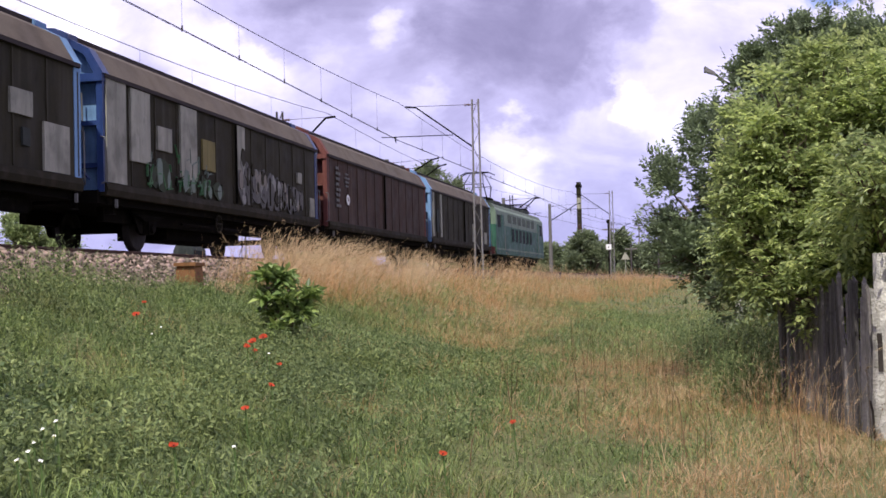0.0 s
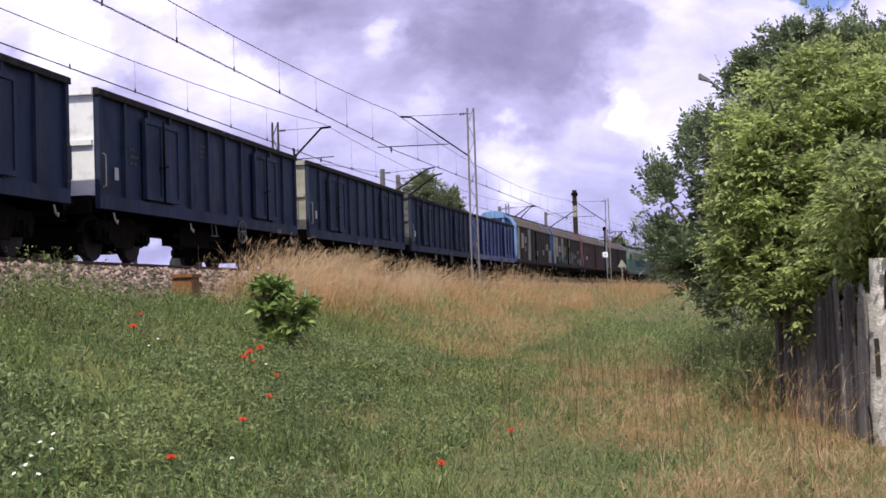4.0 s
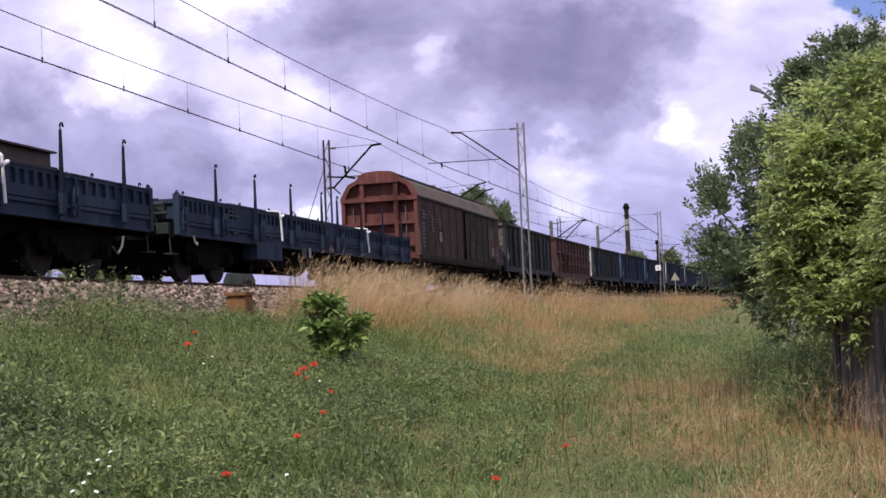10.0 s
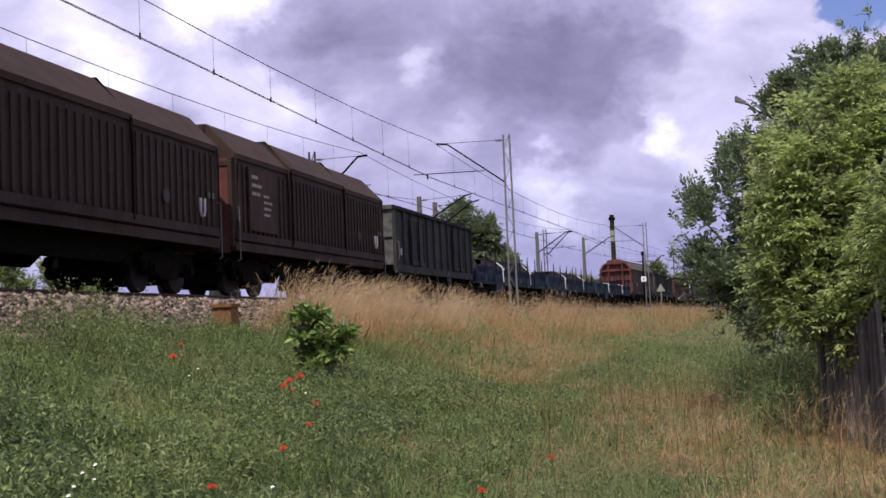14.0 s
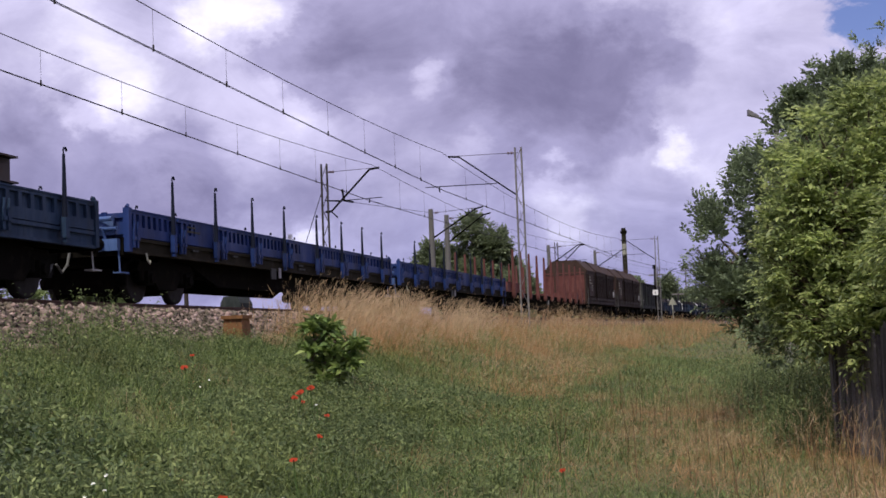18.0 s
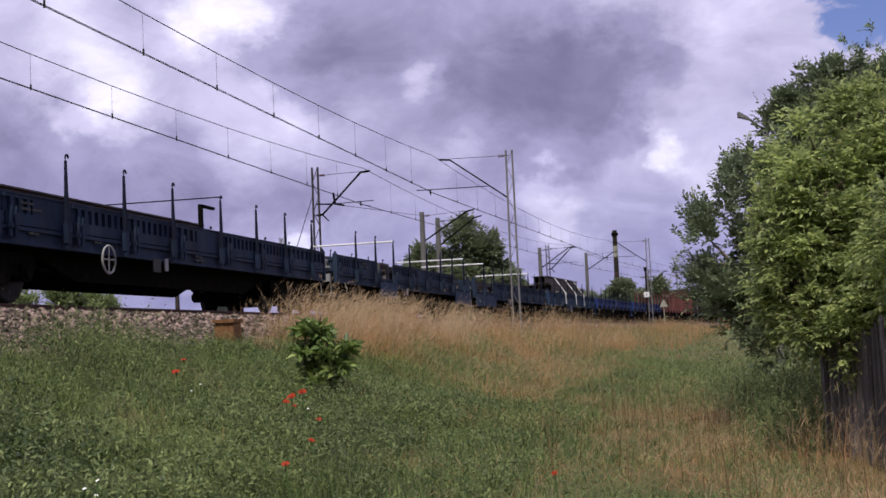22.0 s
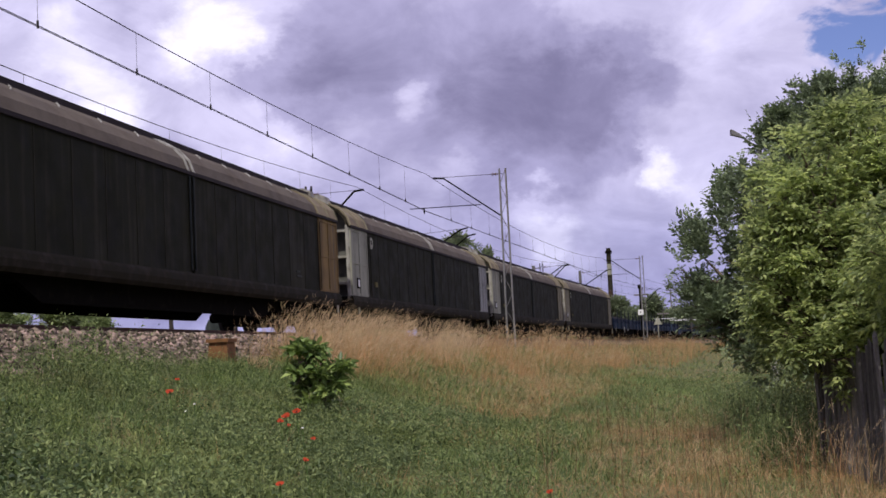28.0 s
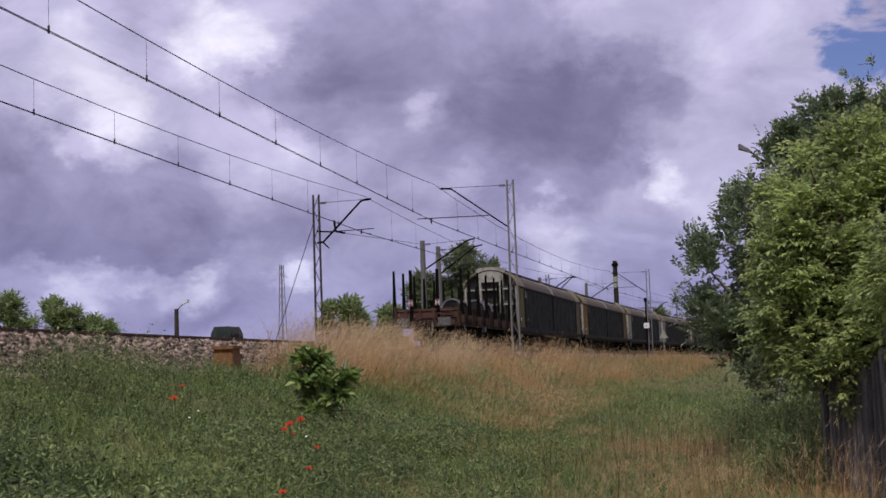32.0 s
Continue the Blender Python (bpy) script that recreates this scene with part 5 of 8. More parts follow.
def graffiti(w):
    """Weathered spray paint along the wall: green scribble, then washed-out lilac and grey blocks."""
    rnd = random.Random(5)
    tones = (material("graffiti_green", (0.055, 0.135, 0.060), 0.6), material("graffiti_lilac", (0.20, 0.20, 0.185), 0.6, 0, 0.3), material("graffiti_rose", (0.17, 0.155, 0.13), 0.6, 0, 0.3), material("graffiti_pale", (0.13, 0.165, 0.135), 0.6, 0, 0.3))
    def stroke(pts, m, lift):
        bm = bmesh.new()
        vs = [[bm.verts.new((x, y, z)) for x, z in pts] for y in (-1.432 - lift, -1.40)]
        n = len(pts)
        bm.faces.new(vs[0])
        bm.faces.new(vs[1][::-1])
        for i in range(n):
            bm.faces.new((vs[0][i], vs[0][(i + 1) % n], vs[1][(i + 1) % n], vs[1][i]))
        part("graffiti_shape", bm, m, w)
    def bar(x0, z0, x1, z1, wd, m, lift):
        dx, dz = x1 - x0, z1 - z0
        l = math.hypot(dx, dz)
        nx, nz = -dz / l * wd / 2, dx / l * wd / 2
        stroke([(x0 + nx, z0 + nz), (x1 + nx * 0.6, z1 + nz * 0.6), (x1 - nx * 0.6, z1 - nz * 0.6), (x0 - nx, z0 - nz)], m, lift)
    def rag(x, z, wd, ht, m, lift):
        """A ragged patch of worn paint, no two edges alike."""
        n = 9
        stroke([(x + wd * (0.5 + 0.5 * math.cos(6.2832 * i / n) * rnd.uniform(0.75, 1.2)), z + ht * (0.5 + 0.5 * math.sin(6.2832 * i / n) * rnd.uniform(0.7, 1.2))) for i in range(n)], m, lift)
    film = (material("thin_green_overspray", (0.034, 0.044, 0.026), 0.7, 0, 0.5, 3), material("thin_lilac_overspray", (0.098, 0.096, 0.092), 0.7, 0, 0.55, 4))
    for x, z, wd, ht in ((-5.2, 1.27, 0.5, 0.45), (-4.9, 1.27, 0.75, 0.75), (-3.5, 1.27, 0.95, 0.7), (-2.4, 1.27, 0.6, 0.5), (-1.6, 1.27, 0.7, 0.4)):
        rag(x, z, wd, ht, film[0], -0.003)
    for k in range(9):
        x = 0.1 + 0.56 * k
        rag(x, 1.25, 0.72, (1.55 if k == 0 else 1.15 - 0.05 * k), film[1], -0.004 + 0.0003 * k)
    # green scribble and pale runs low on the panels
    for k in range(64):
        x = rnd.uniform(-5.4, -0.9)
        edge = 1.0 - 0.45 * abs(x + 3.4) / 2.4
        z = 1.28 + rnd.random() ** 1.5 * 0.85 * edge
        m = (tones[0], tones[0], SOOT_GREEN, tones[3])[k % 4]
        a = rnd.uniform(-0.5, 0.5) + (1.57 if k % 3 else 0.2)
        ln = rnd.uniform(0.10, 0.42)
        bar(x, z, x + ln * math.cos(a), min(2.3, z + ln * abs(math.sin(a))), rnd.uniform(0.02, 0.055), m, 0.001 + 0.0002 * k)
    for x, z, wd, ht in ((-4.85, 1.3, 0.32, 0.62), (-4.3, 1.28, 0.2, 0.42), (-3.4, 1.3, 0.36, 0.55), (-2.95, 1.28, 0.26, 0.45), (-1.9, 1.27, 0.26, 0.3), (-1.3, 1.3, 0.3, 0.35)):
        rag(x, z, wd, ht, tones[3], 0.0)
    # washed-out lilac and grey blocks, run into one another
    for k in range(70):
        x = 0.12 + 5.3 * rnd.random()
        high = 1.45 if x < 0.7 else 1.15 - 0.10 * x
        z = 1.26 + rnd.random() * high * 0.75
        rag(x, z, rnd.uniform(0.10, 0.34), min(rnd.uniform(0.2, 0.6), 1.28 + high - z), (tones[1], film[1], tones[2], film[1], SOOT_BROWN)[k % 5], 0.0004 * k)
    for k in range(16):
        x = 0.3 + 5.0 * rnd.random()
        bar(x, 1.28 + rnd.random() * 0.3, x + rnd.uniform(-0.05, 0.05), 1.6 + rnd.random() * 0.5, 0.04, SOOT_BROWN, 0.03)


TAIL_RED = material("tail_sign_red", (0.26, 0.05, 0.035), 0.6, 0, 0.3)


# ---- the train, front to back: where each thing's middle stands on the line at 16 s ----
TRAIN = []


def run(ob, u):
    TRAIN.append((ob, u))
    return ob


run(locomotive(), 369.6)
# four two-axle vans
van1 = sliding_van("covered wagon with dark sliding walls and light blue end", (SOOT_BROWN, SOOT_BROWN), BLUE_LIGHT, BLUE_LIGHT,
                   panels=((-7.0, 1.3, 0.35, 1.9, VAN_PALE), (-5.4, 1.3, 0.3, 1.9, VAN_PALE), (-6.2, 1.5, 0.5, 1.0, GREYGREEN), (2.2, 1.3, 0.7, 0.9, VAN_PALE), (5.5, 1.3, 0.6, 0.6, VAN_PALE)))
run(van1, 351.95)
van2 = sliding_van("covered wagon with brown sliding walls and faded red end", (DARK_BROWN, DARK_BROWN), RED_END, RED_END)
disc(van2, -5.0, 2.0, 0.17, WHITE, DARK_BROWN, -1.44)
marks(van2, *stencil_rows(-6.4, 2.9, 0.6, 8, 0.17, 0.09), *stencil_rows(-5.3, 2.8, 0.6, 4, 0.13, 0.06), mat=side_mark, y=-1.44)
run(van2, 336.3)
van3 = sliding_van("covered wagon with sprayed graffiti on dark walls and blue end", (SOOT_BROWN, SOOT_BROWN), BLUE_LIGHT, BLUE,
                   panels=((-7.2, 1.24, 0.88, 1.98, VAN_PALE), (-6.1, 1.75, 0.95, 1.45, VAN_PALE), (-3.5, 1.6, 0.95, 1.6, VAN_PALE), (0.1, 2.1, 0.6, 1.1, VAN_PALE), (-4.75, 2.1, 0.75, 0.5, VAN_PALE), (-2.2, 1.9, 0.8, 0.7, OLIVE), (5.2, 2.15, 0.4, 0.3, VAN_PALE), (6.4, 1.25, 0.45, 0.55, VAN_PALE)), paint=graffiti)
run(van3, 320.62)
van4 = sliding_van("covered wagon with dark walls, pale patches and light blue end", (SOOT_BROWN, SOOT_BROWN), BLUE_LIGHT, BLUE_LIGHT,
                   panels=((-7.05, 1.24, 0.72, 1.98, VAN_PALE), (-5.6, 1.95, 0.85, 0.95, VAN_PALE), (-4.3, 2.3, 0.6, 0.42, VAN_PALE), (-5.45, 1.35, 0.5, 0.5, GREYGREEN), (-3.0, 1.24, 0.85, 1.98, VAN_PALE), (0.55, 1.6, 0.2, 0.32, VAN_PALE), (3.2, 1.7, 0.35, 0.35, VAN_PALE), (4.7, 2.1, 0.75, 0.42, VAN_PALE), (5.1, 1.6, 0.25, 0.3, GREYGREEN), (5.85, 1.24, 0.95, 0.85, VAN_PALE)))
disc(van4, -4.2, 1.95, 0.19, VAN_PALE, SOOT_BROWN, -1.44)
run(van4, 305.05)
# seven open wagons, a rusty one, one more
GON = ((290.05, "bright blue open wagon with a peeling white end", BLUE, BLUE), (276.0, "dark grey open wagon with ribbed steel sides", SLATE, GREY_END),
       (261.97, "dark blue-grey open wagon with ribbed steel sides", SLATE, PALE), (247.93, "dark blue open wagon with a white end", NAVY, WHITE),
       (233.9, "navy open wagon with ribbed steel sides", NAVY, MID_BLUE), (219.85, "navy open wagon with mid blue end", NAVY, MID_BLUE), (205.8, "grey-green open wagon with a grimy white end", GREYGREEN, GRIMY_WHITE))
for k, (u, lab, sm, em) in enumerate(GON):
    run(gondola(lab, sm, em, end_panel=LILAC_WHITE if k == 0 else None, door_mat=NAVY if k == 6 else None), u)
rusty = gondola("rust red open wagon with a grid of ribs on its sides", RUST_RED, RUST_RED, 14.04, True)
run(rusty, 191.6)
run(gondola("charcoal open wagon with a chipped grey end", CHARCOAL, GREY_END), 177.3)
# red-ended van
van5 = sliding_van("covered wagon with brown walls and tall faded red end", (DARK_BROWN, SOOT_BROWN), RED_END, RED_END, panels=((4.75, 1.45, 1.25, 1.35, RUST_RED), (6.15, 1.3, 0.85, 0.75, RUST_RED), (1.0, 1.3, 0.9, 0.7, DARK_BROWN), (2.2, 1.3, 0.4, 0.6, DARK_BROWN)))
disc(van5, -4.1, 1.95, 0.2, PALE, DARK_BROWN, -1.44)
disc(van5, 5.6, 1.75, 0.2, PALE, DARK_BROWN, -1.44)
marks(van5, *stencil_rows(-6.8, 2.75, 0.8, 3, 0.11, 0.05), *stencil_rows(-6.8, 2.3, 0.45, 7, 0.13, 0.05), *stencil_rows(-5.5, 2.65, 0.5, 6, 0.11, 0.045), *stencil_rows(-4.4, 2.5, 0.6, 4, 0.08, 0.035), *stencil_rows(5.0, 2.55, 0.8, 4, 0.09, 0.04), *stencil_rows(6.3, 1.8, 0.5, 2, 0.2, 0.09), mat=side_mark, y=-1.44)
run(van5, 162.5)
def beams(name, load, half, hgt, wid, spots):
    """Alike sections of one load, each a part of its own on one mesh: x, y and z of each one's foot."""
    bm = bmesh.new()
    i_beam(bm, -half, half, 0, 0, hgt, wid)
    me = mesh_of(bm, BEAM_STEEL, name)
    for x, y, z in spots:
        o = new(name, me)
        o.parent = load
        o.location = (x, y, z)


# three flat wagons with bundled steel
for i, u in enumerate((144.6, 124.6, 104.7)):
    f = flat_wagon("dark slate-blue flat wagon with stakes, loaded with steel", SLATE, stakes=LOAD_STAKES, sill=SLATE, locker=(-5.1, -3.4, 0.55))
    run(f, u)
    ld = thing("steel_sections", "bundle of dark rolled steel sections tied with white slings", "steel load")
    rows = (1.20, 1.51, 1.82) if u == 104.7 else (1.20, 1.51) if u == 144.6 else (1.20, 1.51, 1.80)
    beams("section", ld, 6.2, 0.30, 0.28, [(0.24 + 0.12 * ((k * 5 + i * 2) % 3 - 1) - 0.16 * (k > 3), -0.9 + 0.32 * k, z) for i, z in enumerate(rows) for k in range(7 - (i == 2))])
    for x in (-3.6, 4.0):
        strap(ld, x, rows[-1] + 0.30)
    run(ld, u)
grey_open = gondola("grey open wagon with a chipped grey end", CHARCOAL, GREY_END)
bm = bmesh.new()
pipe(bm, [(6.42, -1.22, 3.02), (6.62, -1.22, 3.02), (6.66, -1.22, 2.96), (6.66, -1.22, 1.62), (6.42, -1.22, 1.56)], 0.017, 6)
part("end_handrail", bm, STEEL, grey_open)
run(grey_open, 87.68)
for u in (73.1, 59.0):
    run(coil_wagon("dark brown coil wagon with telescoping hoods"), u)
# long stake wagon
stake_w = flat_wagon("long red-ended stake wagon with tall brown stakes, empty", RUST_RED, 25.6, 1.3, 3.28, (-11.2, -9.2, -7.0, -4.8, -2.6, -0.4, 1.8, 4.0, 6.2, 8.4, 10.6), boards=False, stake_mat=RED_END, hooks=False, end_mat=RED_END, thick=0.10)
for x in (-11.6, -9.6, 9.6, 11.6):
    boxes("red_bolster", RED_END, stake_w, (x - 0.6, x + 0.6, -1.35, 1.35, 1.22, 1.66))
run(stake_w, 39.4)
# empty blue flats
for u in (16.85, -3.05):
    run(flat_wagon("bright blue flat wagon with raised boards and stakes, empty", FLAT_BLUE, sill=SILL, clutter=MID_BLUE), u)
# beams on a flat
run(flat_wagon("navy flat wagon with stakes under a load of girders", BOARD_BLUE, end_mat=SLATE, stakes=LOAD_STAKES, sill=BOARD_BLUE, clutter=FACE_GREY, wheel=STEEL, locker=(-2.0, -0.65, 0.61)), -23.05)
gd = thing("steel_girders", "stack of brown steel girders with white slings", "steel load")
beams("girder", gd, 6.9, 0.44, 0.32, [(-0.9 + 0.13 * ((k * 7) % 3), -0.9 + 0.36 * k, 1.22) for k in range(6)])
beams("girder", gd, 6.4, 0.44, 0.32, [(0.85 - 0.12 * (k % 3), -0.95 + 0.38 * k, 1.80) for k in range(6)])
beams("girder", gd, 6.05, 0.44, 0.32, [(0.1 + 0.06 * k, -0.62 + 0.36 * k, 2.32) for k in range(3)])
for x in (-4.9, -1.6, 1.6, 4.9):
    boxes("timber_spacer", TIMBER, gd, (x - 0.07, x + 0.07, -1.2, 1.15, 1.665, 1.795))
    boxes("timber_spacer", WOOD_GREY, gd, (x - 0.06, x + 0.06, -0.9, 0.95, 2.245, 2.315))
for x in (-3.52, 0.56, 3.96):
    strap(gd, x, 2.76, -0.75, 0.32)
run(gd, -23.05)
# rails on flats, some boards hanging down, white spreader bars between stakes
for j, u in enumerate((-43.05, -62.95, -82.85, -102.8)):
    drop = ((0, 1), (2, 7), (), ())[j]
    body = SLATE if j < 2 else NAVY
    run(flat_wagon("blue-grey flat wagon with stakes, carrying long rails" if j < 2 else "blue flat wagon with stakes, carrying long rails", body, drop=drop, sill=body, clutter=FACE_GREY, wheel=FACE_GREY if j > 1 else None), u)
    ld = thing("long_rails", "long dark steel rails on pale timber spacers", "steel load")
    for i, z in enumerate((1.34, 1.52, 1.71)[:2 + (j > 1)]):
        half, mid = (9.0, 0.0) if i < 2 else (5.3, -3.65)
        beams("rail", ld, half, 0.165, 0.14, [(mid, -0.95 + 0.22 * k, z) for k in range(9)])
    for x in (-8, -5.5, -3, 0, 3, 5.5, 8):
        boxes("timber_spacer", TIMBER, ld, (x - 0.07, x + 0.07, -1.12, 1.05, 1.507, 1.52))
        boxes("timber_spacer", WOOD_GREY, ld, (x - 0.08, x + 0.08, -1.20, 1.15, 1.18, 1.34))
    if j == 1:
        for x in (-4.1, -3.05):
            boxes("chock_post", GREY_END, ld, (x - 0.05, x + 0.05, -1.22, -1.12, 1.18, 1.66))
        boxes("chock_rail", GREY_END, ld, (-4.15, -3.0, -1.22, -1.12, 1.66, 1.72))
    run(ld, u)
    for x in ((-7.55, 3.8), (-3.2, 8.1), (1.55,), (8.1,))[j]:
        sp = thing("spreader_bar", "white spreader bar across the tops of two stakes", "bar") if j < 2 else thing("spreader_bar", "thin dark bar across the tops of two stakes", "bar")
        bm = bmesh.new()
        tube(bm, (x, -1.45, 2.455), (x, 1.45, 2.455), 0.03 if j < 2 else 0.014, n=8)
        part("bar", bm, WHITE if j < 2 else STEEL, sp)
        run(sp, u)
    if j == 2:
        br = thing("stake_bracket", "dark angled bracket clamped to a stake above the boards", "bracket")
        boxes("upright", STEEL, br, (0.82, 0.92, -1.30, -1.22, 1.69, 2.24))
        boxes("arm", STEEL, br, (0.82, 1.60, -1.30, -1.22, 2.18, 2.24))
        run(br, u)
# five long vans
MIXED = ((CREAM, CREAM), (PALE, CREAM), (PALE, FACE_GREY), (OCHRE, OCHRE), (OLIVE, KHAKI))
for (lm, rm), u in zip(MIXED, (-124.35, -147.5, -170.75, -194.05, -217.5)):
    run(bogie_van("long covered wagon with sooty sliding walls and pale corner panels", lm, SOOT_GREEN, rm), u)
# last: a two-axle stake flat with spare wheelsets and tail signs
last = flat_wagon("rusty brown two-axle flat wagon with tall dark stakes and low boards", DARK_BROWN, 14.24, 1.68, 3.27, (-6.3, -4.8, -2.95, -1.15, 0.75, 2.65, 4.5, 6.0), stake_mat=STEEL, hooks=False, end_mat=RUST_RED, thick=0.095, sill=DARK_BROWN, clutter=RUST_RED, axles=(-4.2, 4.2))
LAST_U = -235.7
run(last, LAST_U)
for y in (-0.5, 0.65):
    for sx in (-1, 1):
        st = new("end_stake")
        st.parent = last
        boxes("post", STEEL, st, (min(sx * 6.52, sx * 6.64), max(sx * 6.52, sx * 6.64), y - 0.055, y + 0.055, 1.0, 3.25))
    sign = thing("tail_sign", "square red and white tail sign on the last wagon", "sign", "tail signs")
    boxes("plate", GRIMY_WHITE, sign, (-6.68, -6.65, y - 0.09, y + 0.09, 1.74, 2.0))
    for z0, z1 in ((1.75, 1.87), (1.99, 1.87)):
        bm = bmesh.new()
        tri_ = [[bm.verts.new((x, yy, zz)) for yy, zz in ((y - 0.08, z0), (y + 0.08, z0), (y, z1))] for x in (-6.69, -6.681)]
        bm.faces.new(tri_[0])
        bm.faces.new(tri_[1][::-1])
        for i in range(3):
            bm.faces.new((tri_[0][i], tri_[0][(i + 1) % 3], tri_[1][(i + 1) % 3], tri_[1][i]))
        part("triangle", bm, TAIL_RED, sign)
    run(sign, LAST_U)
for x, y, z in ((-2.8, -0.4, 1.68), (0.66, -0.72, 1.76)):
    ws = thing("spare_wheelset", "spare bright-rimmed steel wheelset lying lengthwise on the wagon floor", "wheelset")
    for sx in (-1, 1):
        wv = new("wheel", WHEEL)
        wv.parent = ws
        wv.matrix_basis = pose(x + sx * 0.80, y, z, 0, 0, 90 if sx > 0 else -90)
        bm = bmesh.new()
        n = 28
        rims = [[bm.verts.new((x + sx * 0.80 + xx, y + r * math.cos(6.2832 * i / n), z + r * math.sin(6.2832 * i / n))) for i in range(n)] for r, xx in ((0.42, -0.075), (0.492, -0.075), (0.492, 0.075), (0.42, 0.075))]
        for k in range(4):
            for i in range(n):
                bm.faces.new((rims[k][i], rims[k][(i + 1) % n], rims[(k + 1) % 4][(i + 1) % n], rims[(k + 1) % 4][i]))
        part("tread", bm, TREAD, ws)
    bm = bmesh.new()
    tube(bm, (x - 1.05, y, z), (x + 1.05, y, z), 0.08, n=10)
    part("axle", bm, TREAD, ws)
    for sx in (-0.8, 0.8):
        boxes("chock", WOOD_DARK, ws, (x + sx - 0.12, x + sx + 0.12, y - 0.42, y + 0.42, 1.18, z - 0.40))
    run(ws, LAST_U)


# ---- overhead line ----
def lattice_mast(name, s, q, top, label, arm=None, wire=None, base=-0.95, wide=0.32, mat=GALV):
    """Two channels with lacing; arm: offsets (q, z) of foot and tip of the slanting bracket; wire: (q, z) of the steady arm's end."""
    m = thing(name, label, "mast", "overhead line masts")
    m.matrix_basis = along(s, q)
    for sx in (-1, 1):
        bm = bmesh.new()
        tube_w = wide / 2
        a = [(sx * tube_w, base), (sx * tube_w * 0.82, top)]
        bm_v = []
        for x, z in a:
            bm_v.append([bm.verts.new((dx, x + dy, z)) for dx, dy in ((-0.06, -0.03), (0.06, -0.03), (0.06, 0.03), (-0.06, 0.03))])
        for i in range(4):
            bm.faces.new((bm_v[0][i], bm_v[0][(i + 1) % 4], bm_v[1][(i + 1) % 4], bm_v[1][i]))
        bm.faces.new(bm_v[0])
        bm.faces.new(bm_v[1])
        part("channel", bm, mat, m)
    n = 12
    wz = lambda i: wide / 2 * (1 - 0.18 * i / n)
    for i in range(n):
        z0, z1 = base + (top - base) * i / n, base + (top - base) * (i + 1) / n
        bm = bmesh.new()
        tube(bm, (0, wz(i) * (1 if i % 2 else -1), z0), (0, wz(i + 1) * (-1 if i % 2 else 1), z1), 0.013 if mat is GALV else 0.02, n=5)
        part("lacing", bm, mat, m)
    boxes("footing", CONCRETE, m, (-0.35, 0.35, -0.35, 0.35, base - 0.3, base + 0.12))
    if arm:
        (fq, fz), (tq, tz) = arm
        bm = bmesh.new()
        sg = 1 if tq > 0 else -1
        tube(bm, (0, -fq, fz), (0, -(tq - sg * 0.45), tz - 0.02), 0.03 if mat is GALV else 0.046, n=8)
        tube(bm, (0, -(tq - sg * 0.45), tz - 0.02), (0, -tq, tz + 0.02), 0.04 if mat is GALV else 0.05, n=8)
        part("bracket", bm, STEEL, m)
        if mat is not GALV:
            bm = bmesh.new()
            tube(bm, (0, 0, fz + 0.5), (0, -(fq + 0.22 * (tq - fq)), fz + 0.24 * (tz - fz)), 0.035, n=8)
            tube(bm, (0, 0, fz - 0.02), (0, -fq, fz), 0.05, n=8)
            tube(bm, (0, -fq * 0.9, fz), (0, -(fq + 0.12 * (tq - fq)), fz - 0.3), 0.03, n=8)
            part("bracket_brace", bm, STEEL, m)
        bm = bmesh.new()
        tube(bm, (0, 0, tz - 0.02), (0, -tq * 0.86, tz + 0.02), 0.012, n=5)
        part("stay", bm, WIRE, m)
        bm = bmesh.new()
        for k in range(4):
            tube(bm, (0, -sg * (0.20 + 0.07 * k), tz - 0.02), (0, -sg * (0.24 + 0.07 * k), tz - 0.02), 0.06 if k % 2 else 0.04, n=8)
        part("insulator", bm, INSULATOR, m)
    if wire:
        bm = bmesh.new()
        wq, wz_ = wire
        sg = 1 if wq > 0 else -1
        tube(bm, (0, -(arm[0][0] + (0.3 if mat is GALV else 0.2) * (arm[1][0] - arm[0][0])), wz_ + 0.12), (0, -(wq - sg * -0.5), wz_ + 0.15), 0.02, n=6)
        tube(bm, (0, -(wq - sg * 0.1), wz_ + 0.15), (0, -(wq - sg * 0.1), wz_ - 0.05), 0.035, n=6)
        tube(bm, (0.0, -(wq - sg * 0.1), wz_ + 0.02), (0.9, -(wq + sg * 0.1), wz_), 0.016, n=6)
        part("steady_arm", bm, STEEL, m)
    return m


OLD_STEEL = material("old_brown_steel", (0.055, 0.049, 0.045), 0.75, 0.2, 0.25, 6)
near_masts = (-1.5, 55.4, 112.3, 169, 226)
far_masts = (0.5, 57.7, 116.0, 173, 230)
for s in near_masts:
    lattice_mast("line_mast", s, 3.6, 6.9, "grey lattice steel mast carrying overhead wires", ((-0.1, 4.88), (-3.0, 6.70)), (-3.55, 5.33))
for s in far_masts:
    lattice_mast("line_mast", s, -5.75, 7.15, "dark lattice steel mast carrying overhead wires", ((0.3, 4.98), (2.6, 6.78)), (2.2, 5.31), mat=OLD_STEEL)


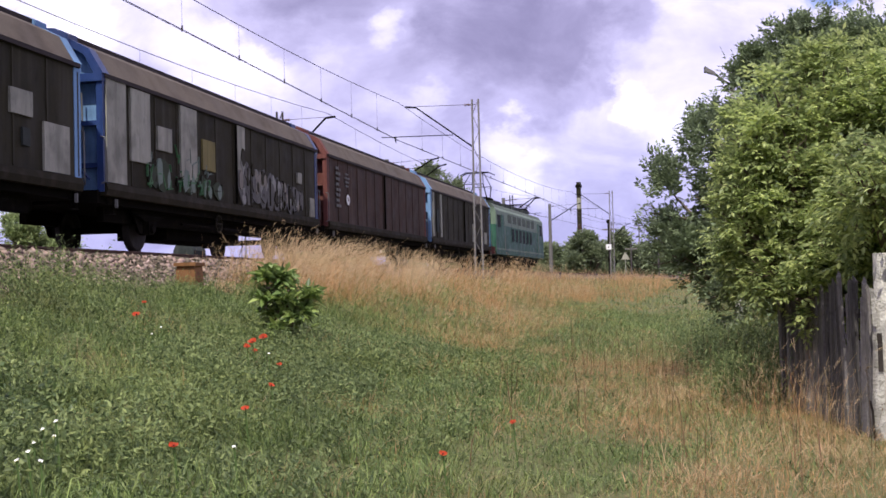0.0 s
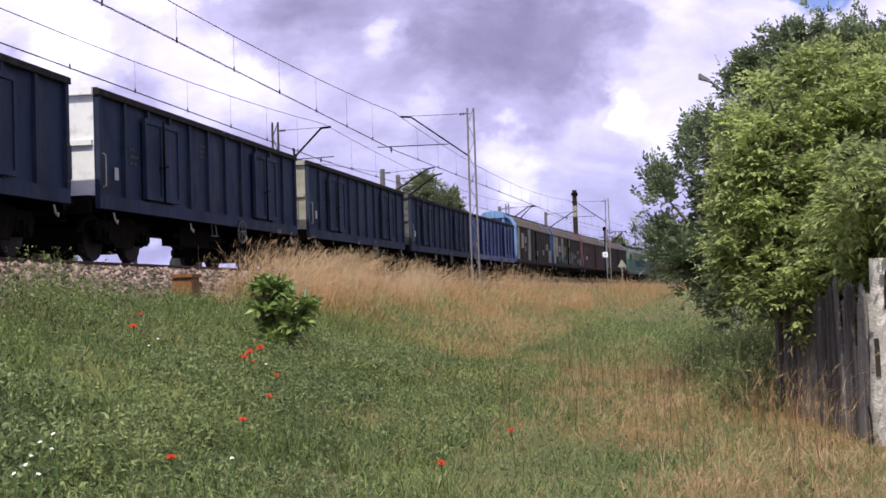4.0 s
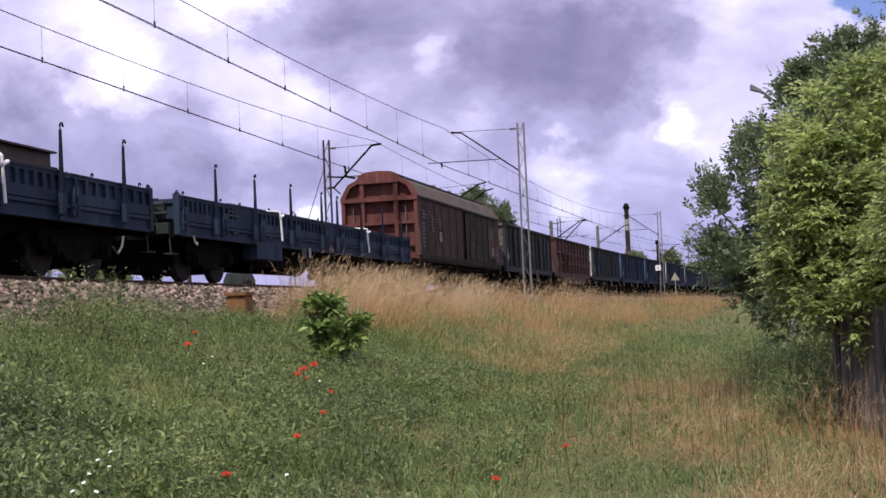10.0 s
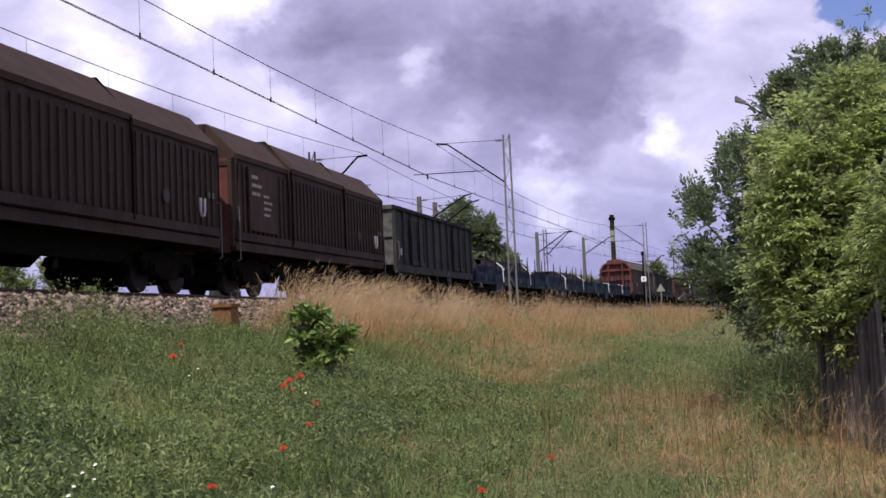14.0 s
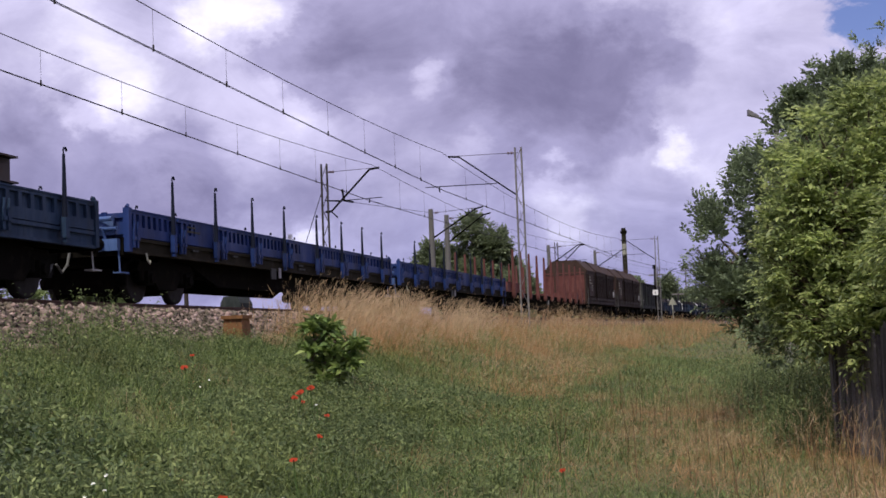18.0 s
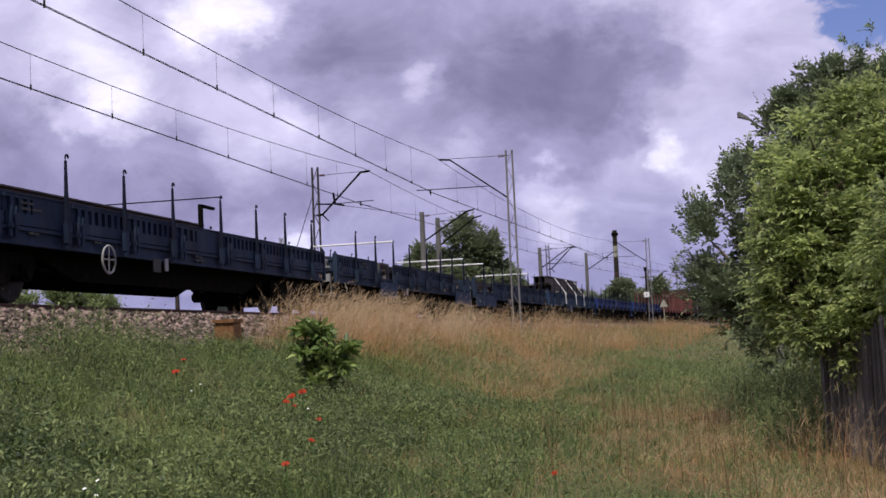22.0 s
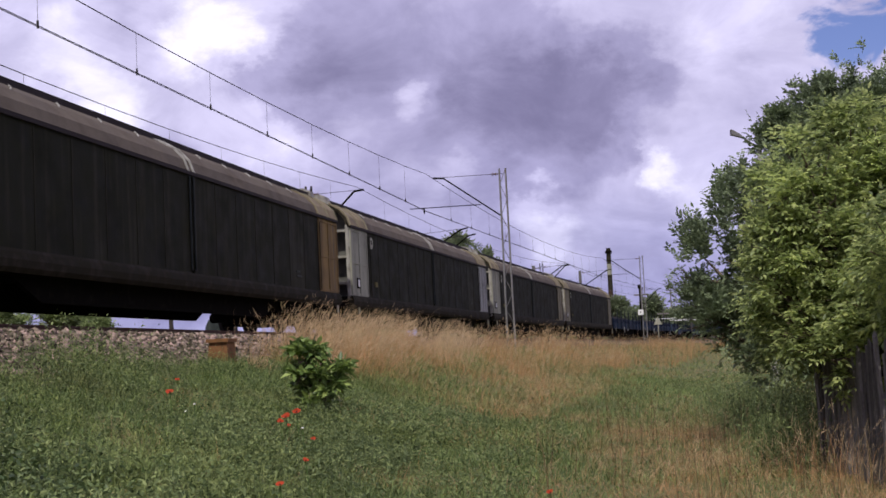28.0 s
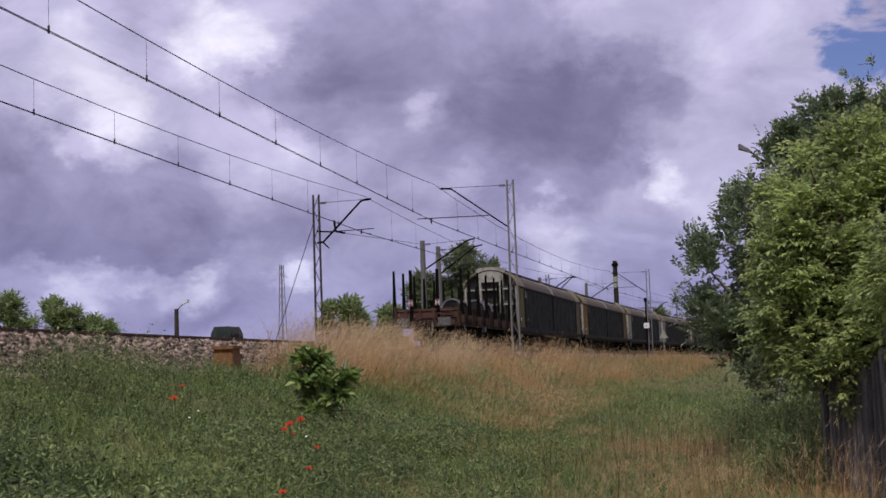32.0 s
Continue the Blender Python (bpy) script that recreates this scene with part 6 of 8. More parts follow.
def post_mast(s, q, top, tip, label):
    """A solid tapered post with a slanting bracket."""
    m = thing("line_mast", label, "mast", "overhead line masts")
    m.matrix_basis = along(s, q)
    bm = bmesh.new()
    tube(bm, (0, 0, -1.2), (0, 0, top), 0.24, 0.15, 10)
    part("post", bm, CONCRETE_DARK, m)
    bm = bmesh.new()
    pipe(bm, [(0, 0, top - 1.9), (0, -(tip - 0.5), top - 0.15), (0, -tip, top - 0.05)], 0.05, 7)
    part("bracket", bm, STEEL, m)
    bm = bmesh.new()
    tube(bm, (0, 0, top - 0.25), (0, -tip * 0.85, top - 0.1), 0.014, n=5)
    part("stay", bm, WIRE, m)
    bm = bmesh.new()
    for k in range(4):
        tube(bm, (0, -0.2 - 0.08 * k, top - 0.24), (0, -0.24 - 0.08 * k, top - 0.24), 0.07 if k % 2 else 0.045, n=8)
    part("insulator", bm, INSULATOR, m)
    return m


CONCRETE_DARK = material("weathered_grey_post", (0.13, 0.125, 0.115), 0.85, 0, 0.2, 4)
for s_, top_, tip_ in ((81.0, 7.2, 3.4), (84.8, 7.15, 3.0), (118.5, 7.1, 3.2), (141.0, 7.8, 3.4)):
    post_mast(s_, -7.0, top_, tip_, "solid grey post of the overhead line")
aw = thing("anchor_wire", "dark overhead wire drawn aside to a post and anchored", "overhead wire", "overhead wires")
bm = bmesh.new()
tube(bm, place(57.9, -4.9, 5.42), place(81.0, -6.85, 6.95), 0.013, n=5)
part("wire_rope", bm, WIRE, aw)
bm = bmesh.new()
tube(bm, place(57.8, -4.95, 5.95), place(57.85, -4.9, 5.45), 0.05, n=6)
tube(bm, place(57.85, -4.9, 5.45), place(59.6, -5.05, 5.55), 0.05, n=6)
part("strain_insulator", bm, STEEL, aw)
guy = thing("guy_wire", "steel guy wire from a mast down to the ground", "wire")
bm = bmesh.new()
tube(bm, place(57.7, -5.85, 6.0), place(57.6, -8.5, -1.3), 0.018, n=5)
part("wire_rope", bm, WIRE, guy)


def catenary(name, masts, q_mess, q_cont, z_mess, z_cont, label, sag=0.76):
    c = thing(name, label, "overhead wire", "overhead wires")
    stations = [masts[0] - 57] + list(masts) + [masts[-1] + 57]
    mess, cont = [], []
    side_step = Vector((0.022, -0.004, 0))
    for a, b in zip(stations, stations[1:]):
        pa, pb, ca, cb = place(a, q_mess), place(b, q_mess), place(a, q_cont), place(b, q_cont)
        n = 14
        for i in range(n):
            f = i / n
            hang = i > 0
            p, c2 = pa.lerp(pb, f), ca.lerp(cb, f)
            mess.append(Vector((p.x, p.y, z_mess - sag * 4 * f * (1 - f))))
            cont.append(Vector((c2.x, c2.y, z_cont)))
            if hang:
                bm = bmesh.new()
                tube(bm, mess[-1], cont[-1], 0.004, n=4)
                tube(bm, cont[-1] - Vector((0, 0, 0.04)), cont[-1] + Vector((0, 0, 0.10)), 0.022, n=6)
                part("dropper", bm, WIRE, c)
    for nm, pts, r in (("messenger_wire", mess, 0.012), ("contact_wire", [p - side_step for p in cont], 0.009), ("contact_wire", [p + side_step for p in cont], 0.009)):
        bm = bmesh.new()
        pipe(bm, pts, r)
        part(nm, bm, WIRE, c)
    return c


catenary("overhead_wire", near_masts, 0.3, 0.3, 6.93, 5.31, "twin overhead wires with droppers above the near track")
catenary("overhead_wire", far_masts, -3.5, -3.5, 6.96, 5.29, "twin overhead wires with droppers above the far track", 0.86)


# ---- plants ----
RNG = np.random.default_rng(7)


def mesh_from(name, verts, faces, mat):
    """verts (n, 3), faces (m, 3 or 4) as arrays, in one mesh."""
    k = faces.shape[1]
    me = bpy.data.meshes.new(name)
    me.vertices.add(len(verts))
    me.vertices.foreach_set("co", verts.astype(np.float32).ravel())
    me.loops.add(faces.size)
    me.loops.foreach_set("vertex_index", faces.astype(np.int32).ravel())
    me.polygons.add(len(faces))
    me.polygons.foreach_set("loop_start", np.arange(0, faces.size, k, dtype=np.int32))
    me.polygons.foreach_set("loop_total", np.full(len(faces), k, dtype=np.int32))
    me.update()
    me.materials.append(mat)
    return me


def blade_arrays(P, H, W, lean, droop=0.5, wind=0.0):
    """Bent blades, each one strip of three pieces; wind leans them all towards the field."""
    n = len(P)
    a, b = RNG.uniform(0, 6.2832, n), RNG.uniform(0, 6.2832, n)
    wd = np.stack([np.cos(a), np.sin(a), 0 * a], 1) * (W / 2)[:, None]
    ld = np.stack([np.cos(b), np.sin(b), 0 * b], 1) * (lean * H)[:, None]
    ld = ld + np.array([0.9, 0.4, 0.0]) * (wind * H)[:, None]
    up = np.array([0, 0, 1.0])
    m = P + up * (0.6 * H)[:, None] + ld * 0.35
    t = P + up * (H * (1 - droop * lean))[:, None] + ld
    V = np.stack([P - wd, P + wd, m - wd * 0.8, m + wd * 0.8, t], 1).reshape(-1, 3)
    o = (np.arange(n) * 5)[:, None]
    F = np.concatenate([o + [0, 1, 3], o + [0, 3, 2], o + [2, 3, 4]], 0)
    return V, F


def leaf_arrays(P, size, ratio=0.5, fold=0.25, flat=0.5, out=None):
    """Folded pointed leaves of two triangles; out: the way out of the clump, towards which the faces turn."""
    n = len(P)
    nm = RNG.normal(size=(n, 3)) * (1 - flat) + np.array([0, 0, 1.0]) * flat
    if out is not None:
        nm = nm * 0.62 + out * 0.75 + np.array([0, 0, 0.35])
    nm /= np.linalg.norm(nm, axis=1)[:, None] + 1e-9
    d = RNG.normal(size=(n, 3)) - np.array([0, 0, 0.35])
    d -= nm * (d * nm).sum(1)[:, None]
    d /= np.linalg.norm(d, axis=1)[:, None] + 1e-9
    sd = np.cross(nm, d)
    L = size[:, None]
    base, tip = P, P + d * L - nm * L * 0.12
    mid = P + d * L * 0.45
    V = np.stack([base, mid + sd * L * ratio * 0.5 + nm * L * fold * 0.3, tip, mid - sd * L * ratio * 0.5 + nm * L * fold * 0.3], 1).reshape(-1, 3)
    o = (np.arange(n) * 4)[:, None]
    return V, np.concatenate([o + [0, 1, 2], o + [0, 2, 3]], 0)


def join(*pairs):
    V, F, k = [], [], 0
    for v, f in pairs:
        V.append(v)
        F.append(f + k)
        k += len(v)
    return np.concatenate(V), np.concatenate(F)


def smooth01(x, a, b):
    t = np.clip((x - a) / (b - a), 0, 1)
    return t * t * (3 - 2 * t)


def on_ground(S, Q):
    A = HEADING + S / BEND
    X, Y = HUB[0] - (BEND - Q) * np.cos(A), HUB[1] + (BEND - Q) * np.sin(A)
    Z = np.array([ground_z(s, q) for s, q in zip(S, Q)])
    return np.stack([X, Y, Z - 0.02], 1)


def patchy(S, Q, f, seed):
    return np.array([noise.noise((s * f, q * f, seed)) for s, q in zip(S, Q)])


def dryness(S, Q):
    """How far the ground has dried out: the bank's crest and the trodden strip by the fence most, a green hollow between."""
    bank = smooth01((S + (5 - Q) * 0.9 - 25.0) / (2.4 + 1.5 * np.clip(Q - 4, 0, 6)), 0, 1) * (0.80 - 0.44 * smooth01(Q, 4.6, 7.6)) * (1.0 - 0.40 * smooth01(S, 36, 56))
    right = trodden(S, Q) * 0.88
    mid = 0.60 * smooth01(Q, 6.4, 8.6) * smooth01(S, 14, 22)
    far = smooth01(S, 27, 40) * 0.52
    hollow = smooth01(S, 25, 32) * (1 - smooth01(S, 48, 70)) * smooth01(Q, 7.8, 9.4) * (1 - smooth01(Q, 11.6, 13))
    base = np.maximum.reduce([bank, right, mid, far]) * (1 - 0.22 * hollow)
    base = base - 0.62 * smooth01(patchy(S, Q, 0.24, 51.0) + 0.5 * patchy(S, Q, 0.7, 52.0), 0.08, 0.42) * smooth01(S, 25, 29) * (1 - 0.6 * smooth01(S, 45, 60))
    return np.clip(base + 0.72 * patchy(S, Q, 0.36, 3.0) + 0.46 * patchy(S, Q, 1.1, 8.0) - 0.08, 0.0, 0.97)


def trodden(S, Q):
    """The worn, rust-brown strip beside the fence, wider further off."""
    return smooth01(Q - (11.9 - 0.165 * (S - 11)) + 1.1 * patchy(S, Q, 0.45, 17.0) + 0.6 * patchy(S, Q, 1.3, 18.0), -0.7, 0.9) * (1 - smooth01(S, 23, 30))


GRASS_GREEN = material("green_grass", (0.134, 0.188, 0.058), 0.6, 0, 0.56, 0.5, 4.5, dirt=(0.225, 0.225, 0.085), dirt_amount=0.32, random_mix=0.62, bump=0, translucent=0.3, spec=0.3)
GRASS_BLUE = material("blue_green_herb", (0.150, 0.196, 0.078), 0.65, 0, 0.46, 0.6, 5.0, dirt=(0.17, 0.215, 0.062), dirt_amount=0.4, random_mix=0.62, bump=0, translucent=0.3, spec=0.3)
GRASS_DRY = material("dry_straw_grass", (0.42, 0.252, 0.112), 0.8, 0, 0.42, 0.6, 4.0, dirt=(0.23, 0.195, 0.085), dirt_amount=0.5, random_mix=0.5, bump=0, translucent=0.3, spec=0.2)
GRASS_RUST = material("rust_brown_dead_grass", (0.305, 0.205, 0.105), 0.85, 0, 0.42, 0.7, 5.0, dirt=(0.44, 0.33, 0.185), dirt_amount=0.5, random_mix=0.55, bump=0, translucent=0.25, spec=0.15)
WEED_LEAF = material("dark_weed_leaf", (0.085, 0.125, 0.040), 0.5, 0, 0.4, 1.0, 6, random_mix=0.6, bump=0, translucent=0.25, spec=0.35)
DOCK = material("dark_brown_seed_stalk", (0.120, 0.075, 0.042), 0.85, 0, 0.3, 2, 9, random_mix=0.4, bump=0, spec=0.1)
GRASS_PALE = material("bleached_seed_heads", (0.52, 0.385, 0.225), 0.85, 0, 0.2, 0.5, 3, random_mix=0.3, bump=0, translucent=0.3, spec=0.2)
ELDER_LEAF = material("elder_leaf", (0.365, 0.435, 0.165), 0.5, 0, 0.34, 1.0, 4, dirt=(0.18, 0.235, 0.085), dirt_amount=0.38, random_mix=0.55, bump=0, translucent=0.56, spec=0.4)
DARK_LEAF = material("dark_hedge_leaf", (0.195, 0.245, 0.135), 0.6, 0, 0.22, 1.0, 4, dirt=(0.15, 0.20, 0.07), dirt_amount=0.3, random_mix=0.34, bump=0, translucent=0.28, spec=0.35)
SHRUB_LEAF = material("shrub_leaf", (0.205, 0.290, 0.085), 0.45, 0, 0.34, 3, 9, random_mix=0.6, spec=0.4, bump=0, translucent=0.38)
WILLOW_LEAF = material("pale_willow_leaf", (0.27, 0.335, 0.150), 0.6, 0, 0.25, 0.8, 4, random_mix=0.45, bump=0, translucent=0.45)
FAR_LEAF = material("far_foliage", (0.185, 0.225, 0.125), 0.7, 0, 0.2, 0.4, 2, random_mix=0.35, bump=0, translucent=0.4)
BARK = material("grey_brown_bark", (0.13, 0.10, 0.075), 0.9, 0, 0.25, 6, bump=0.4)


def in_yard(S, Q):
    """Behind the plank fence."""
    A = HEADING + S / BEND
    X, Y = HUB[0] - (BEND - Q) * np.cos(A), HUB[1] + (BEND - Q) * np.sin(A)
    edge = np.where(Y < 14.6, 4.13 + (Y - 11.55) * 0.007, 4.15 + (Y - 14.6) * 1.17)
    return (X > edge) & (Y > 9) & (Y < 24)


def seed_plumes(V, n, wk, length=(0.10, 0.22)):
    """Loose narrow plumes at the tips of stalks."""
    tips, mids = V.reshape(n, 5, 3)[:, 4], V.reshape(n, 5, 3)[:, 2]
    dirs = tips - mids
    dirs /= np.linalg.norm(dirs, axis=1)[:, None]
    out = []
    wk = min(wk, 1.2)
    for k in range(2):
        hl = RNG.uniform(length[0], length[1], n)[:, None]
        d = dirs + RNG.normal(0, 0.22, (n, 3)) - np.array([0, 0, 0.15])
        side = np.cross(d, RNG.normal(size=(n, 3)))
        side /= np.linalg.norm(side, axis=1)[:, None]
        hw = (RNG.uniform(0.0018, 0.0038, n) * wk)[:, None]
        b0 = tips - dirs * hl * 0.6
        T = np.stack([b0, b0 + d * hl * 0.5 + side * hw, b0 + d * hl, b0 + d * hl * 0.5 - side * hw], 1).reshape(-1, 3)
        o = (np.arange(n) * 4)[:, None]
        out.append((T, np.concatenate([o + [0, 1, 2], o + [0, 2, 3]], 0)))
    return out


def grass_field():
    green, dry, heads, herbs, rust, stalks, weeds = [], [], [], [], [], [], []
    for s0, s1, q0, q1, n, wk in ((-4, 8, 4.2, 18, 9000, 1.6), (8, 20, 3.7, 14, 64000, 0.8), (20, 32, 3.5, 14, 76000, 0.9), (32, 60, 3.4, 18, 75000, 1.35), (60, 140, 3.2, 26, 42000, 2.8)):
        S, Q = RNG.uniform(s0, s1, n), RNG.uniform(q0, q1, n)
        D = dryness(S, Q)
        keep = ~in_yard(S, Q)
        pick = RNG.uniform(0, 1, n)
        P = on_ground(S, Q)
        lush = 1 - smooth01(Q, 8.5, 11) * 0.35
        bank = smooth01(S, 25, 28) * (1 - smooth01(Q, 4.6, 6.5)) * (1 - 0.4 * smooth01(S, 36, 50))
        H = (RNG.uniform(0.09, 0.28, n) * lush * (1 + 0.35 * smooth01(S, 24, 32)) + 0.34 * bank * RNG.uniform(0.2, 1.2, n)) * (1 + 0.8 * patchy(S, Q, 1.1, 5.0) + 0.5 * patchy(S, Q, 2.8, 15.0))
        H = np.clip(H, 0.05, 0.95)
        W = RNG.uniform(0.005, 0.012, n) * wk
        lean = np.clip(RNG.normal(1.15, 0.45, n), 0.1, 2.0)
        g = keep & (pick > D)
        d = keep & (pick <= D)
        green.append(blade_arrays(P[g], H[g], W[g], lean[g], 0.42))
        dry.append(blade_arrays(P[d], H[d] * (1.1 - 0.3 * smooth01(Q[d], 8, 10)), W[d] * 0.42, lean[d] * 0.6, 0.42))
    # darker, taller green tufts that break up the meadow
    k = 420
    cs, cq, ch = RNG.uniform(8.5, 27, k), RNG.uniform(4.0, 10.2, k), RNG.uniform(0.18, 0.40, k)
    i = RNG.integers(0, k, 17000)
    S, Q = cs[i] + RNG.normal(0, 0.10, 17000), cq[i] + RNG.normal(0, 0.08, 17000)
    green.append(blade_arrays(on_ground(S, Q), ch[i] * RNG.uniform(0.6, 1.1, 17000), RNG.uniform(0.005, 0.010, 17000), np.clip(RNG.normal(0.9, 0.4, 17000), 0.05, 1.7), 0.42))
    # tall wispy stalks along the bank's crest and, thinner, over the dry ground
    for s0, s1, q0, q1, n, wk, h0, h1, sway in ((25.2, 40, 2.9, 5.2, 13000, 0.85, 0.45, 1.3, 0.34), (40, 75, 3.1, 7, 13000, 1.3, 0.7, 1.4, 0.3), (75, 140, 3.0, 9, 10000, 2.5, 0.65, 1.25, 0.3),
                                             (9, 34, 9.2, 13.4, 6500, 0.36, 0.12, 0.36, 0.5), (25, 45, 5.0, 9, 6500, 0.9, 0.3, 0.72, 0.4), (9.5, 17, 11.3, 13.2, 1300, 0.42, 0.22, 0.60, 0.28), (13.2, 18, 12.5, 13.35, 650, 0.5, 0.45, 0.9, 0.2), (13, 30, 9.5, 12.8, 2600, 0.45, 0.25, 0.6, 0.35), (10, 24, 5, 9.5, 900, 0.45, 0.25, 0.55, 0.4)):
        S, Q = RNG.uniform(s0, s1, n), RNG.uniform(q0, q1, n)
        sparse = np.where(Q < 6, 0.25 + 0.75 * smooth01(S, 25.5, 29), 1.0) * np.clip(0.62 + 1.5 * patchy(S, Q, 0.36, 3.0) + 1.1 * patchy(S, Q, 1.1, 8.0), 0.06, 1.2)
        keep = (RNG.uniform(0, 1, n) < (dryness(S, Q) + 0.12) * sparse) & ~in_yard(S, Q)
        S, Q = S[keep], Q[keep]
        P = on_ground(S, Q)
        n = len(P)
        tuft = np.clip(0.55 + 1.5 * patchy(S, Q, 0.55, 11.0) + 0.7 * patchy(S, Q, 1.7, 12.0), 0.1, 1.25)
        H = RNG.uniform(h0, h1, n) * (0.45 + 0.62 * tuft)
        lean = np.clip(RNG.normal(sway, 0.2, n), 0.02, 1.1)
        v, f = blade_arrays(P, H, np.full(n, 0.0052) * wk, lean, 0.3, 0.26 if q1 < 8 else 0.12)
        dry.append((v, f))
        heads += seed_plumes(v, n, wk)
    # bleached wisps that stand above the crest in loose tufts
    cs, cq = RNG.uniform(26.0, 44, 46), RNG.uniform(3.1, 4.8, 46)
    i = RNG.integers(0, 46, 2600)
    S, Q = cs[i] + RNG.normal(0, 0.22, 2600), cq[i] + RNG.normal(0, 0.16, 2600)
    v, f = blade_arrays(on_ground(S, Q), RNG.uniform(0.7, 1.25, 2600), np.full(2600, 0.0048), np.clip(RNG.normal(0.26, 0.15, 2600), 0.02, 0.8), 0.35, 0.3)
    heads.append((v, f))
    heads += seed_plumes(v, 2600, 1.1, (0.14, 0.28))
    # worn rust-brown stubble, lodged stems and loose straw beside the fence
    n = 30000
    S, Q = RNG.uniform(9.5, 29, n), RNG.uniform(9.0, 14.2, n)
    keep = (RNG.uniform(0, 1, n) < trodden(S, Q) * (0.5 + 0.8 * patchy(S, Q, 0.8, 41.0))) & ~in_yard(S, Q)
    S, Q = S[keep], Q[keep]
    n = len(S)
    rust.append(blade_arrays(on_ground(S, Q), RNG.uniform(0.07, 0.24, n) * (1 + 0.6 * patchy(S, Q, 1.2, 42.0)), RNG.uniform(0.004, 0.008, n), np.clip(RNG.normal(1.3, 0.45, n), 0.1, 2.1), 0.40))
    # slim brown seed stalks that stand up out of it
    S, Q = RNG.uniform(10.5, 30, 260), RNG.uniform(9.6, 13.3, 260)
    keep = (RNG.uniform(0, 1, 260) < 0.12 + trodden(S, Q)) & ~in_yard(S, Q)
    S, Q = S[keep], Q[keep]
    n = len(S)
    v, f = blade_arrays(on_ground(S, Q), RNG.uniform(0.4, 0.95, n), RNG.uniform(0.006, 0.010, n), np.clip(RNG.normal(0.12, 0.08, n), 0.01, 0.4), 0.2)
    stalks.append((v, f))
    tips = v.reshape(n, 5, 3)
    for k in range(10):
        g = RNG.uniform(0.55, 1.0, n)[:, None]
        stalks.append(leaf_arrays(tips[:, 2] * (1 - g) + tips[:, 4] * g, RNG.uniform(0.010, 0.024, n), 0.5, 0.3, 0.2))
    # a pale bleached tuft by the iron box
    S, Q = RNG.normal(24.35, 0.16, 420), RNG.normal(3.98, 0.12, 420)
    heads.append(blade_arrays(on_ground(S, Q), RNG.uniform(0.15, 0.42, 420), RNG.uniform(0.005, 0.009, 420), np.clip(RNG.normal(0.6, 0.3, 420), 0.05, 1.3)))
    # a dark patch of broad-leaved weeds
    n = 1500
    S, Q = RNG.normal(10.2, 1.1, n), RNG.normal(5.95, 0.62, n)
    P = on_ground(S, Q)
    H = RNG.uniform(0.15, 0.42, n)
    for lev in range(10):
        f = 0.2 + 0.8 * lev / 9
        weeds.append(leaf_arrays(P + RNG.normal(0, 0.035, (n, 3)) + np.array([0, 0, 1.0]) * (H * f)[:, None], RNG.uniform(0.035, 0.075, n), 0.62, 0.2, 0.5))
    weeds.append(blade_arrays(P, H, np.full(n, 0.005), np.full(n, 0.2)))
    # leafy herbs among the green, on the ballast's foot and thick before the fence
    for zone, s0, s1, q0, q1, n, h0, h1, ls in (("meadow", 8, 25, 4.0, 10.0, 10500, 0.10, 0.36, 0.052), ("meadow", 14, 24, 6.2, 8.4, 6500, 0.14, 0.40, 0.058), ("foot", 11, 24, 3.1, 4.4, 2400, 0.15, 0.42, 0.045), ("foot", 17.2, 19.6, 3.1, 4.2, 150, 0.4, 0.9, 0.06),
                                          ("fence", 13.5, 34, 11.2, 13.6, 4800, 0.35, 1.1, 0.055), ("meadow", 26, 60, 5, 13, 1800, 0.2, 0.45, 0.06), ("meadow", 10, 26, 9, 12.9, 2600, 0.10, 0.28, 0.034), ("meadow", 8.5, 12.5, 5.8, 8.2, 2600, 0.15, 0.42, 0.062), ("fence", 13.5, 24, 11.6, 13.2, 2600, 0.25, 0.75, 0.042)):
        S, Q = RNG.uniform(s0, s1, n), RNG.uniform(q0, q1, n)
        if zone == "fence":
            thick = RNG.uniform(0, 1, n) < smooth01(Q + 0.05 * (S - 20), 11.9, 13.1) * smooth01(S + 2 * patchy(S, Q, 0.6, 2.0), 15, 19)
        elif zone == "foot":
            thick = RNG.uniform(0, 1, n) < np.where((S > 17.2) & (S < 19.6), 1.0, 0.4)
        else:
            thick = RNG.uniform(0, 1, n) < (0.55 + 1.2 * patchy(S, Q, 0.55, 31.0)) * (1.15 - dryness(S, Q))
        S, Q, n = S[thick], Q[thick], int(thick.sum())
        P = on_ground(S, Q)
        H = RNG.uniform(h0, h1, n) * (1 + 0.5 * patchy(S, Q, 0.7, 21.0))
        tilt = RNG.normal(0, 0.22, (n, 3)) * np.array([1, 1, 0])
        for lev in range(9):
            f = 0.15 + 0.85 * lev / 8
            off = RNG.normal(0, 0.02 + 0.02 * (1 - f), (n, 3))
            herbs.append(leaf_arrays(P + off + (np.array([0, 0, 1.0]) + tilt * f) * (H * f)[:, None], RNG.uniform(0.7, 1.5, n) * ls * (1.3 - 0.6 * f), 0.34, 0.2, 0.25))
        herbs.append(blade_arrays(P, H, np.full(n, 0.006), np.full(n, 0.15)))
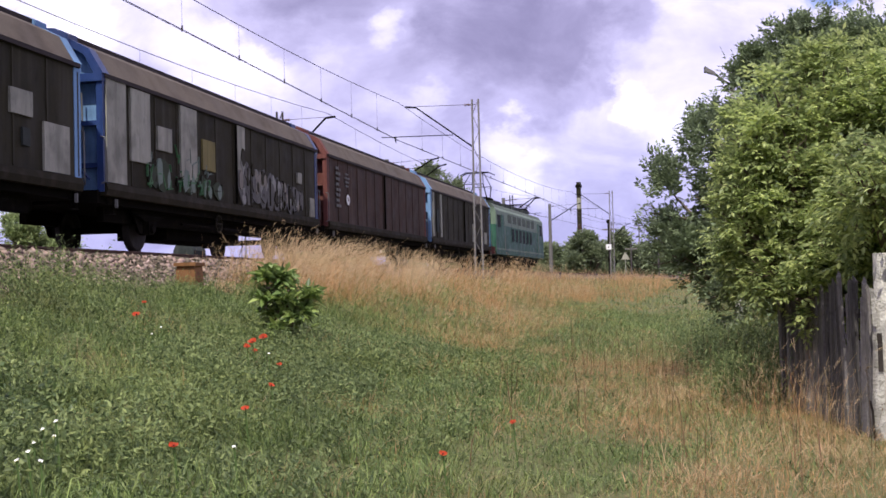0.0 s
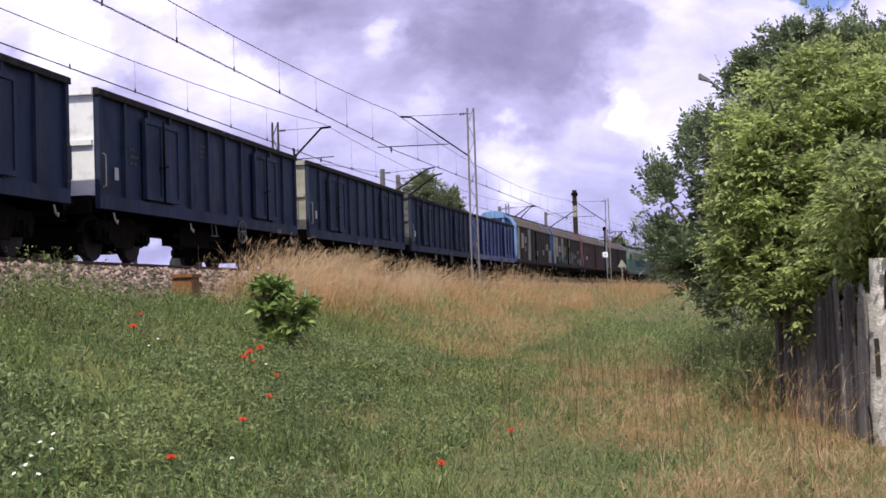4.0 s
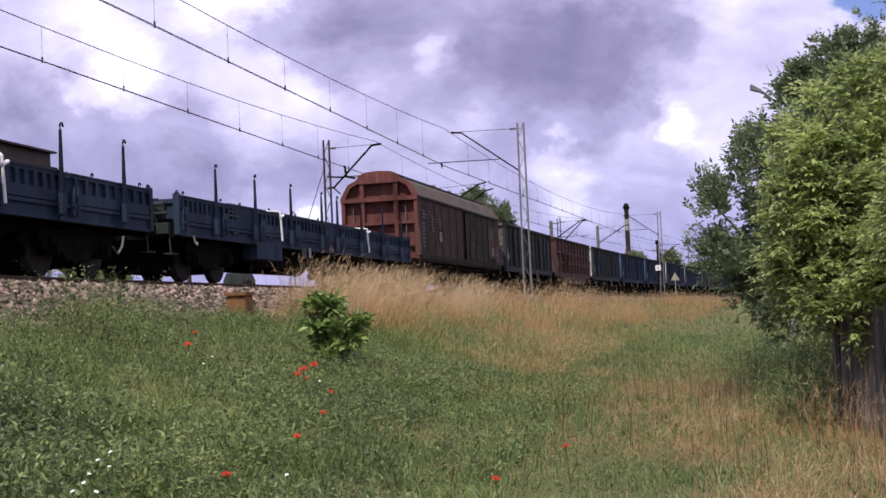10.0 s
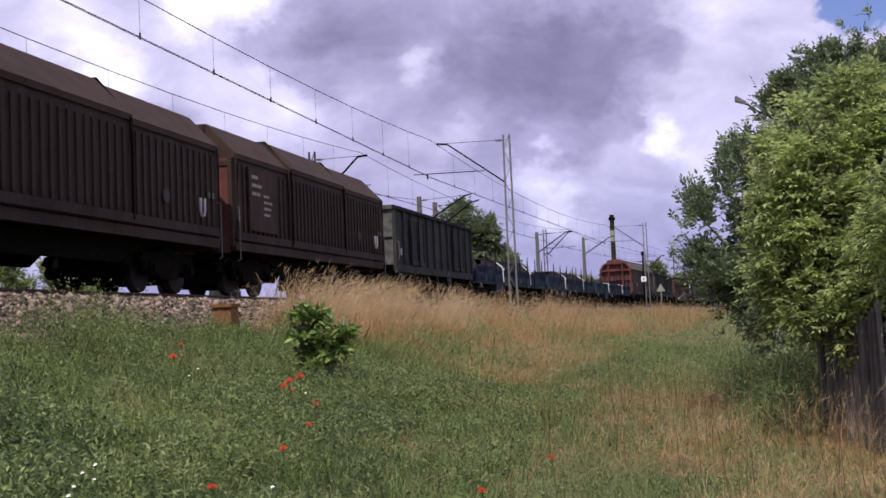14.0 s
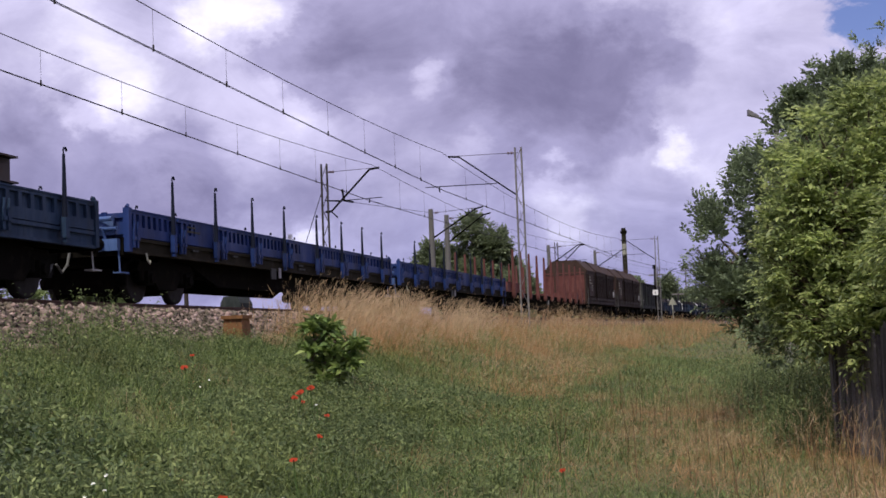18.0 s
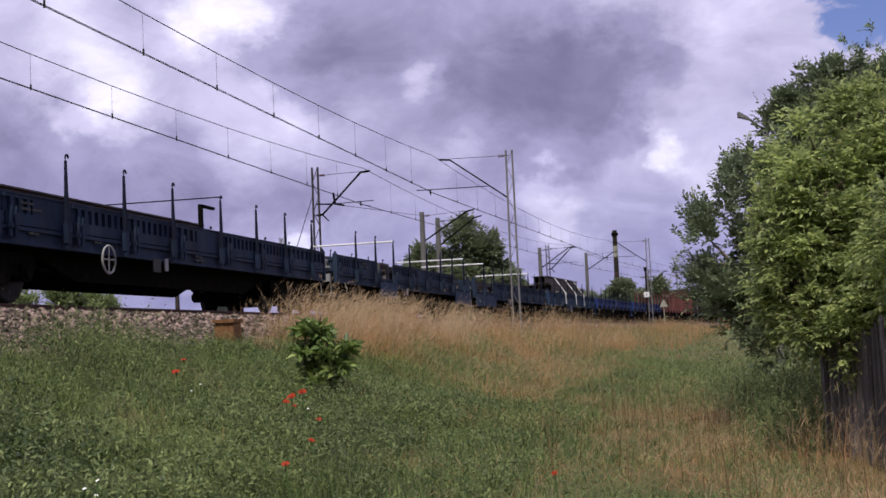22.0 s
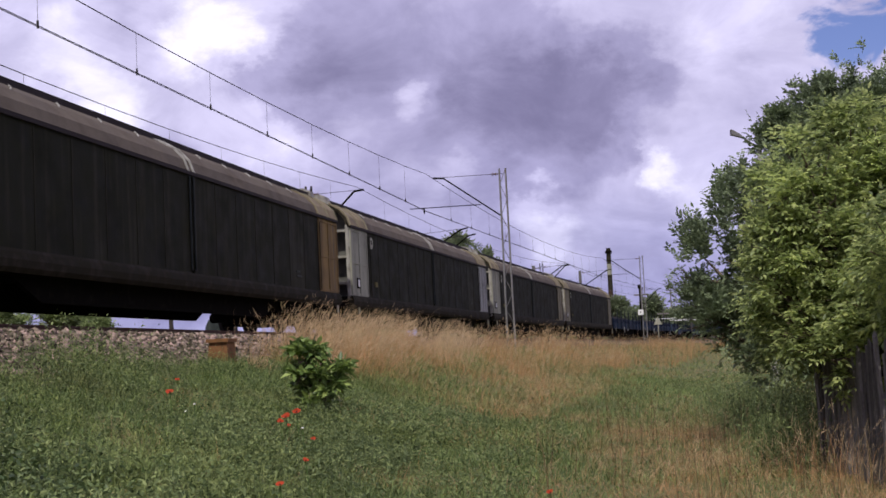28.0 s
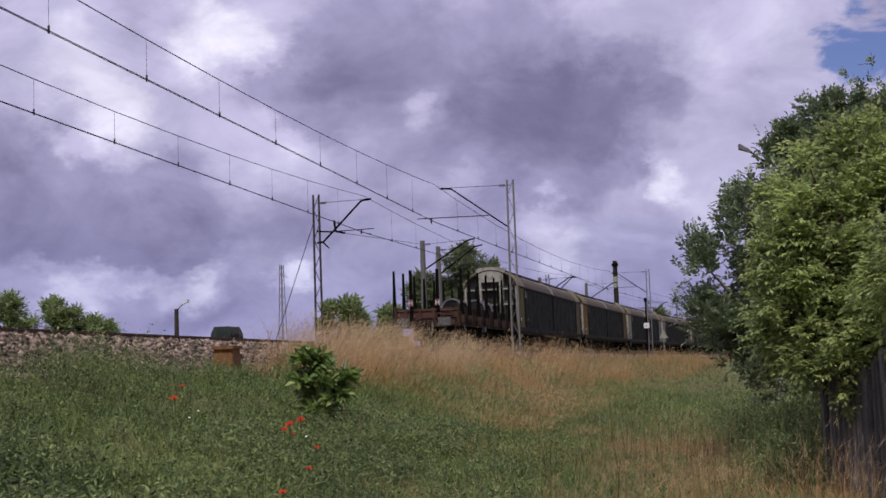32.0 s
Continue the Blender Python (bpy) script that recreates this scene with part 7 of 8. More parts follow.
    for name, sets, mat, lab in (("green_grass", green, GRASS_GREEN, "lush green meadow grass with mixed heights"), ("dry_grass", dry, GRASS_DRY, "tall dry straw-coloured grass on the bank"),
                                 ("rust_brown_grass", rust, GRASS_RUST, "worn rust-brown dead grass beside the fence"), ("seed_stalks", stalks, DOCK, "thin dark brown seed stalks over the dry grass"), ("seed_heads", heads, GRASS_PALE, "bleached seed heads of the dry grass"), ("meadow_herbs", herbs, GRASS_BLUE, "blue-green leafy herbs among the grass"), ("broad_leaved_weeds", weeds, WEED_LEAF, "dark patch of broad-leaved green weeds")):
        v, f = join(*sets)
        tagged(new(name, mesh_from(name, v, f, mat)), lab, "grass", kind="stuff")


grass_field()


def ballast_stones():
    n = 19000
    S = RNG.uniform(9, 46, n)
    Q = RNG.uniform(1.0, 3.95, n)
    zt = np.where(Q < 2.35, -0.235, -0.24 - (Q - 2.35) * 0.507)
    A = HEADING + S / BEND
    C = np.stack([HUB[0] - (BEND - Q) * np.cos(A), HUB[1] + (BEND - Q) * np.sin(A), zt], 1)
    base = np.array([(1, 0, 0), (-1, 0, 0), (0, 1, 0), (0, -1, 0), (0, 0, 1), (0, 0, -1), (0.6, 0.6, 0.6), (-0.6, -0.6, 0.6)], float)
    tri = np.array([(0, 2, 6), (2, 4, 6), (4, 0, 6), (1, 3, 7), (3, 4, 7), (4, 1, 7), (2, 1, 4), (3, 0, 4), (2, 0, 5), (1, 2, 5), (3, 1, 5), (0, 3, 5)])
    R = 0.024 + 0.060 * RNG.uniform(0, 1, n) ** 1.6
    V = base[None] * RNG.uniform(0.5, 1.4, (n, 8, 3)) * R[:, None, None]
    ang = RNG.uniform(0, 6.2832, n)
    c, s = np.cos(ang)[:, None], np.sin(ang)[:, None]
    V = np.stack([V[..., 0] * c - V[..., 1] * s, V[..., 0] * s + V[..., 1] * c, V[..., 2] * 0.8], -1) + C[:, None]
    F = (tri[None] + (np.arange(n) * 8)[:, None, None]).reshape(-1, 3)
    tagged(new("ballast_stones", mesh_from("ballast_stones", V.reshape(-1, 3), F, BALLAST)), "loose reddish and grey crushed stones on the track shoulder", "stones", kind="stuff")


ballast_stones()


def spray_leaves(clumps, per, size, ratio, leaflets=6, twig=0.2, rise=0.3, droop=0.25, boughs=13, stretch=1.0, shoots=0):
    """Twigs with paired leaflets, gathered on boughs that stand out of each clump unevenly."""
    base, way = [], []
    for x, y, z, r in clumps:
        nb = max(8, int(boughs * r * r) + 8)
        d = RNG.normal(size=(nb, 3))
        d /= np.linalg.norm(d, axis=1)[:, None]
        c = np.array([x, y, z]) + d * (r * RNG.uniform(0.45, 0.98, nb))[:, None]
        br = r * RNG.uniform(0.2, 0.42, nb)
        n = int(per * r * r)
        i = RNG.integers(0, nb, n)
        e = RNG.normal(size=(n, 3))
        e /= np.linalg.norm(e, axis=1)[:, None]
        e[:, 2] = np.abs(e[:, 2]) * np.where(RNG.uniform(0, 1, n) < 0.72, 1, -1)
        p = c[i] + e * (br[i] * RNG.uniform(0.35, 1.08, n))[:, None] * np.array([1, 1, stretch])
        base.append(p)
        way.append(e * 0.6 + d[i] * 0.5)
        for _ in range(shoots):
            a = RNG.uniform(0, 6.2832)
            m = int(RNG.integers(10, 22))
            f = np.sort(RNG.uniform(0, 1, m))
            b = np.array([x + 0.7 * r * np.cos(a), y + 0.7 * r * np.sin(a), z + r * RNG.uniform(0.3, 0.8)])
            h = r * RNG.uniform(0.25, 0.62)
            bend = RNG.normal(0, 0.25, 2)
            base.append(b + np.stack([bend[0] * f * h, bend[1] * f * h, f * h], 1) + RNG.normal(0, 0.02, (m, 3)))
            way.append(RNG.normal(0, 0.8, (m, 3)) + np.array([0, 0, 0.5]))
    P, A = np.concatenate(base), np.concatenate(way)
    n = len(P)
    A = A + RNG.normal(0, 0.35, (n, 3)) + np.array([0, 0, rise])
    A /= np.linalg.norm(A, axis=1)[:, None] + 1e-9
    side = np.cross(A, np.array([0, 0, 1.0]) + RNG.normal(0, 0.25, (n, 3)))
    side /= np.linalg.norm(side, axis=1)[:, None] + 1e-9
    nm = np.cross(side, A)
    L = twig * RNG.uniform(0.7, 1.25, n)
    V, F = [], []
    k = 0
    for j in range(leaflets):
        end = j == leaflets - 1
        f = 1.0 if end else 0.3 + 0.65 * (j // 2) / max(1, (leaflets - 1) / 2)
        sg = 0.0 if end else (1 if j % 2 else -1)
        dv = A * (1.0 if end else 0.55) + side * sg * 0.85 + RNG.normal(0, 0.16, (n, 3)) - np.array([0, 0, droop * f])
        dv /= np.linalg.norm(dv, axis=1)[:, None]
        nn = nm + RNG.normal(0, 0.22, (n, 3))
        wd = np.cross(nn, dv)
        wd /= np.linalg.norm(wd, axis=1)[:, None] + 1e-9
        up = np.cross(dv, wd)
        sz = (size * RNG.uniform(0.65, 1.2, n))[:, None]
        b = P + A * (L * f)[:, None] - np.array([0, 0, droop * 0.3]) * (L * f * f)[:, None]
        m = b + dv * sz * 0.45
        V.append(np.stack([b, m + wd * sz * ratio * 0.5 + up * sz * 0.07, b + dv * sz - up * sz * 0.12, m - wd * sz * ratio * 0.5 + up * sz * 0.07], 1).reshape(-1, 3))
        o = (np.arange(n) * 4)[:, None] + k
        F += [o + [0, 1, 2], o + [0, 2, 3]]
        k += 4 * n
    return np.concatenate(V), np.concatenate(F)


def limbs(tree, foot, clumps, r0=0.09, mat=BARK):
    """A short tapered stem that forks into a limb to each clump, with twigs."""
    foot = Vector(foot)
    fork = foot + Vector((0, 0, 0.55))
    bm = bmesh.new()
    tube(bm, foot - Vector((0, 0, 0.1)), fork, r0 * 1.3, r0, 8)
    part("trunk", bm, mat, tree)
    rnd = random.Random(3)
    for x, y, z, r in clumps:
        c = Vector((x, y, z))
        mid = fork.lerp(c, 0.5) + Vector((rnd.uniform(-0.1, 0.1), rnd.uniform(-0.1, 0.1), 0.15))
        bm = bmesh.new()
        tube(bm, fork, mid, r0 * 0.7, r0 * 0.5, 7)
        tube(bm, mid, c, r0 * 0.5, r0 * 0.25, 7)
        for k in range(9):
            e = Vector((rnd.gauss(0, 1), rnd.gauss(0, 1), rnd.gauss(0.2, 1))).normalized() * r * 0.85
            tube(bm, mid.lerp(c, 0.4 + 0.6 * rnd.random()), c + e, r0 * 0.22, r0 * 0.06, 5)
        part("limb", bm, mat, tree)


def bush(name, label, category, foot, clumps, leaf, r0=0.09, group="", **spray):
    t = thing(name, label, category, group)
    limbs(t, foot, clumps, r0)
    v, f = spray_leaves(clumps, **spray)
    c = new("crown", mesh_from("crown", v, f, leaf))
    c.parent = t
    return t


# tall hedge trees over the fence, beside the path
DARK_CLUMPS = [(4.1, 19.0, 0.1, 0.72), (3.85, 18.9, -0.45, 0.48), (4.72, 19.1, 0.75, 0.85), (5.42, 19.3, 1.5, 0.8), (6.0, 19.5, 2.1, 0.75), (6.5, 19.8, 2.2, 0.8), (6.2, 19.5, 0.9, 1.4), (7.8, 19.8, 1.8, 1.5), (4.75, 18.6, -0.1, 0.95), (5.6, 18.4, 0.4, 0.9), (8.6, 20.0, 2.1, 1.1), (7.3, 19.9, 2.4, 0.7),
               (6.4, 19, -0.5, 1.2), (5.5, 19.8, -0.55, 0.9), (4.95, 17.9, -0.45, 0.72), (5.35, 17.3, -0.75, 0.6), (4.35, 18.7, -0.62, 0.5), (4.08, 18.6, -0.72, 0.44), (4.4, 18.2, -0.98, 0.42), (4.8, 17.8, -0.95, 0.48), (5.75, 19.4, 1.75, 0.7), (5.15, 19.2, 1.1, 0.75), (5.15, 17.0, -1.25, 0.42), (4.95, 16.0, -1.3, 0.36), (5.7, 18.2, -1.5, 0.6), (6.3, 19.0, -1.6, 0.8), (5.5, 17.2, -1.85, 0.5),
               (5.12, 19.3, 2.38, 0.14), (5.2, 19.3, 2.1, 0.22), (5.4, 19.3, 2.3, 0.20), (5.55, 19.3, 1.9, 0.35), (5.88, 19.3, 2.8, 0.14), (5.95, 19.4, 2.5, 0.25), (6.2, 19.4, 2.55, 0.22), (6.55, 19.5, 2.6, 0.25)]
bush("hedge_tree", "tall dark green hedge tree behind a plank fence", "tree", (5.9, 19.4, -2.4), DARK_CLUMPS, DARK_LEAF, 0.12, per=950, size=0.085, ratio=0.5, leaflets=7, twig=0.17, rise=0.5, droop=0.1, boughs=15, stretch=1.35, shoots=7)
ELDER_CLUMPS = [(4.0, 14.0, 0.1, 0.55), (3.85, 14.2, -0.42, 0.48), (4.4, 14.0, 0.75, 0.62), (4.85, 14.0, 1.15, 0.66), (4.9, 14.2, 0.2, 0.85), (4.5, 13.7, -0.55, 0.62), (5.6, 14.2, 0.95, 0.8), (5.5, 13.8, -0.1, 0.95), (6.6, 14.2, 0.45, 1.1), (5.25, 14.0, 1.2, 0.45), (5.5, 13.2, -0.75, 0.62), (4.42, 13.0, -0.70, 0.48), (4.75, 15.4, -0.4, 0.7), (5.0, 12.5, -0.6, 0.5), (4.75, 13.4, -1.02, 0.40), (4.25, 13.9, -0.92, 0.36), (5.9, 13.6, 0.75, 0.7), (4.0, 13.6, 0.45, 0.4), (4.2, 13.6, -0.1, 0.5), (4.55, 12.9, -0.35, 0.5), (5.1, 13.3, 0.5, 0.6), (3.62, 14.1, -0.15, 0.34), (3.8, 14.1, 0.35, 0.38), (3.72, 14.2, -0.72, 0.36), (4.3, 13.2, -1.08, 0.34), (4.62, 12.6, -1.1, 0.36), (5.05, 12.2, -1.0, 0.4), (4.05, 14.6, -1.0, 0.36),
                # from (4.62, 11.75) on: clumps partly out of view, added to shade the fence
                (3.52, 13.7, 0.12, 0.30), (3.50, 13.7, -0.33, 0.30), (3.60, 13.6, -0.66, 0.30), (3.68, 13.7, 0.62, 0.32), (3.95, 13.8, 1.02, 0.34), (3.72, 13.5, -0.88, 0.28), (3.95, 13.3, -1.12, 0.26), (4.2, 13.2, -1.28, 0.24), (4.5, 13.9, 1.2, 0.30), (4.62, 11.75, -0.12, 0.42), (4.52, 12.35, 0.02, 0.44), (4.95, 11.3, -0.15, 0.5), (4.6, 12.7, -0.3, 0.36), (4.1, 11.55, -0.08, 0.36), (4.36, 11.2, -0.1, 0.4), (4.2, 12.05, -0.22, 0.34)]
bush("elder_bush", "light green elder bush hanging over the fence", "bush", (5.2, 14.1, -2.4), ELDER_CLUMPS, ELDER_LEAF, 0.08, per=1200, size=0.080, ratio=0.45, leaflets=7, twig=0.19, rise=0.25, droop=0.4, boughs=16, shoots=1)


# low shrub on the green slope
sp = place(20.9, 6.15)
sz = ground_z(20.9, 6.15)
SHRUB = [(-0.30, 0.74, 0.16), (-0.10, 0.78, 0.19), (0.12, 0.66, 0.21), (0.32, 0.50, 0.20), (-0.34, 0.52, 0.14), (0.0, 0.44, 0.26), (0.42, 0.36, 0.12), (-0.18, 0.30, 0.20), (0.16, 0.22, 0.22), (-0.02, 0.12, 0.18)]
bush("slope_shrub", "small bright green shrub on the grassy slope", "shrub", (sp.x, sp.y, sz), [(sp.x - 0.02 + 0.8 * dx, sp.y + 0.1 * dx, sz + dz * 1.25 - 0.10, r * 0.98) for dx, dz, r in SHRUB], SHRUB_LEAF, 0.03, per=135, size=0.175, ratio=0.42, leaflets=4, twig=0.12, rise=0.7, droop=0.6, boughs=10, shoots=2)


# ---- fence ----
def plank_fence():
    f = thing("plank_fence", "weathered grey wooden plank fence under the bushes", "fence")
    line = [Vector((4.12, 11.55, 0)), Vector((4.14, 14.6, 0)), Vector((8.0, 17.9, 0))]
    rnd = random.Random(9)
    bms = []
    for k in range(4):
        bm = bmesh.new()
        box(bm, -0.042, 0.042, -0.012, 0.012, -0.1, 1.0)
        for v in bm.verts:
            if v.co.z > 0.5:
                v.co.z += rnd.uniform(-0.03, 0.05)
            v.co.x *= rnd.uniform(0.75, 1.08)
        bms.append(mesh_of(bm, WOOD_GREY, "plank"))
    for a, b in zip(line, line[1:]):
        L = (b - a).length
        n = int(L / 0.092)
        ang = math.degrees(math.atan2(b.y - a.y, b.x - a.x))
        for i in range(n):
            p = a.lerp(b, (i + 0.5) / n)
            o = new("plank", bms[rnd.randrange(4)])
            o.parent = f
            hgt = 1.44 + rnd.uniform(-0.10, 0.08)
            o.matrix_basis = pose(p.x + rnd.uniform(-0.008, 0.008), p.y, -2.42, rnd.uniform(-1.5, 1.5), rnd.uniform(-1.8, 1.8), ang) @ Matrix.Diagonal((1, 1, hgt, 1))
        for z in (-2.0, -1.25):
            bm = bmesh.new()
            tube(bm, (a.x + 0.05, a.y, z), (b.x + 0.05, b.y, z), 0.045, n=4)
            part("rail", bm, WOOD_GREY, f)
        for i in range(int(L / 2.4) + 1):
            p = a.lerp(b, i * 2.4 / L)
            bm = bmesh.new()
            box(bm, p.x + 0.08, p.x + 0.2, p.y - 0.06, p.y + 0.06, -2.5, -1.05)
            part("post", bm, WOOD_GREY, f)
    return f


plank_fence()
gp = thing("gate_post", "thick pale weathered post with peeling bark at the fence end", "post")
bm = bmesh.new()
rp = random.Random(4)
for i in range(22):
    z = -2.5 + 1.80 * i / 21
    lean = 0.045 * i / 21
    ring = [bm.verts.new((4.135 + lean + (0.108 - 0.012 * i / 21) * math.cos(6.2832 * k / 14) * rp.uniform(0.88, 1.08), 11.40 + 0.105 * math.sin(6.2832 * k / 14) * rp.uniform(0.88, 1.08), z)) for k in range(14)]
    if i:
        for k in range(14):
            bm.faces.new((prev_ring[k], prev_ring[(k + 1) % 14], ring[(k + 1) % 14], ring[k]))
    else:
        bm.faces.new(ring[::-1])
    prev_ring = ring
bm.faces.new(prev_ring)
part("post_body", bm, PEELING, gp)
for k in range(7):
    # curled strips of bark
    a, z0 = 3.3 + 0.42 * k, -2.35 + 0.2 * ((k * 5) % 7)
    bm = bmesh.new()
    cx, cy = 4.15 + 0.112 * math.cos(a), 11.40 + 0.112 * math.sin(a)
    rows = [[bm.verts.new((cx + lift * math.cos(a) + sd * 0.022 * math.sin(a), cy + lift * math.sin(a) - sd * 0.022 * math.cos(a), z0 + h)) for sd in (-1, 1)] for h, lift in ((0, 0.0), (0.12, 0.006), (0.25, 0.012), (0.34, 0.035))]
    for u, v in zip(rows, rows[1:]):
        bm.faces.new((u[0], u[1], v[1], v[0]))
    part("bark_strip", bm, PEELING if k % 2 else WOOD_DARK, gp)


# ---- flowers ----
POPPY = material("poppy_petal", (0.52, 0.070, 0.030), 0.6, 0, 0.3, 18, 60, bump=0, translucent=0.45)
POPPY_DARK = material("poppy_heart", (0.02, 0.012, 0.02), 0.7, 0, 0.1, 8)
DAISY = material("white_petal", (0.85, 0.85, 0.82), 0.6, 0, 0.05, 8, bump=0)
YOLK = material("yellow_heart", (0.75, 0.50, 0.05), 0.7, 0, 0.1, 8)
STEM = material("green_stem", (0.08, 0.13, 0.04), 0.6, 0, 0.15, 8)


def flower(name, label, x, y, z, r, petal, heart, n, group, tilt=0.5):
    g = thing(name, label, "flower", group)
    s, q = line_coords(x, y)
    bm = bmesh.new()
    tube(bm, (x + 0.03, y, ground_z(s, q) - 0.02), (x, y, z), 0.006, n=5)
    part("stem", bm, STEM, g)
    rnd = random.Random(int(abs(x * 977 + y * 331)))
    ax = Vector((rnd.uniform(-0.4, 0.4), -tilt, 1)).normalized()
    turn = ax.to_track_quat("Z", "Y").to_matrix()
    for k in range(n):
        bm = bmesh.new()
        a0, wd = 6.2832 * k / n, 6.2832 / n * 0.58
        rows = []
        for rr, lift, ww in ((0.12, 0.0, 0.4), (0.65, 0.22, 1.0), (1.0, 0.42, 0.8)):
            rows.append([bm.verts.new(Vector((x, y, z)) + turn @ Vector((r * rr * math.cos(a0 + d * wd * ww), r * rr * math.sin(a0 + d * wd * ww), r * lift * (0.5 + 1.1 * rnd.random())))) for d in (-1, 0, 1)])
        for u, v in zip(rows, rows[1:]):
            for i in range(2):
                bm.faces.new((u[i], u[i + 1], v[i + 1], v[i]))
        part("petal", bm, petal, g)
    bm = bmesh.new()
    tube(bm, Vector((x, y, z)), Vector((x, y, z)) + turn @ Vector((0, 0, r * 0.25)), r * 0.2, r * 0.16, 7)
    part("heart", bm, heart, g)


POPPIES = ((-1.92, 15.07, -1.48, 0.060), (-1.80, 15.1, -1.43, 0.055), (-1.98, 15.02, -1.53, 0.046), (-3.3, 15.25, -1.13, 0.052), (-1.35, 10.07, -1.8, 0.036), (0.76, 10.42, -2.0, 0.030),
           (0.15, 8.43, -1.98, 0.032), (-1.5, 7.91, -1.82, 0.034), (-1.34, 11.79, -1.75, 0.034), (-2.0, 15.9, -1.62, 0.036), (-1.6, 14.9, -1.74, 0.036), (-3.62, 17.2, -1.0, 0.036))
for x, y, z, r in POPPIES:
    flower("poppy", "red wild poppy on a thin stem in the grass", x, y, z - 0.02, r * 0.95, POPPY, POPPY_DARK, 4, "poppies in the meadow")
DAISIES = ((-2.27, 7.84, -1.71), (-2.22, 7.9, -1.76), (-2.3, 7.75, -1.78), (-2.18, 7.8, -1.66), (-2.15, 7.14, -1.76), (-2.1, 7.2, -1.82), (-2.2, 7.1, -1.8), (-2.91, 14.71, -1.29), (-2.99, 14.6, -1.36), (-1.14, 7.96, -1.86), (-1.6, 13.9, -1.58))
for x, y, z in DAISIES:
    flower("ox_eye_daisy", "small white daisy with a yellow heart", x, y, z, 0.013, DAISY, YOLK, 9, "daisies in the meadow")


# ---- things by the line ----
def line_box():
    b = thing("track_box", "rusty brown iron box on the ballast shoulder", "trackside box")
    b.matrix_basis = along(23.6, 3.62, -0.82)
    rusty_iron = material("rusty_iron", (0.22, 0.11, 0.05), 0.8, 0.2, 0.25, 6, dirt=(0.10, 0.06, 0.03), dirt_amount=0.4)
    bm = bmesh.new()
    box(bm, -0.22, 0.22, -0.19, 0.19, 0, 0.38)
    for v in bm.verts:
        if v.co.z > 0.2:
            v.co.x *= 0.86
            v.co.y *= 0.86
    part("box_body", bm, rusty_iron, b)
    boxes("box_lid", rusty_iron, b, (-0.235, 0.235, -0.20, 0.20, 0.38, 0.44))


line_box()
cab = thing("relay_cabinet", "dark grey relay cabinet beyond the tracks", "trackside cabinet")
cab.matrix_basis = along(53.0, -8.2, -0.9)
bm = bmesh.new()
prism(bm, [(-0.45, 0), (0.45, 0), (0.45, 1.75), (0.3, 2.05), (-0.3, 2.05), (-0.45, 1.75)], -0.65, 0.65)
part("cabinet_body", bm, GREYGREEN, cab)
boxes("cabinet_door", STEEL, cab, (-0.6, -0.02, -0.47, -0.44, 0.15, 1.3), (0.02, 0.6, -0.47, -0.44, 0.15, 1.3))

sg = thing("track_sign", "square white track sign on a mast", "sign")
sg.matrix_basis = along(112.0, 3.35, 0)
boxes("plate", WHITE, sg, (-0.03, -0.0, -0.22, 0.22, 1.92, 2.36))
boxes("mark", STEEL, sg, (-0.045, -0.031, -0.03, 0.03, 2.05, 2.2))
boxes("bracket", GALV, sg, (0.0, 0.03, -0.3, 0.3, 2.1, 2.16))
tri = thing("triangle_sign", "grey triangular sign on a post beside the line", "sign")
tri.matrix_basis = along(124.8, 3.2, 0)
bm = bmesh.new()
a = [bm.verts.new((-0.02, y, z)) for y, z in ((-0.42, 1.25), (0.42, 1.25), (0, 2.0))]
b = [bm.verts.new((0.02, y, z)) for y, z in ((-0.42, 1.25), (0.42, 1.25), (0, 2.0))]
bm.faces.new(a)
bm.faces.new(b[::-1])
for i in range(3):
    bm.faces.new((a[i], b[i], b[(i + 1) % 3], a[(i + 1) % 3]))
part("plate", bm, PALE, tri)
bm = bmesh.new()
tube(bm, (0.03, 0, -0.9), (0.03, 0, 1.3), 0.04, n=8)
part("post", bm, PALE, tri)
sl = thing("signal_post", "thin dark post with a small lamp hood", "signal")
sl.matrix_basis = along(115.5, 2.9, 0)
bm = bmesh.new()
tube(bm, (0, 0, -0.9), (0, 0, 4.4), 0.06, n=8)
part("post", bm, STEEL, sl)
boxes("lamp_hood", STEEL, sl, (-0.18, 0.1, -0.12, 0.12, 4.3, 4.62))


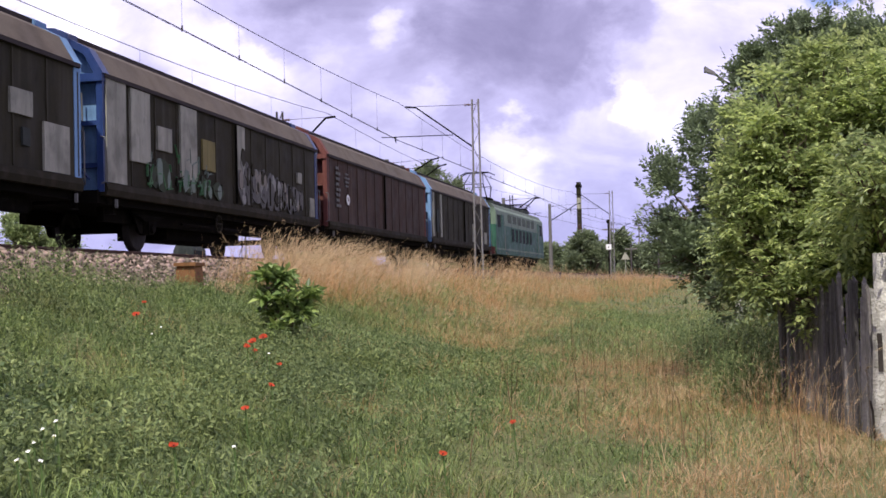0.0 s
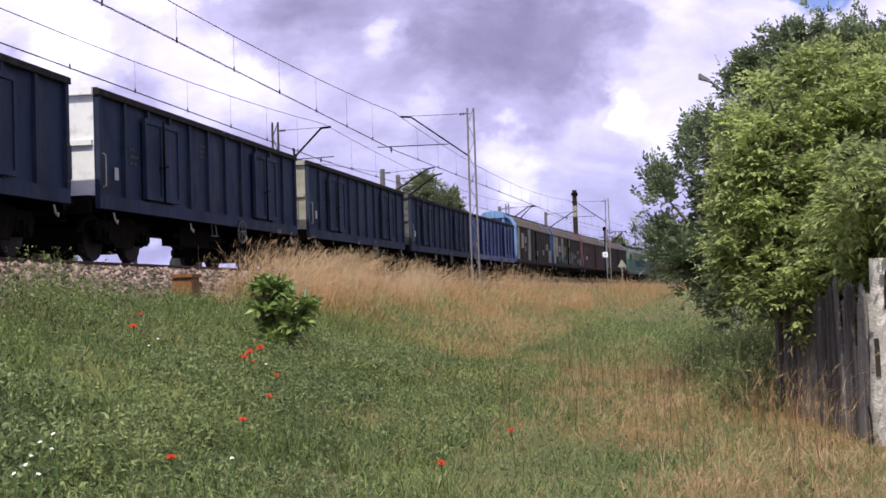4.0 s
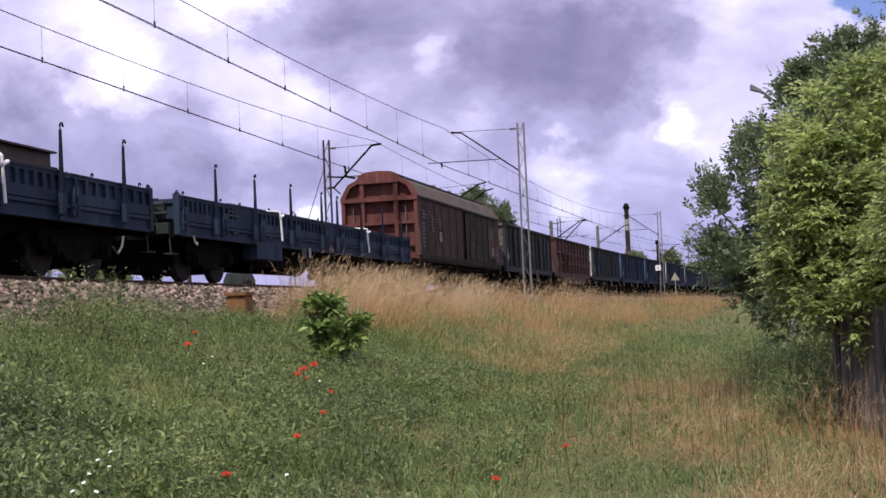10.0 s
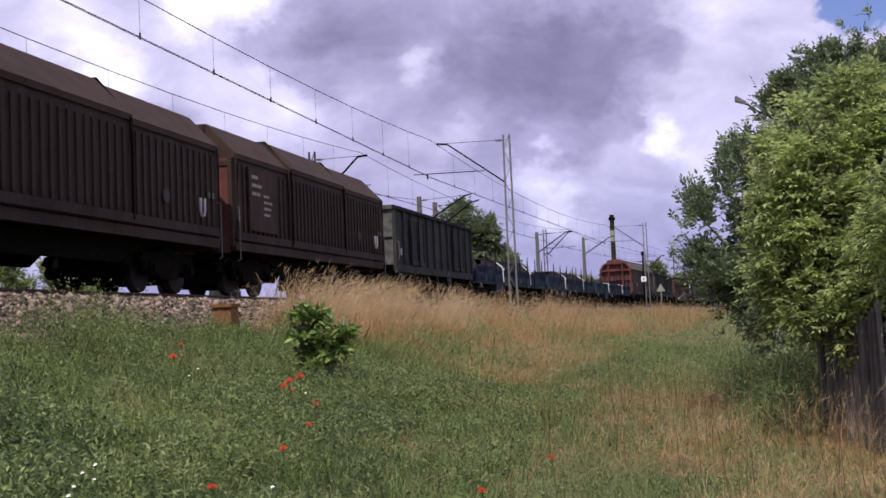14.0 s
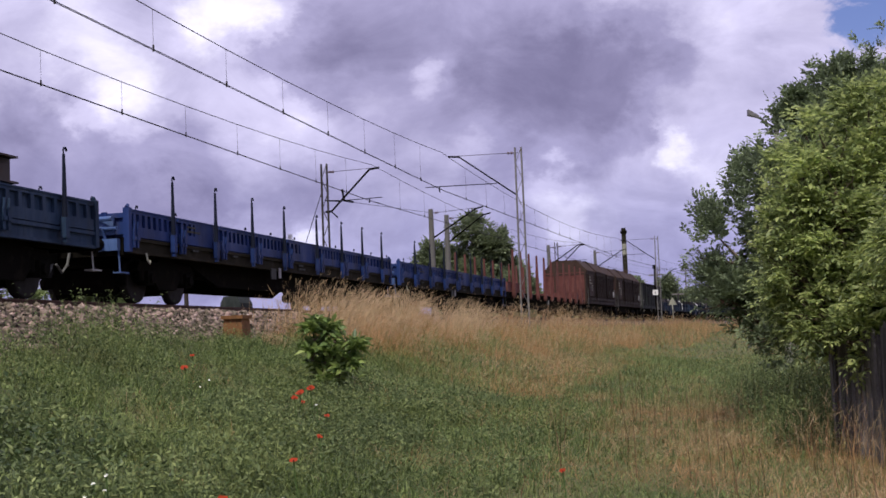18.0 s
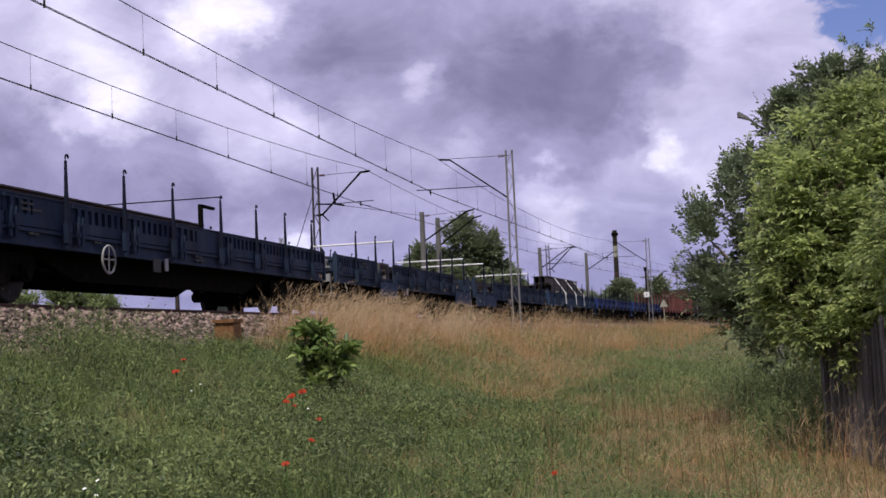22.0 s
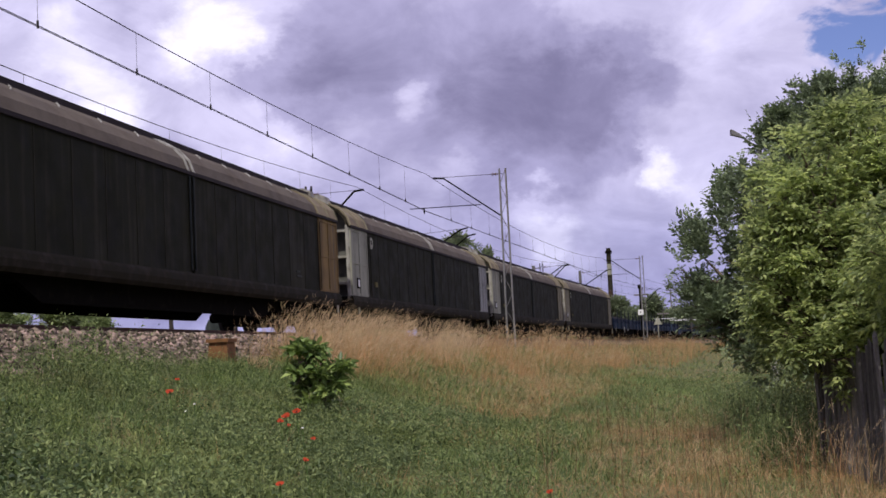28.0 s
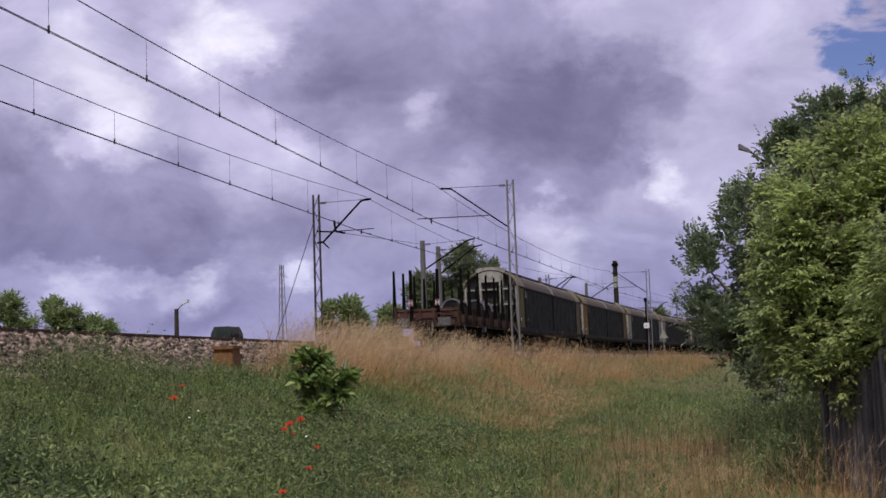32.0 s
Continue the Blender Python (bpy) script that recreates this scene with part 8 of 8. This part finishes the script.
def street_lamp(x, y, ground, top, arm_dx, arm_dy, label, post, thick, head):
    l = thing("street_lamp", label, "street lamp", "street lamps")
    bm = bmesh.new()
    tube(bm, (x, y, ground), (x, y, top), thick, thick * 0.75, 10)
    part("pole", bm, post, l)
    bm = bmesh.new()
    e = (x + arm_dx, y + arm_dy, top + 0.35)
    tube(bm, (x, y, top - 0.1), e, 0.035, n=8)
    part("arm", bm, GALV, l)
    bm = bmesh.new()
    d = Vector((arm_dx, arm_dy, 0.12)).normalized()
    side = Vector((-d.y, d.x, 0)) * 0.13
    p0, p1 = Vector(e), Vector(e) + (d + Vector((0, 0, 0.25))) * 0.36
    up = Vector((0, 0, 0.09))
    r0 = [bm.verts.new(p0 + side * 0.5 + up * 0.6), bm.verts.new(p0 - side * 0.5 + up * 0.6), bm.verts.new(p0 - side * 0.5 - up * 0.5), bm.verts.new(p0 + side * 0.5 - up * 0.5)]
    r1 = [bm.verts.new(p1 + side + up), bm.verts.new(p1 - side + up), bm.verts.new(p1 - side - up), bm.verts.new(p1 + side - up)]
    bm.faces.new(r0)
    bm.faces.new(r1[::-1])
    for i in range(4):
        bm.faces.new((r0[i], r1[i], r1[(i + 1) % 4], r0[(i + 1) % 4]))
    part("lamp_head", bm, head, l)


street_lamp(10.9, 43.3, -2.5, 5.75, -0.58, 0.0, "street lamp whose head rises out of the hedge", CONCRETE, 0.11, GALV)
street_lamp(-18.6, 87.0, -2.6, 3.75, 0.55, -0.2, "old street lamp on a dark wooden post beyond the line", WOOD_DARK, 0.19, WHITE)

# far off: chimney, lattice tower, house, poles
ch = thing("factory_chimney", "tall brick chimney with red and white bands", "chimney")
CHX, CHY = 57.5, 447.0
bands = ((-2.5, 10, 0.95, 0.9, SOOT_BROWN), (10, 15, 0.9, 0.87, PALE), (15, 20, 0.87, 0.84, DARK_BROWN), (20, 25, 0.84, 0.82, SOOT_BROWN), (25, 29, 0.82, 0.80, PALE), (29, 34.5, 0.80, 0.78, SOOT_BROWN))
for z0, z1, r0, r1, m in bands:
    bm = bmesh.new()
    tube(bm, (CHX, CHY, z0), (CHX, CHY, z1), r0, r1, 20)
    part("chimney_band", bm, m, ch)
bm = bmesh.new()
tube(bm, (CHX, CHY, 32.6), (CHX, CHY, 33.6), 1.15, 1.15, 20)
part("gallery", bm, STEEL, ch)
tw = thing("radio_tower", "slim lattice radio tower far away", "tower")
TX, TY = -63.0, 480.0
bm = bmesh.new()
for k in range(4):
    a = 1.5708 * k
    tube(bm, (TX + 2.0 * math.cos(a), TY + 2.0 * math.sin(a), -2.6), (TX + 0.7 * math.cos(a), TY + 0.7 * math.sin(a), 40), 0.14, n=5)
part("legs", bm, GALV, tw)
bm = bmesh.new()
for i in range(16):
    z0, z1 = -2.6 + 42.6 * i / 16, -2.6 + 42.6 * (i + 1) / 16
    for k in range(4):
        a, b = 1.5708 * k, 1.5708 * (k + 1)
        ra, rb = 2.0 - 1.3 * i / 16, 2.0 - 1.3 * (i + 1) / 16
        tube(bm, (TX + ra * math.cos(a), TY + ra * math.sin(a), z0), (TX + rb * math.cos(b), TY + rb * math.sin(b), z1), 0.07, n=4)
part("bracing", bm, GALV, tw)
ho = thing("house", "low pale house with a brown pitched roof beyond the field", "house")
ho.matrix_basis = pose(25, 250, -2.5, 0, 0, 20)
boxes("wall", WHITE, ho, (-5, 5, -4, 4, 0, 3.6))
bm = bmesh.new()
prism(bm, [(-4.6, 3.5), (4.6, 3.5), (0, 7.6)], -5.4, 5.4)
part("roof", bm, ROOF_TAUPE, ho)
for x in (-2.5, 2.5):
    win = boxes("window", GLASS_DARK, ho, (x - 0.6, x + 0.6, -4.03, -3.95, 1.0, 2.3))
    boxes("window_frame", PALE, win, (x - 0.7, x + 0.7, -4.02, -3.96, 0.9, 2.4))
for x, y, h in ((22.5, 148.2, 8.4), (28.2, 167.6, 6.6), (39.6, 226.4, 12.2), (29.8, 157.1, 7.4)):
    po = thing("utility_pole", "slim wooden utility pole with a short crossarm", "pole", "utility poles")
    bm = bmesh.new()
    tube(bm, (x, y, -2.6), (x, y, h - 2.6), 0.13, 0.09, 8)
    part("pole", bm, WOOD_GREY, po)
    boxes("crossarm", WOOD_GREY, po, (x - 0.8, x + 0.8, y - 0.06, y + 0.06, h - 3.2, h - 3.05))


def far_tree(x, y, ground, top, wide, label, seed, per=640, leaf=FAR_LEAF, size=0.42):
    rnd = random.Random(seed)
    hgt = top - ground
    cl = []
    for k in range(11):
        f = rnd.uniform(0.25, 0.95)
        sp_ = wide * 0.5 * (1.15 - abs(f - 0.5)) * 0.75
        r = wide * (rnd.uniform(0.16, 0.26) if wide > 5 else rnd.uniform(0.09, 0.16))
        cl.append((x + rnd.uniform(-1, 1) * sp_, y + rnd.uniform(-1, 1) * sp_, ground + f * hgt - r * 0.5 * (f > 0.7), r))
    t = thing("tree", label, "tree", "trees beyond the line")
    limbs(t, (x, y, ground), cl, hgt * 0.018)
    small = wide < 5
    v, f = spray_leaves(cl, per * (64 / (wide * wide)) / 5, size, 0.42 if small else 0.6, 5, size * 1.6, 0.8 if small else 0.3, 0.2, 14, 1.5 if small else 1.0, 7 if small else 1)
    c = new("crown", mesh_from("crown", v, f, leaf))
    c.parent = t


far_tree(3.0, 140, -2.5, 11.9, 7.8, "broad leafy tree behind the overhead masts", 1)
far_tree(-1.2, 142, -2.5, 9.2, 7.0, "round leafy tree behind the overhead masts", 2)
far_tree(5.4, 139, -2.5, 9.6, 6.0, "leafy tree behind the overhead masts", 12)
far_tree(-6.9, 84.6, -2.3, 3.7, 4.2, "low spreading willow shrub beyond the tracks", 3, 420, WILLOW_LEAF, 0.36)
far_tree(-4.4, 85.5, -2.3, 3.1, 3.4, "low spreading willow shrub beyond the tracks", 4, 330, WILLOW_LEAF, 0.36)
far_tree(-14.9, 42.4, -2.2, 1.95, 2.6, "leafy shrub beyond the tracks", 5, 520, WILLOW_LEAF, 0.17)
far_tree(-13.1, 43.0, -2.0, 1.9, 1.9, "leafy shrub beyond the tracks", 6, 330, WILLOW_LEAF, 0.17)
far_tree(-12.0, 43.3, -1.6, 1.2, 1.5, "leafy shrub beyond the tracks", 13, 190, WILLOW_LEAF, 0.16)
for i, (x, y, top, wd) in enumerate(((14, 260, 6.5, 8), (19, 259, 7.5, 9), (25, 262, 7, 8), (9, 268, 6, 8), (22.3, 168, 5.9, 4.4), (20.2, 200, 5.6, 5.5), (24.0, 205, 4.6, 5.5), (28.6, 188, 5.8, 6), (31.5, 192, 5.4, 5.5), (35, 199, 4.4, 6), (38, 215, 4.4, 8), (45, 230, 4.8, 9), (52, 245, 5.0, 9), (60, 260, 5.0, 9), (12, 235, 5, 7))):
    far_tree(x, y, -2.4, top, wd, "far leafy tree on the horizon", 20 + i, 330, FAR_LEAF, 0.6)


def far_woods():
    """A low belt of woods round the horizon."""
    n = 26000
    a = RNG.uniform(0, 6.2832, n)
    d = RNG.uniform(620, 760, n)
    h = 7.0 + 5.0 * np.array([noise.noise((math.cos(t) * 9, math.sin(t) * 9, 2.0)) for t in a])
    P = np.stack([np.sin(a) * d, np.cos(a) * d, -2.6 + RNG.uniform(0, 1, n) ** 0.7 * h], 1)
    v, f = leaf_arrays(P, RNG.uniform(2.5, 5, n), 0.7, 0.3, 0.3)
    tagged(new("far_woods", mesh_from("far_woods", v, f, FAR_LEAF)), "low belt of distant green woods", "woods", kind="stuff")


far_woods()


# a scrap of white plastic caught in the hedge
sc = thing("plastic_scrap", "scrap of white plastic caught in the hedge", "litter")
bm = bmesh.new()
vs = [bm.verts.new((3.98 + dx, 14.35 + dy, -1.02 + dz)) for dx, dy, dz in ((0, 0, 0), (0.09, -0.02, 0.035), (0.13, 0.0, 0.075), (0.05, 0.03, 0.05), (0.0, 0.02, 0.025))]
for f in ((0, 1, 3), (0, 3, 4), (1, 2, 3)):
    bm.faces.new([vs[i] for i in f])
part("sheet", bm, WHITE, sc)


# ---- movement ----
def gone(t):
    """Metres run since 16 s; the train gathers speed slowly."""
    start = min(1.0, max(0.0, 2.0 - t))
    return 18.268 * (t - 16) + 0.01843 * (t - 16) ** 2 - 0.65 * start


def motions():
    times = [0.0, 1.0] + [2.0 * k for k in range(1, 17)]
    for ob, u in TRAIN:
        walk(ob, [(t, along(u + gone(t))) for t in times])


motions()
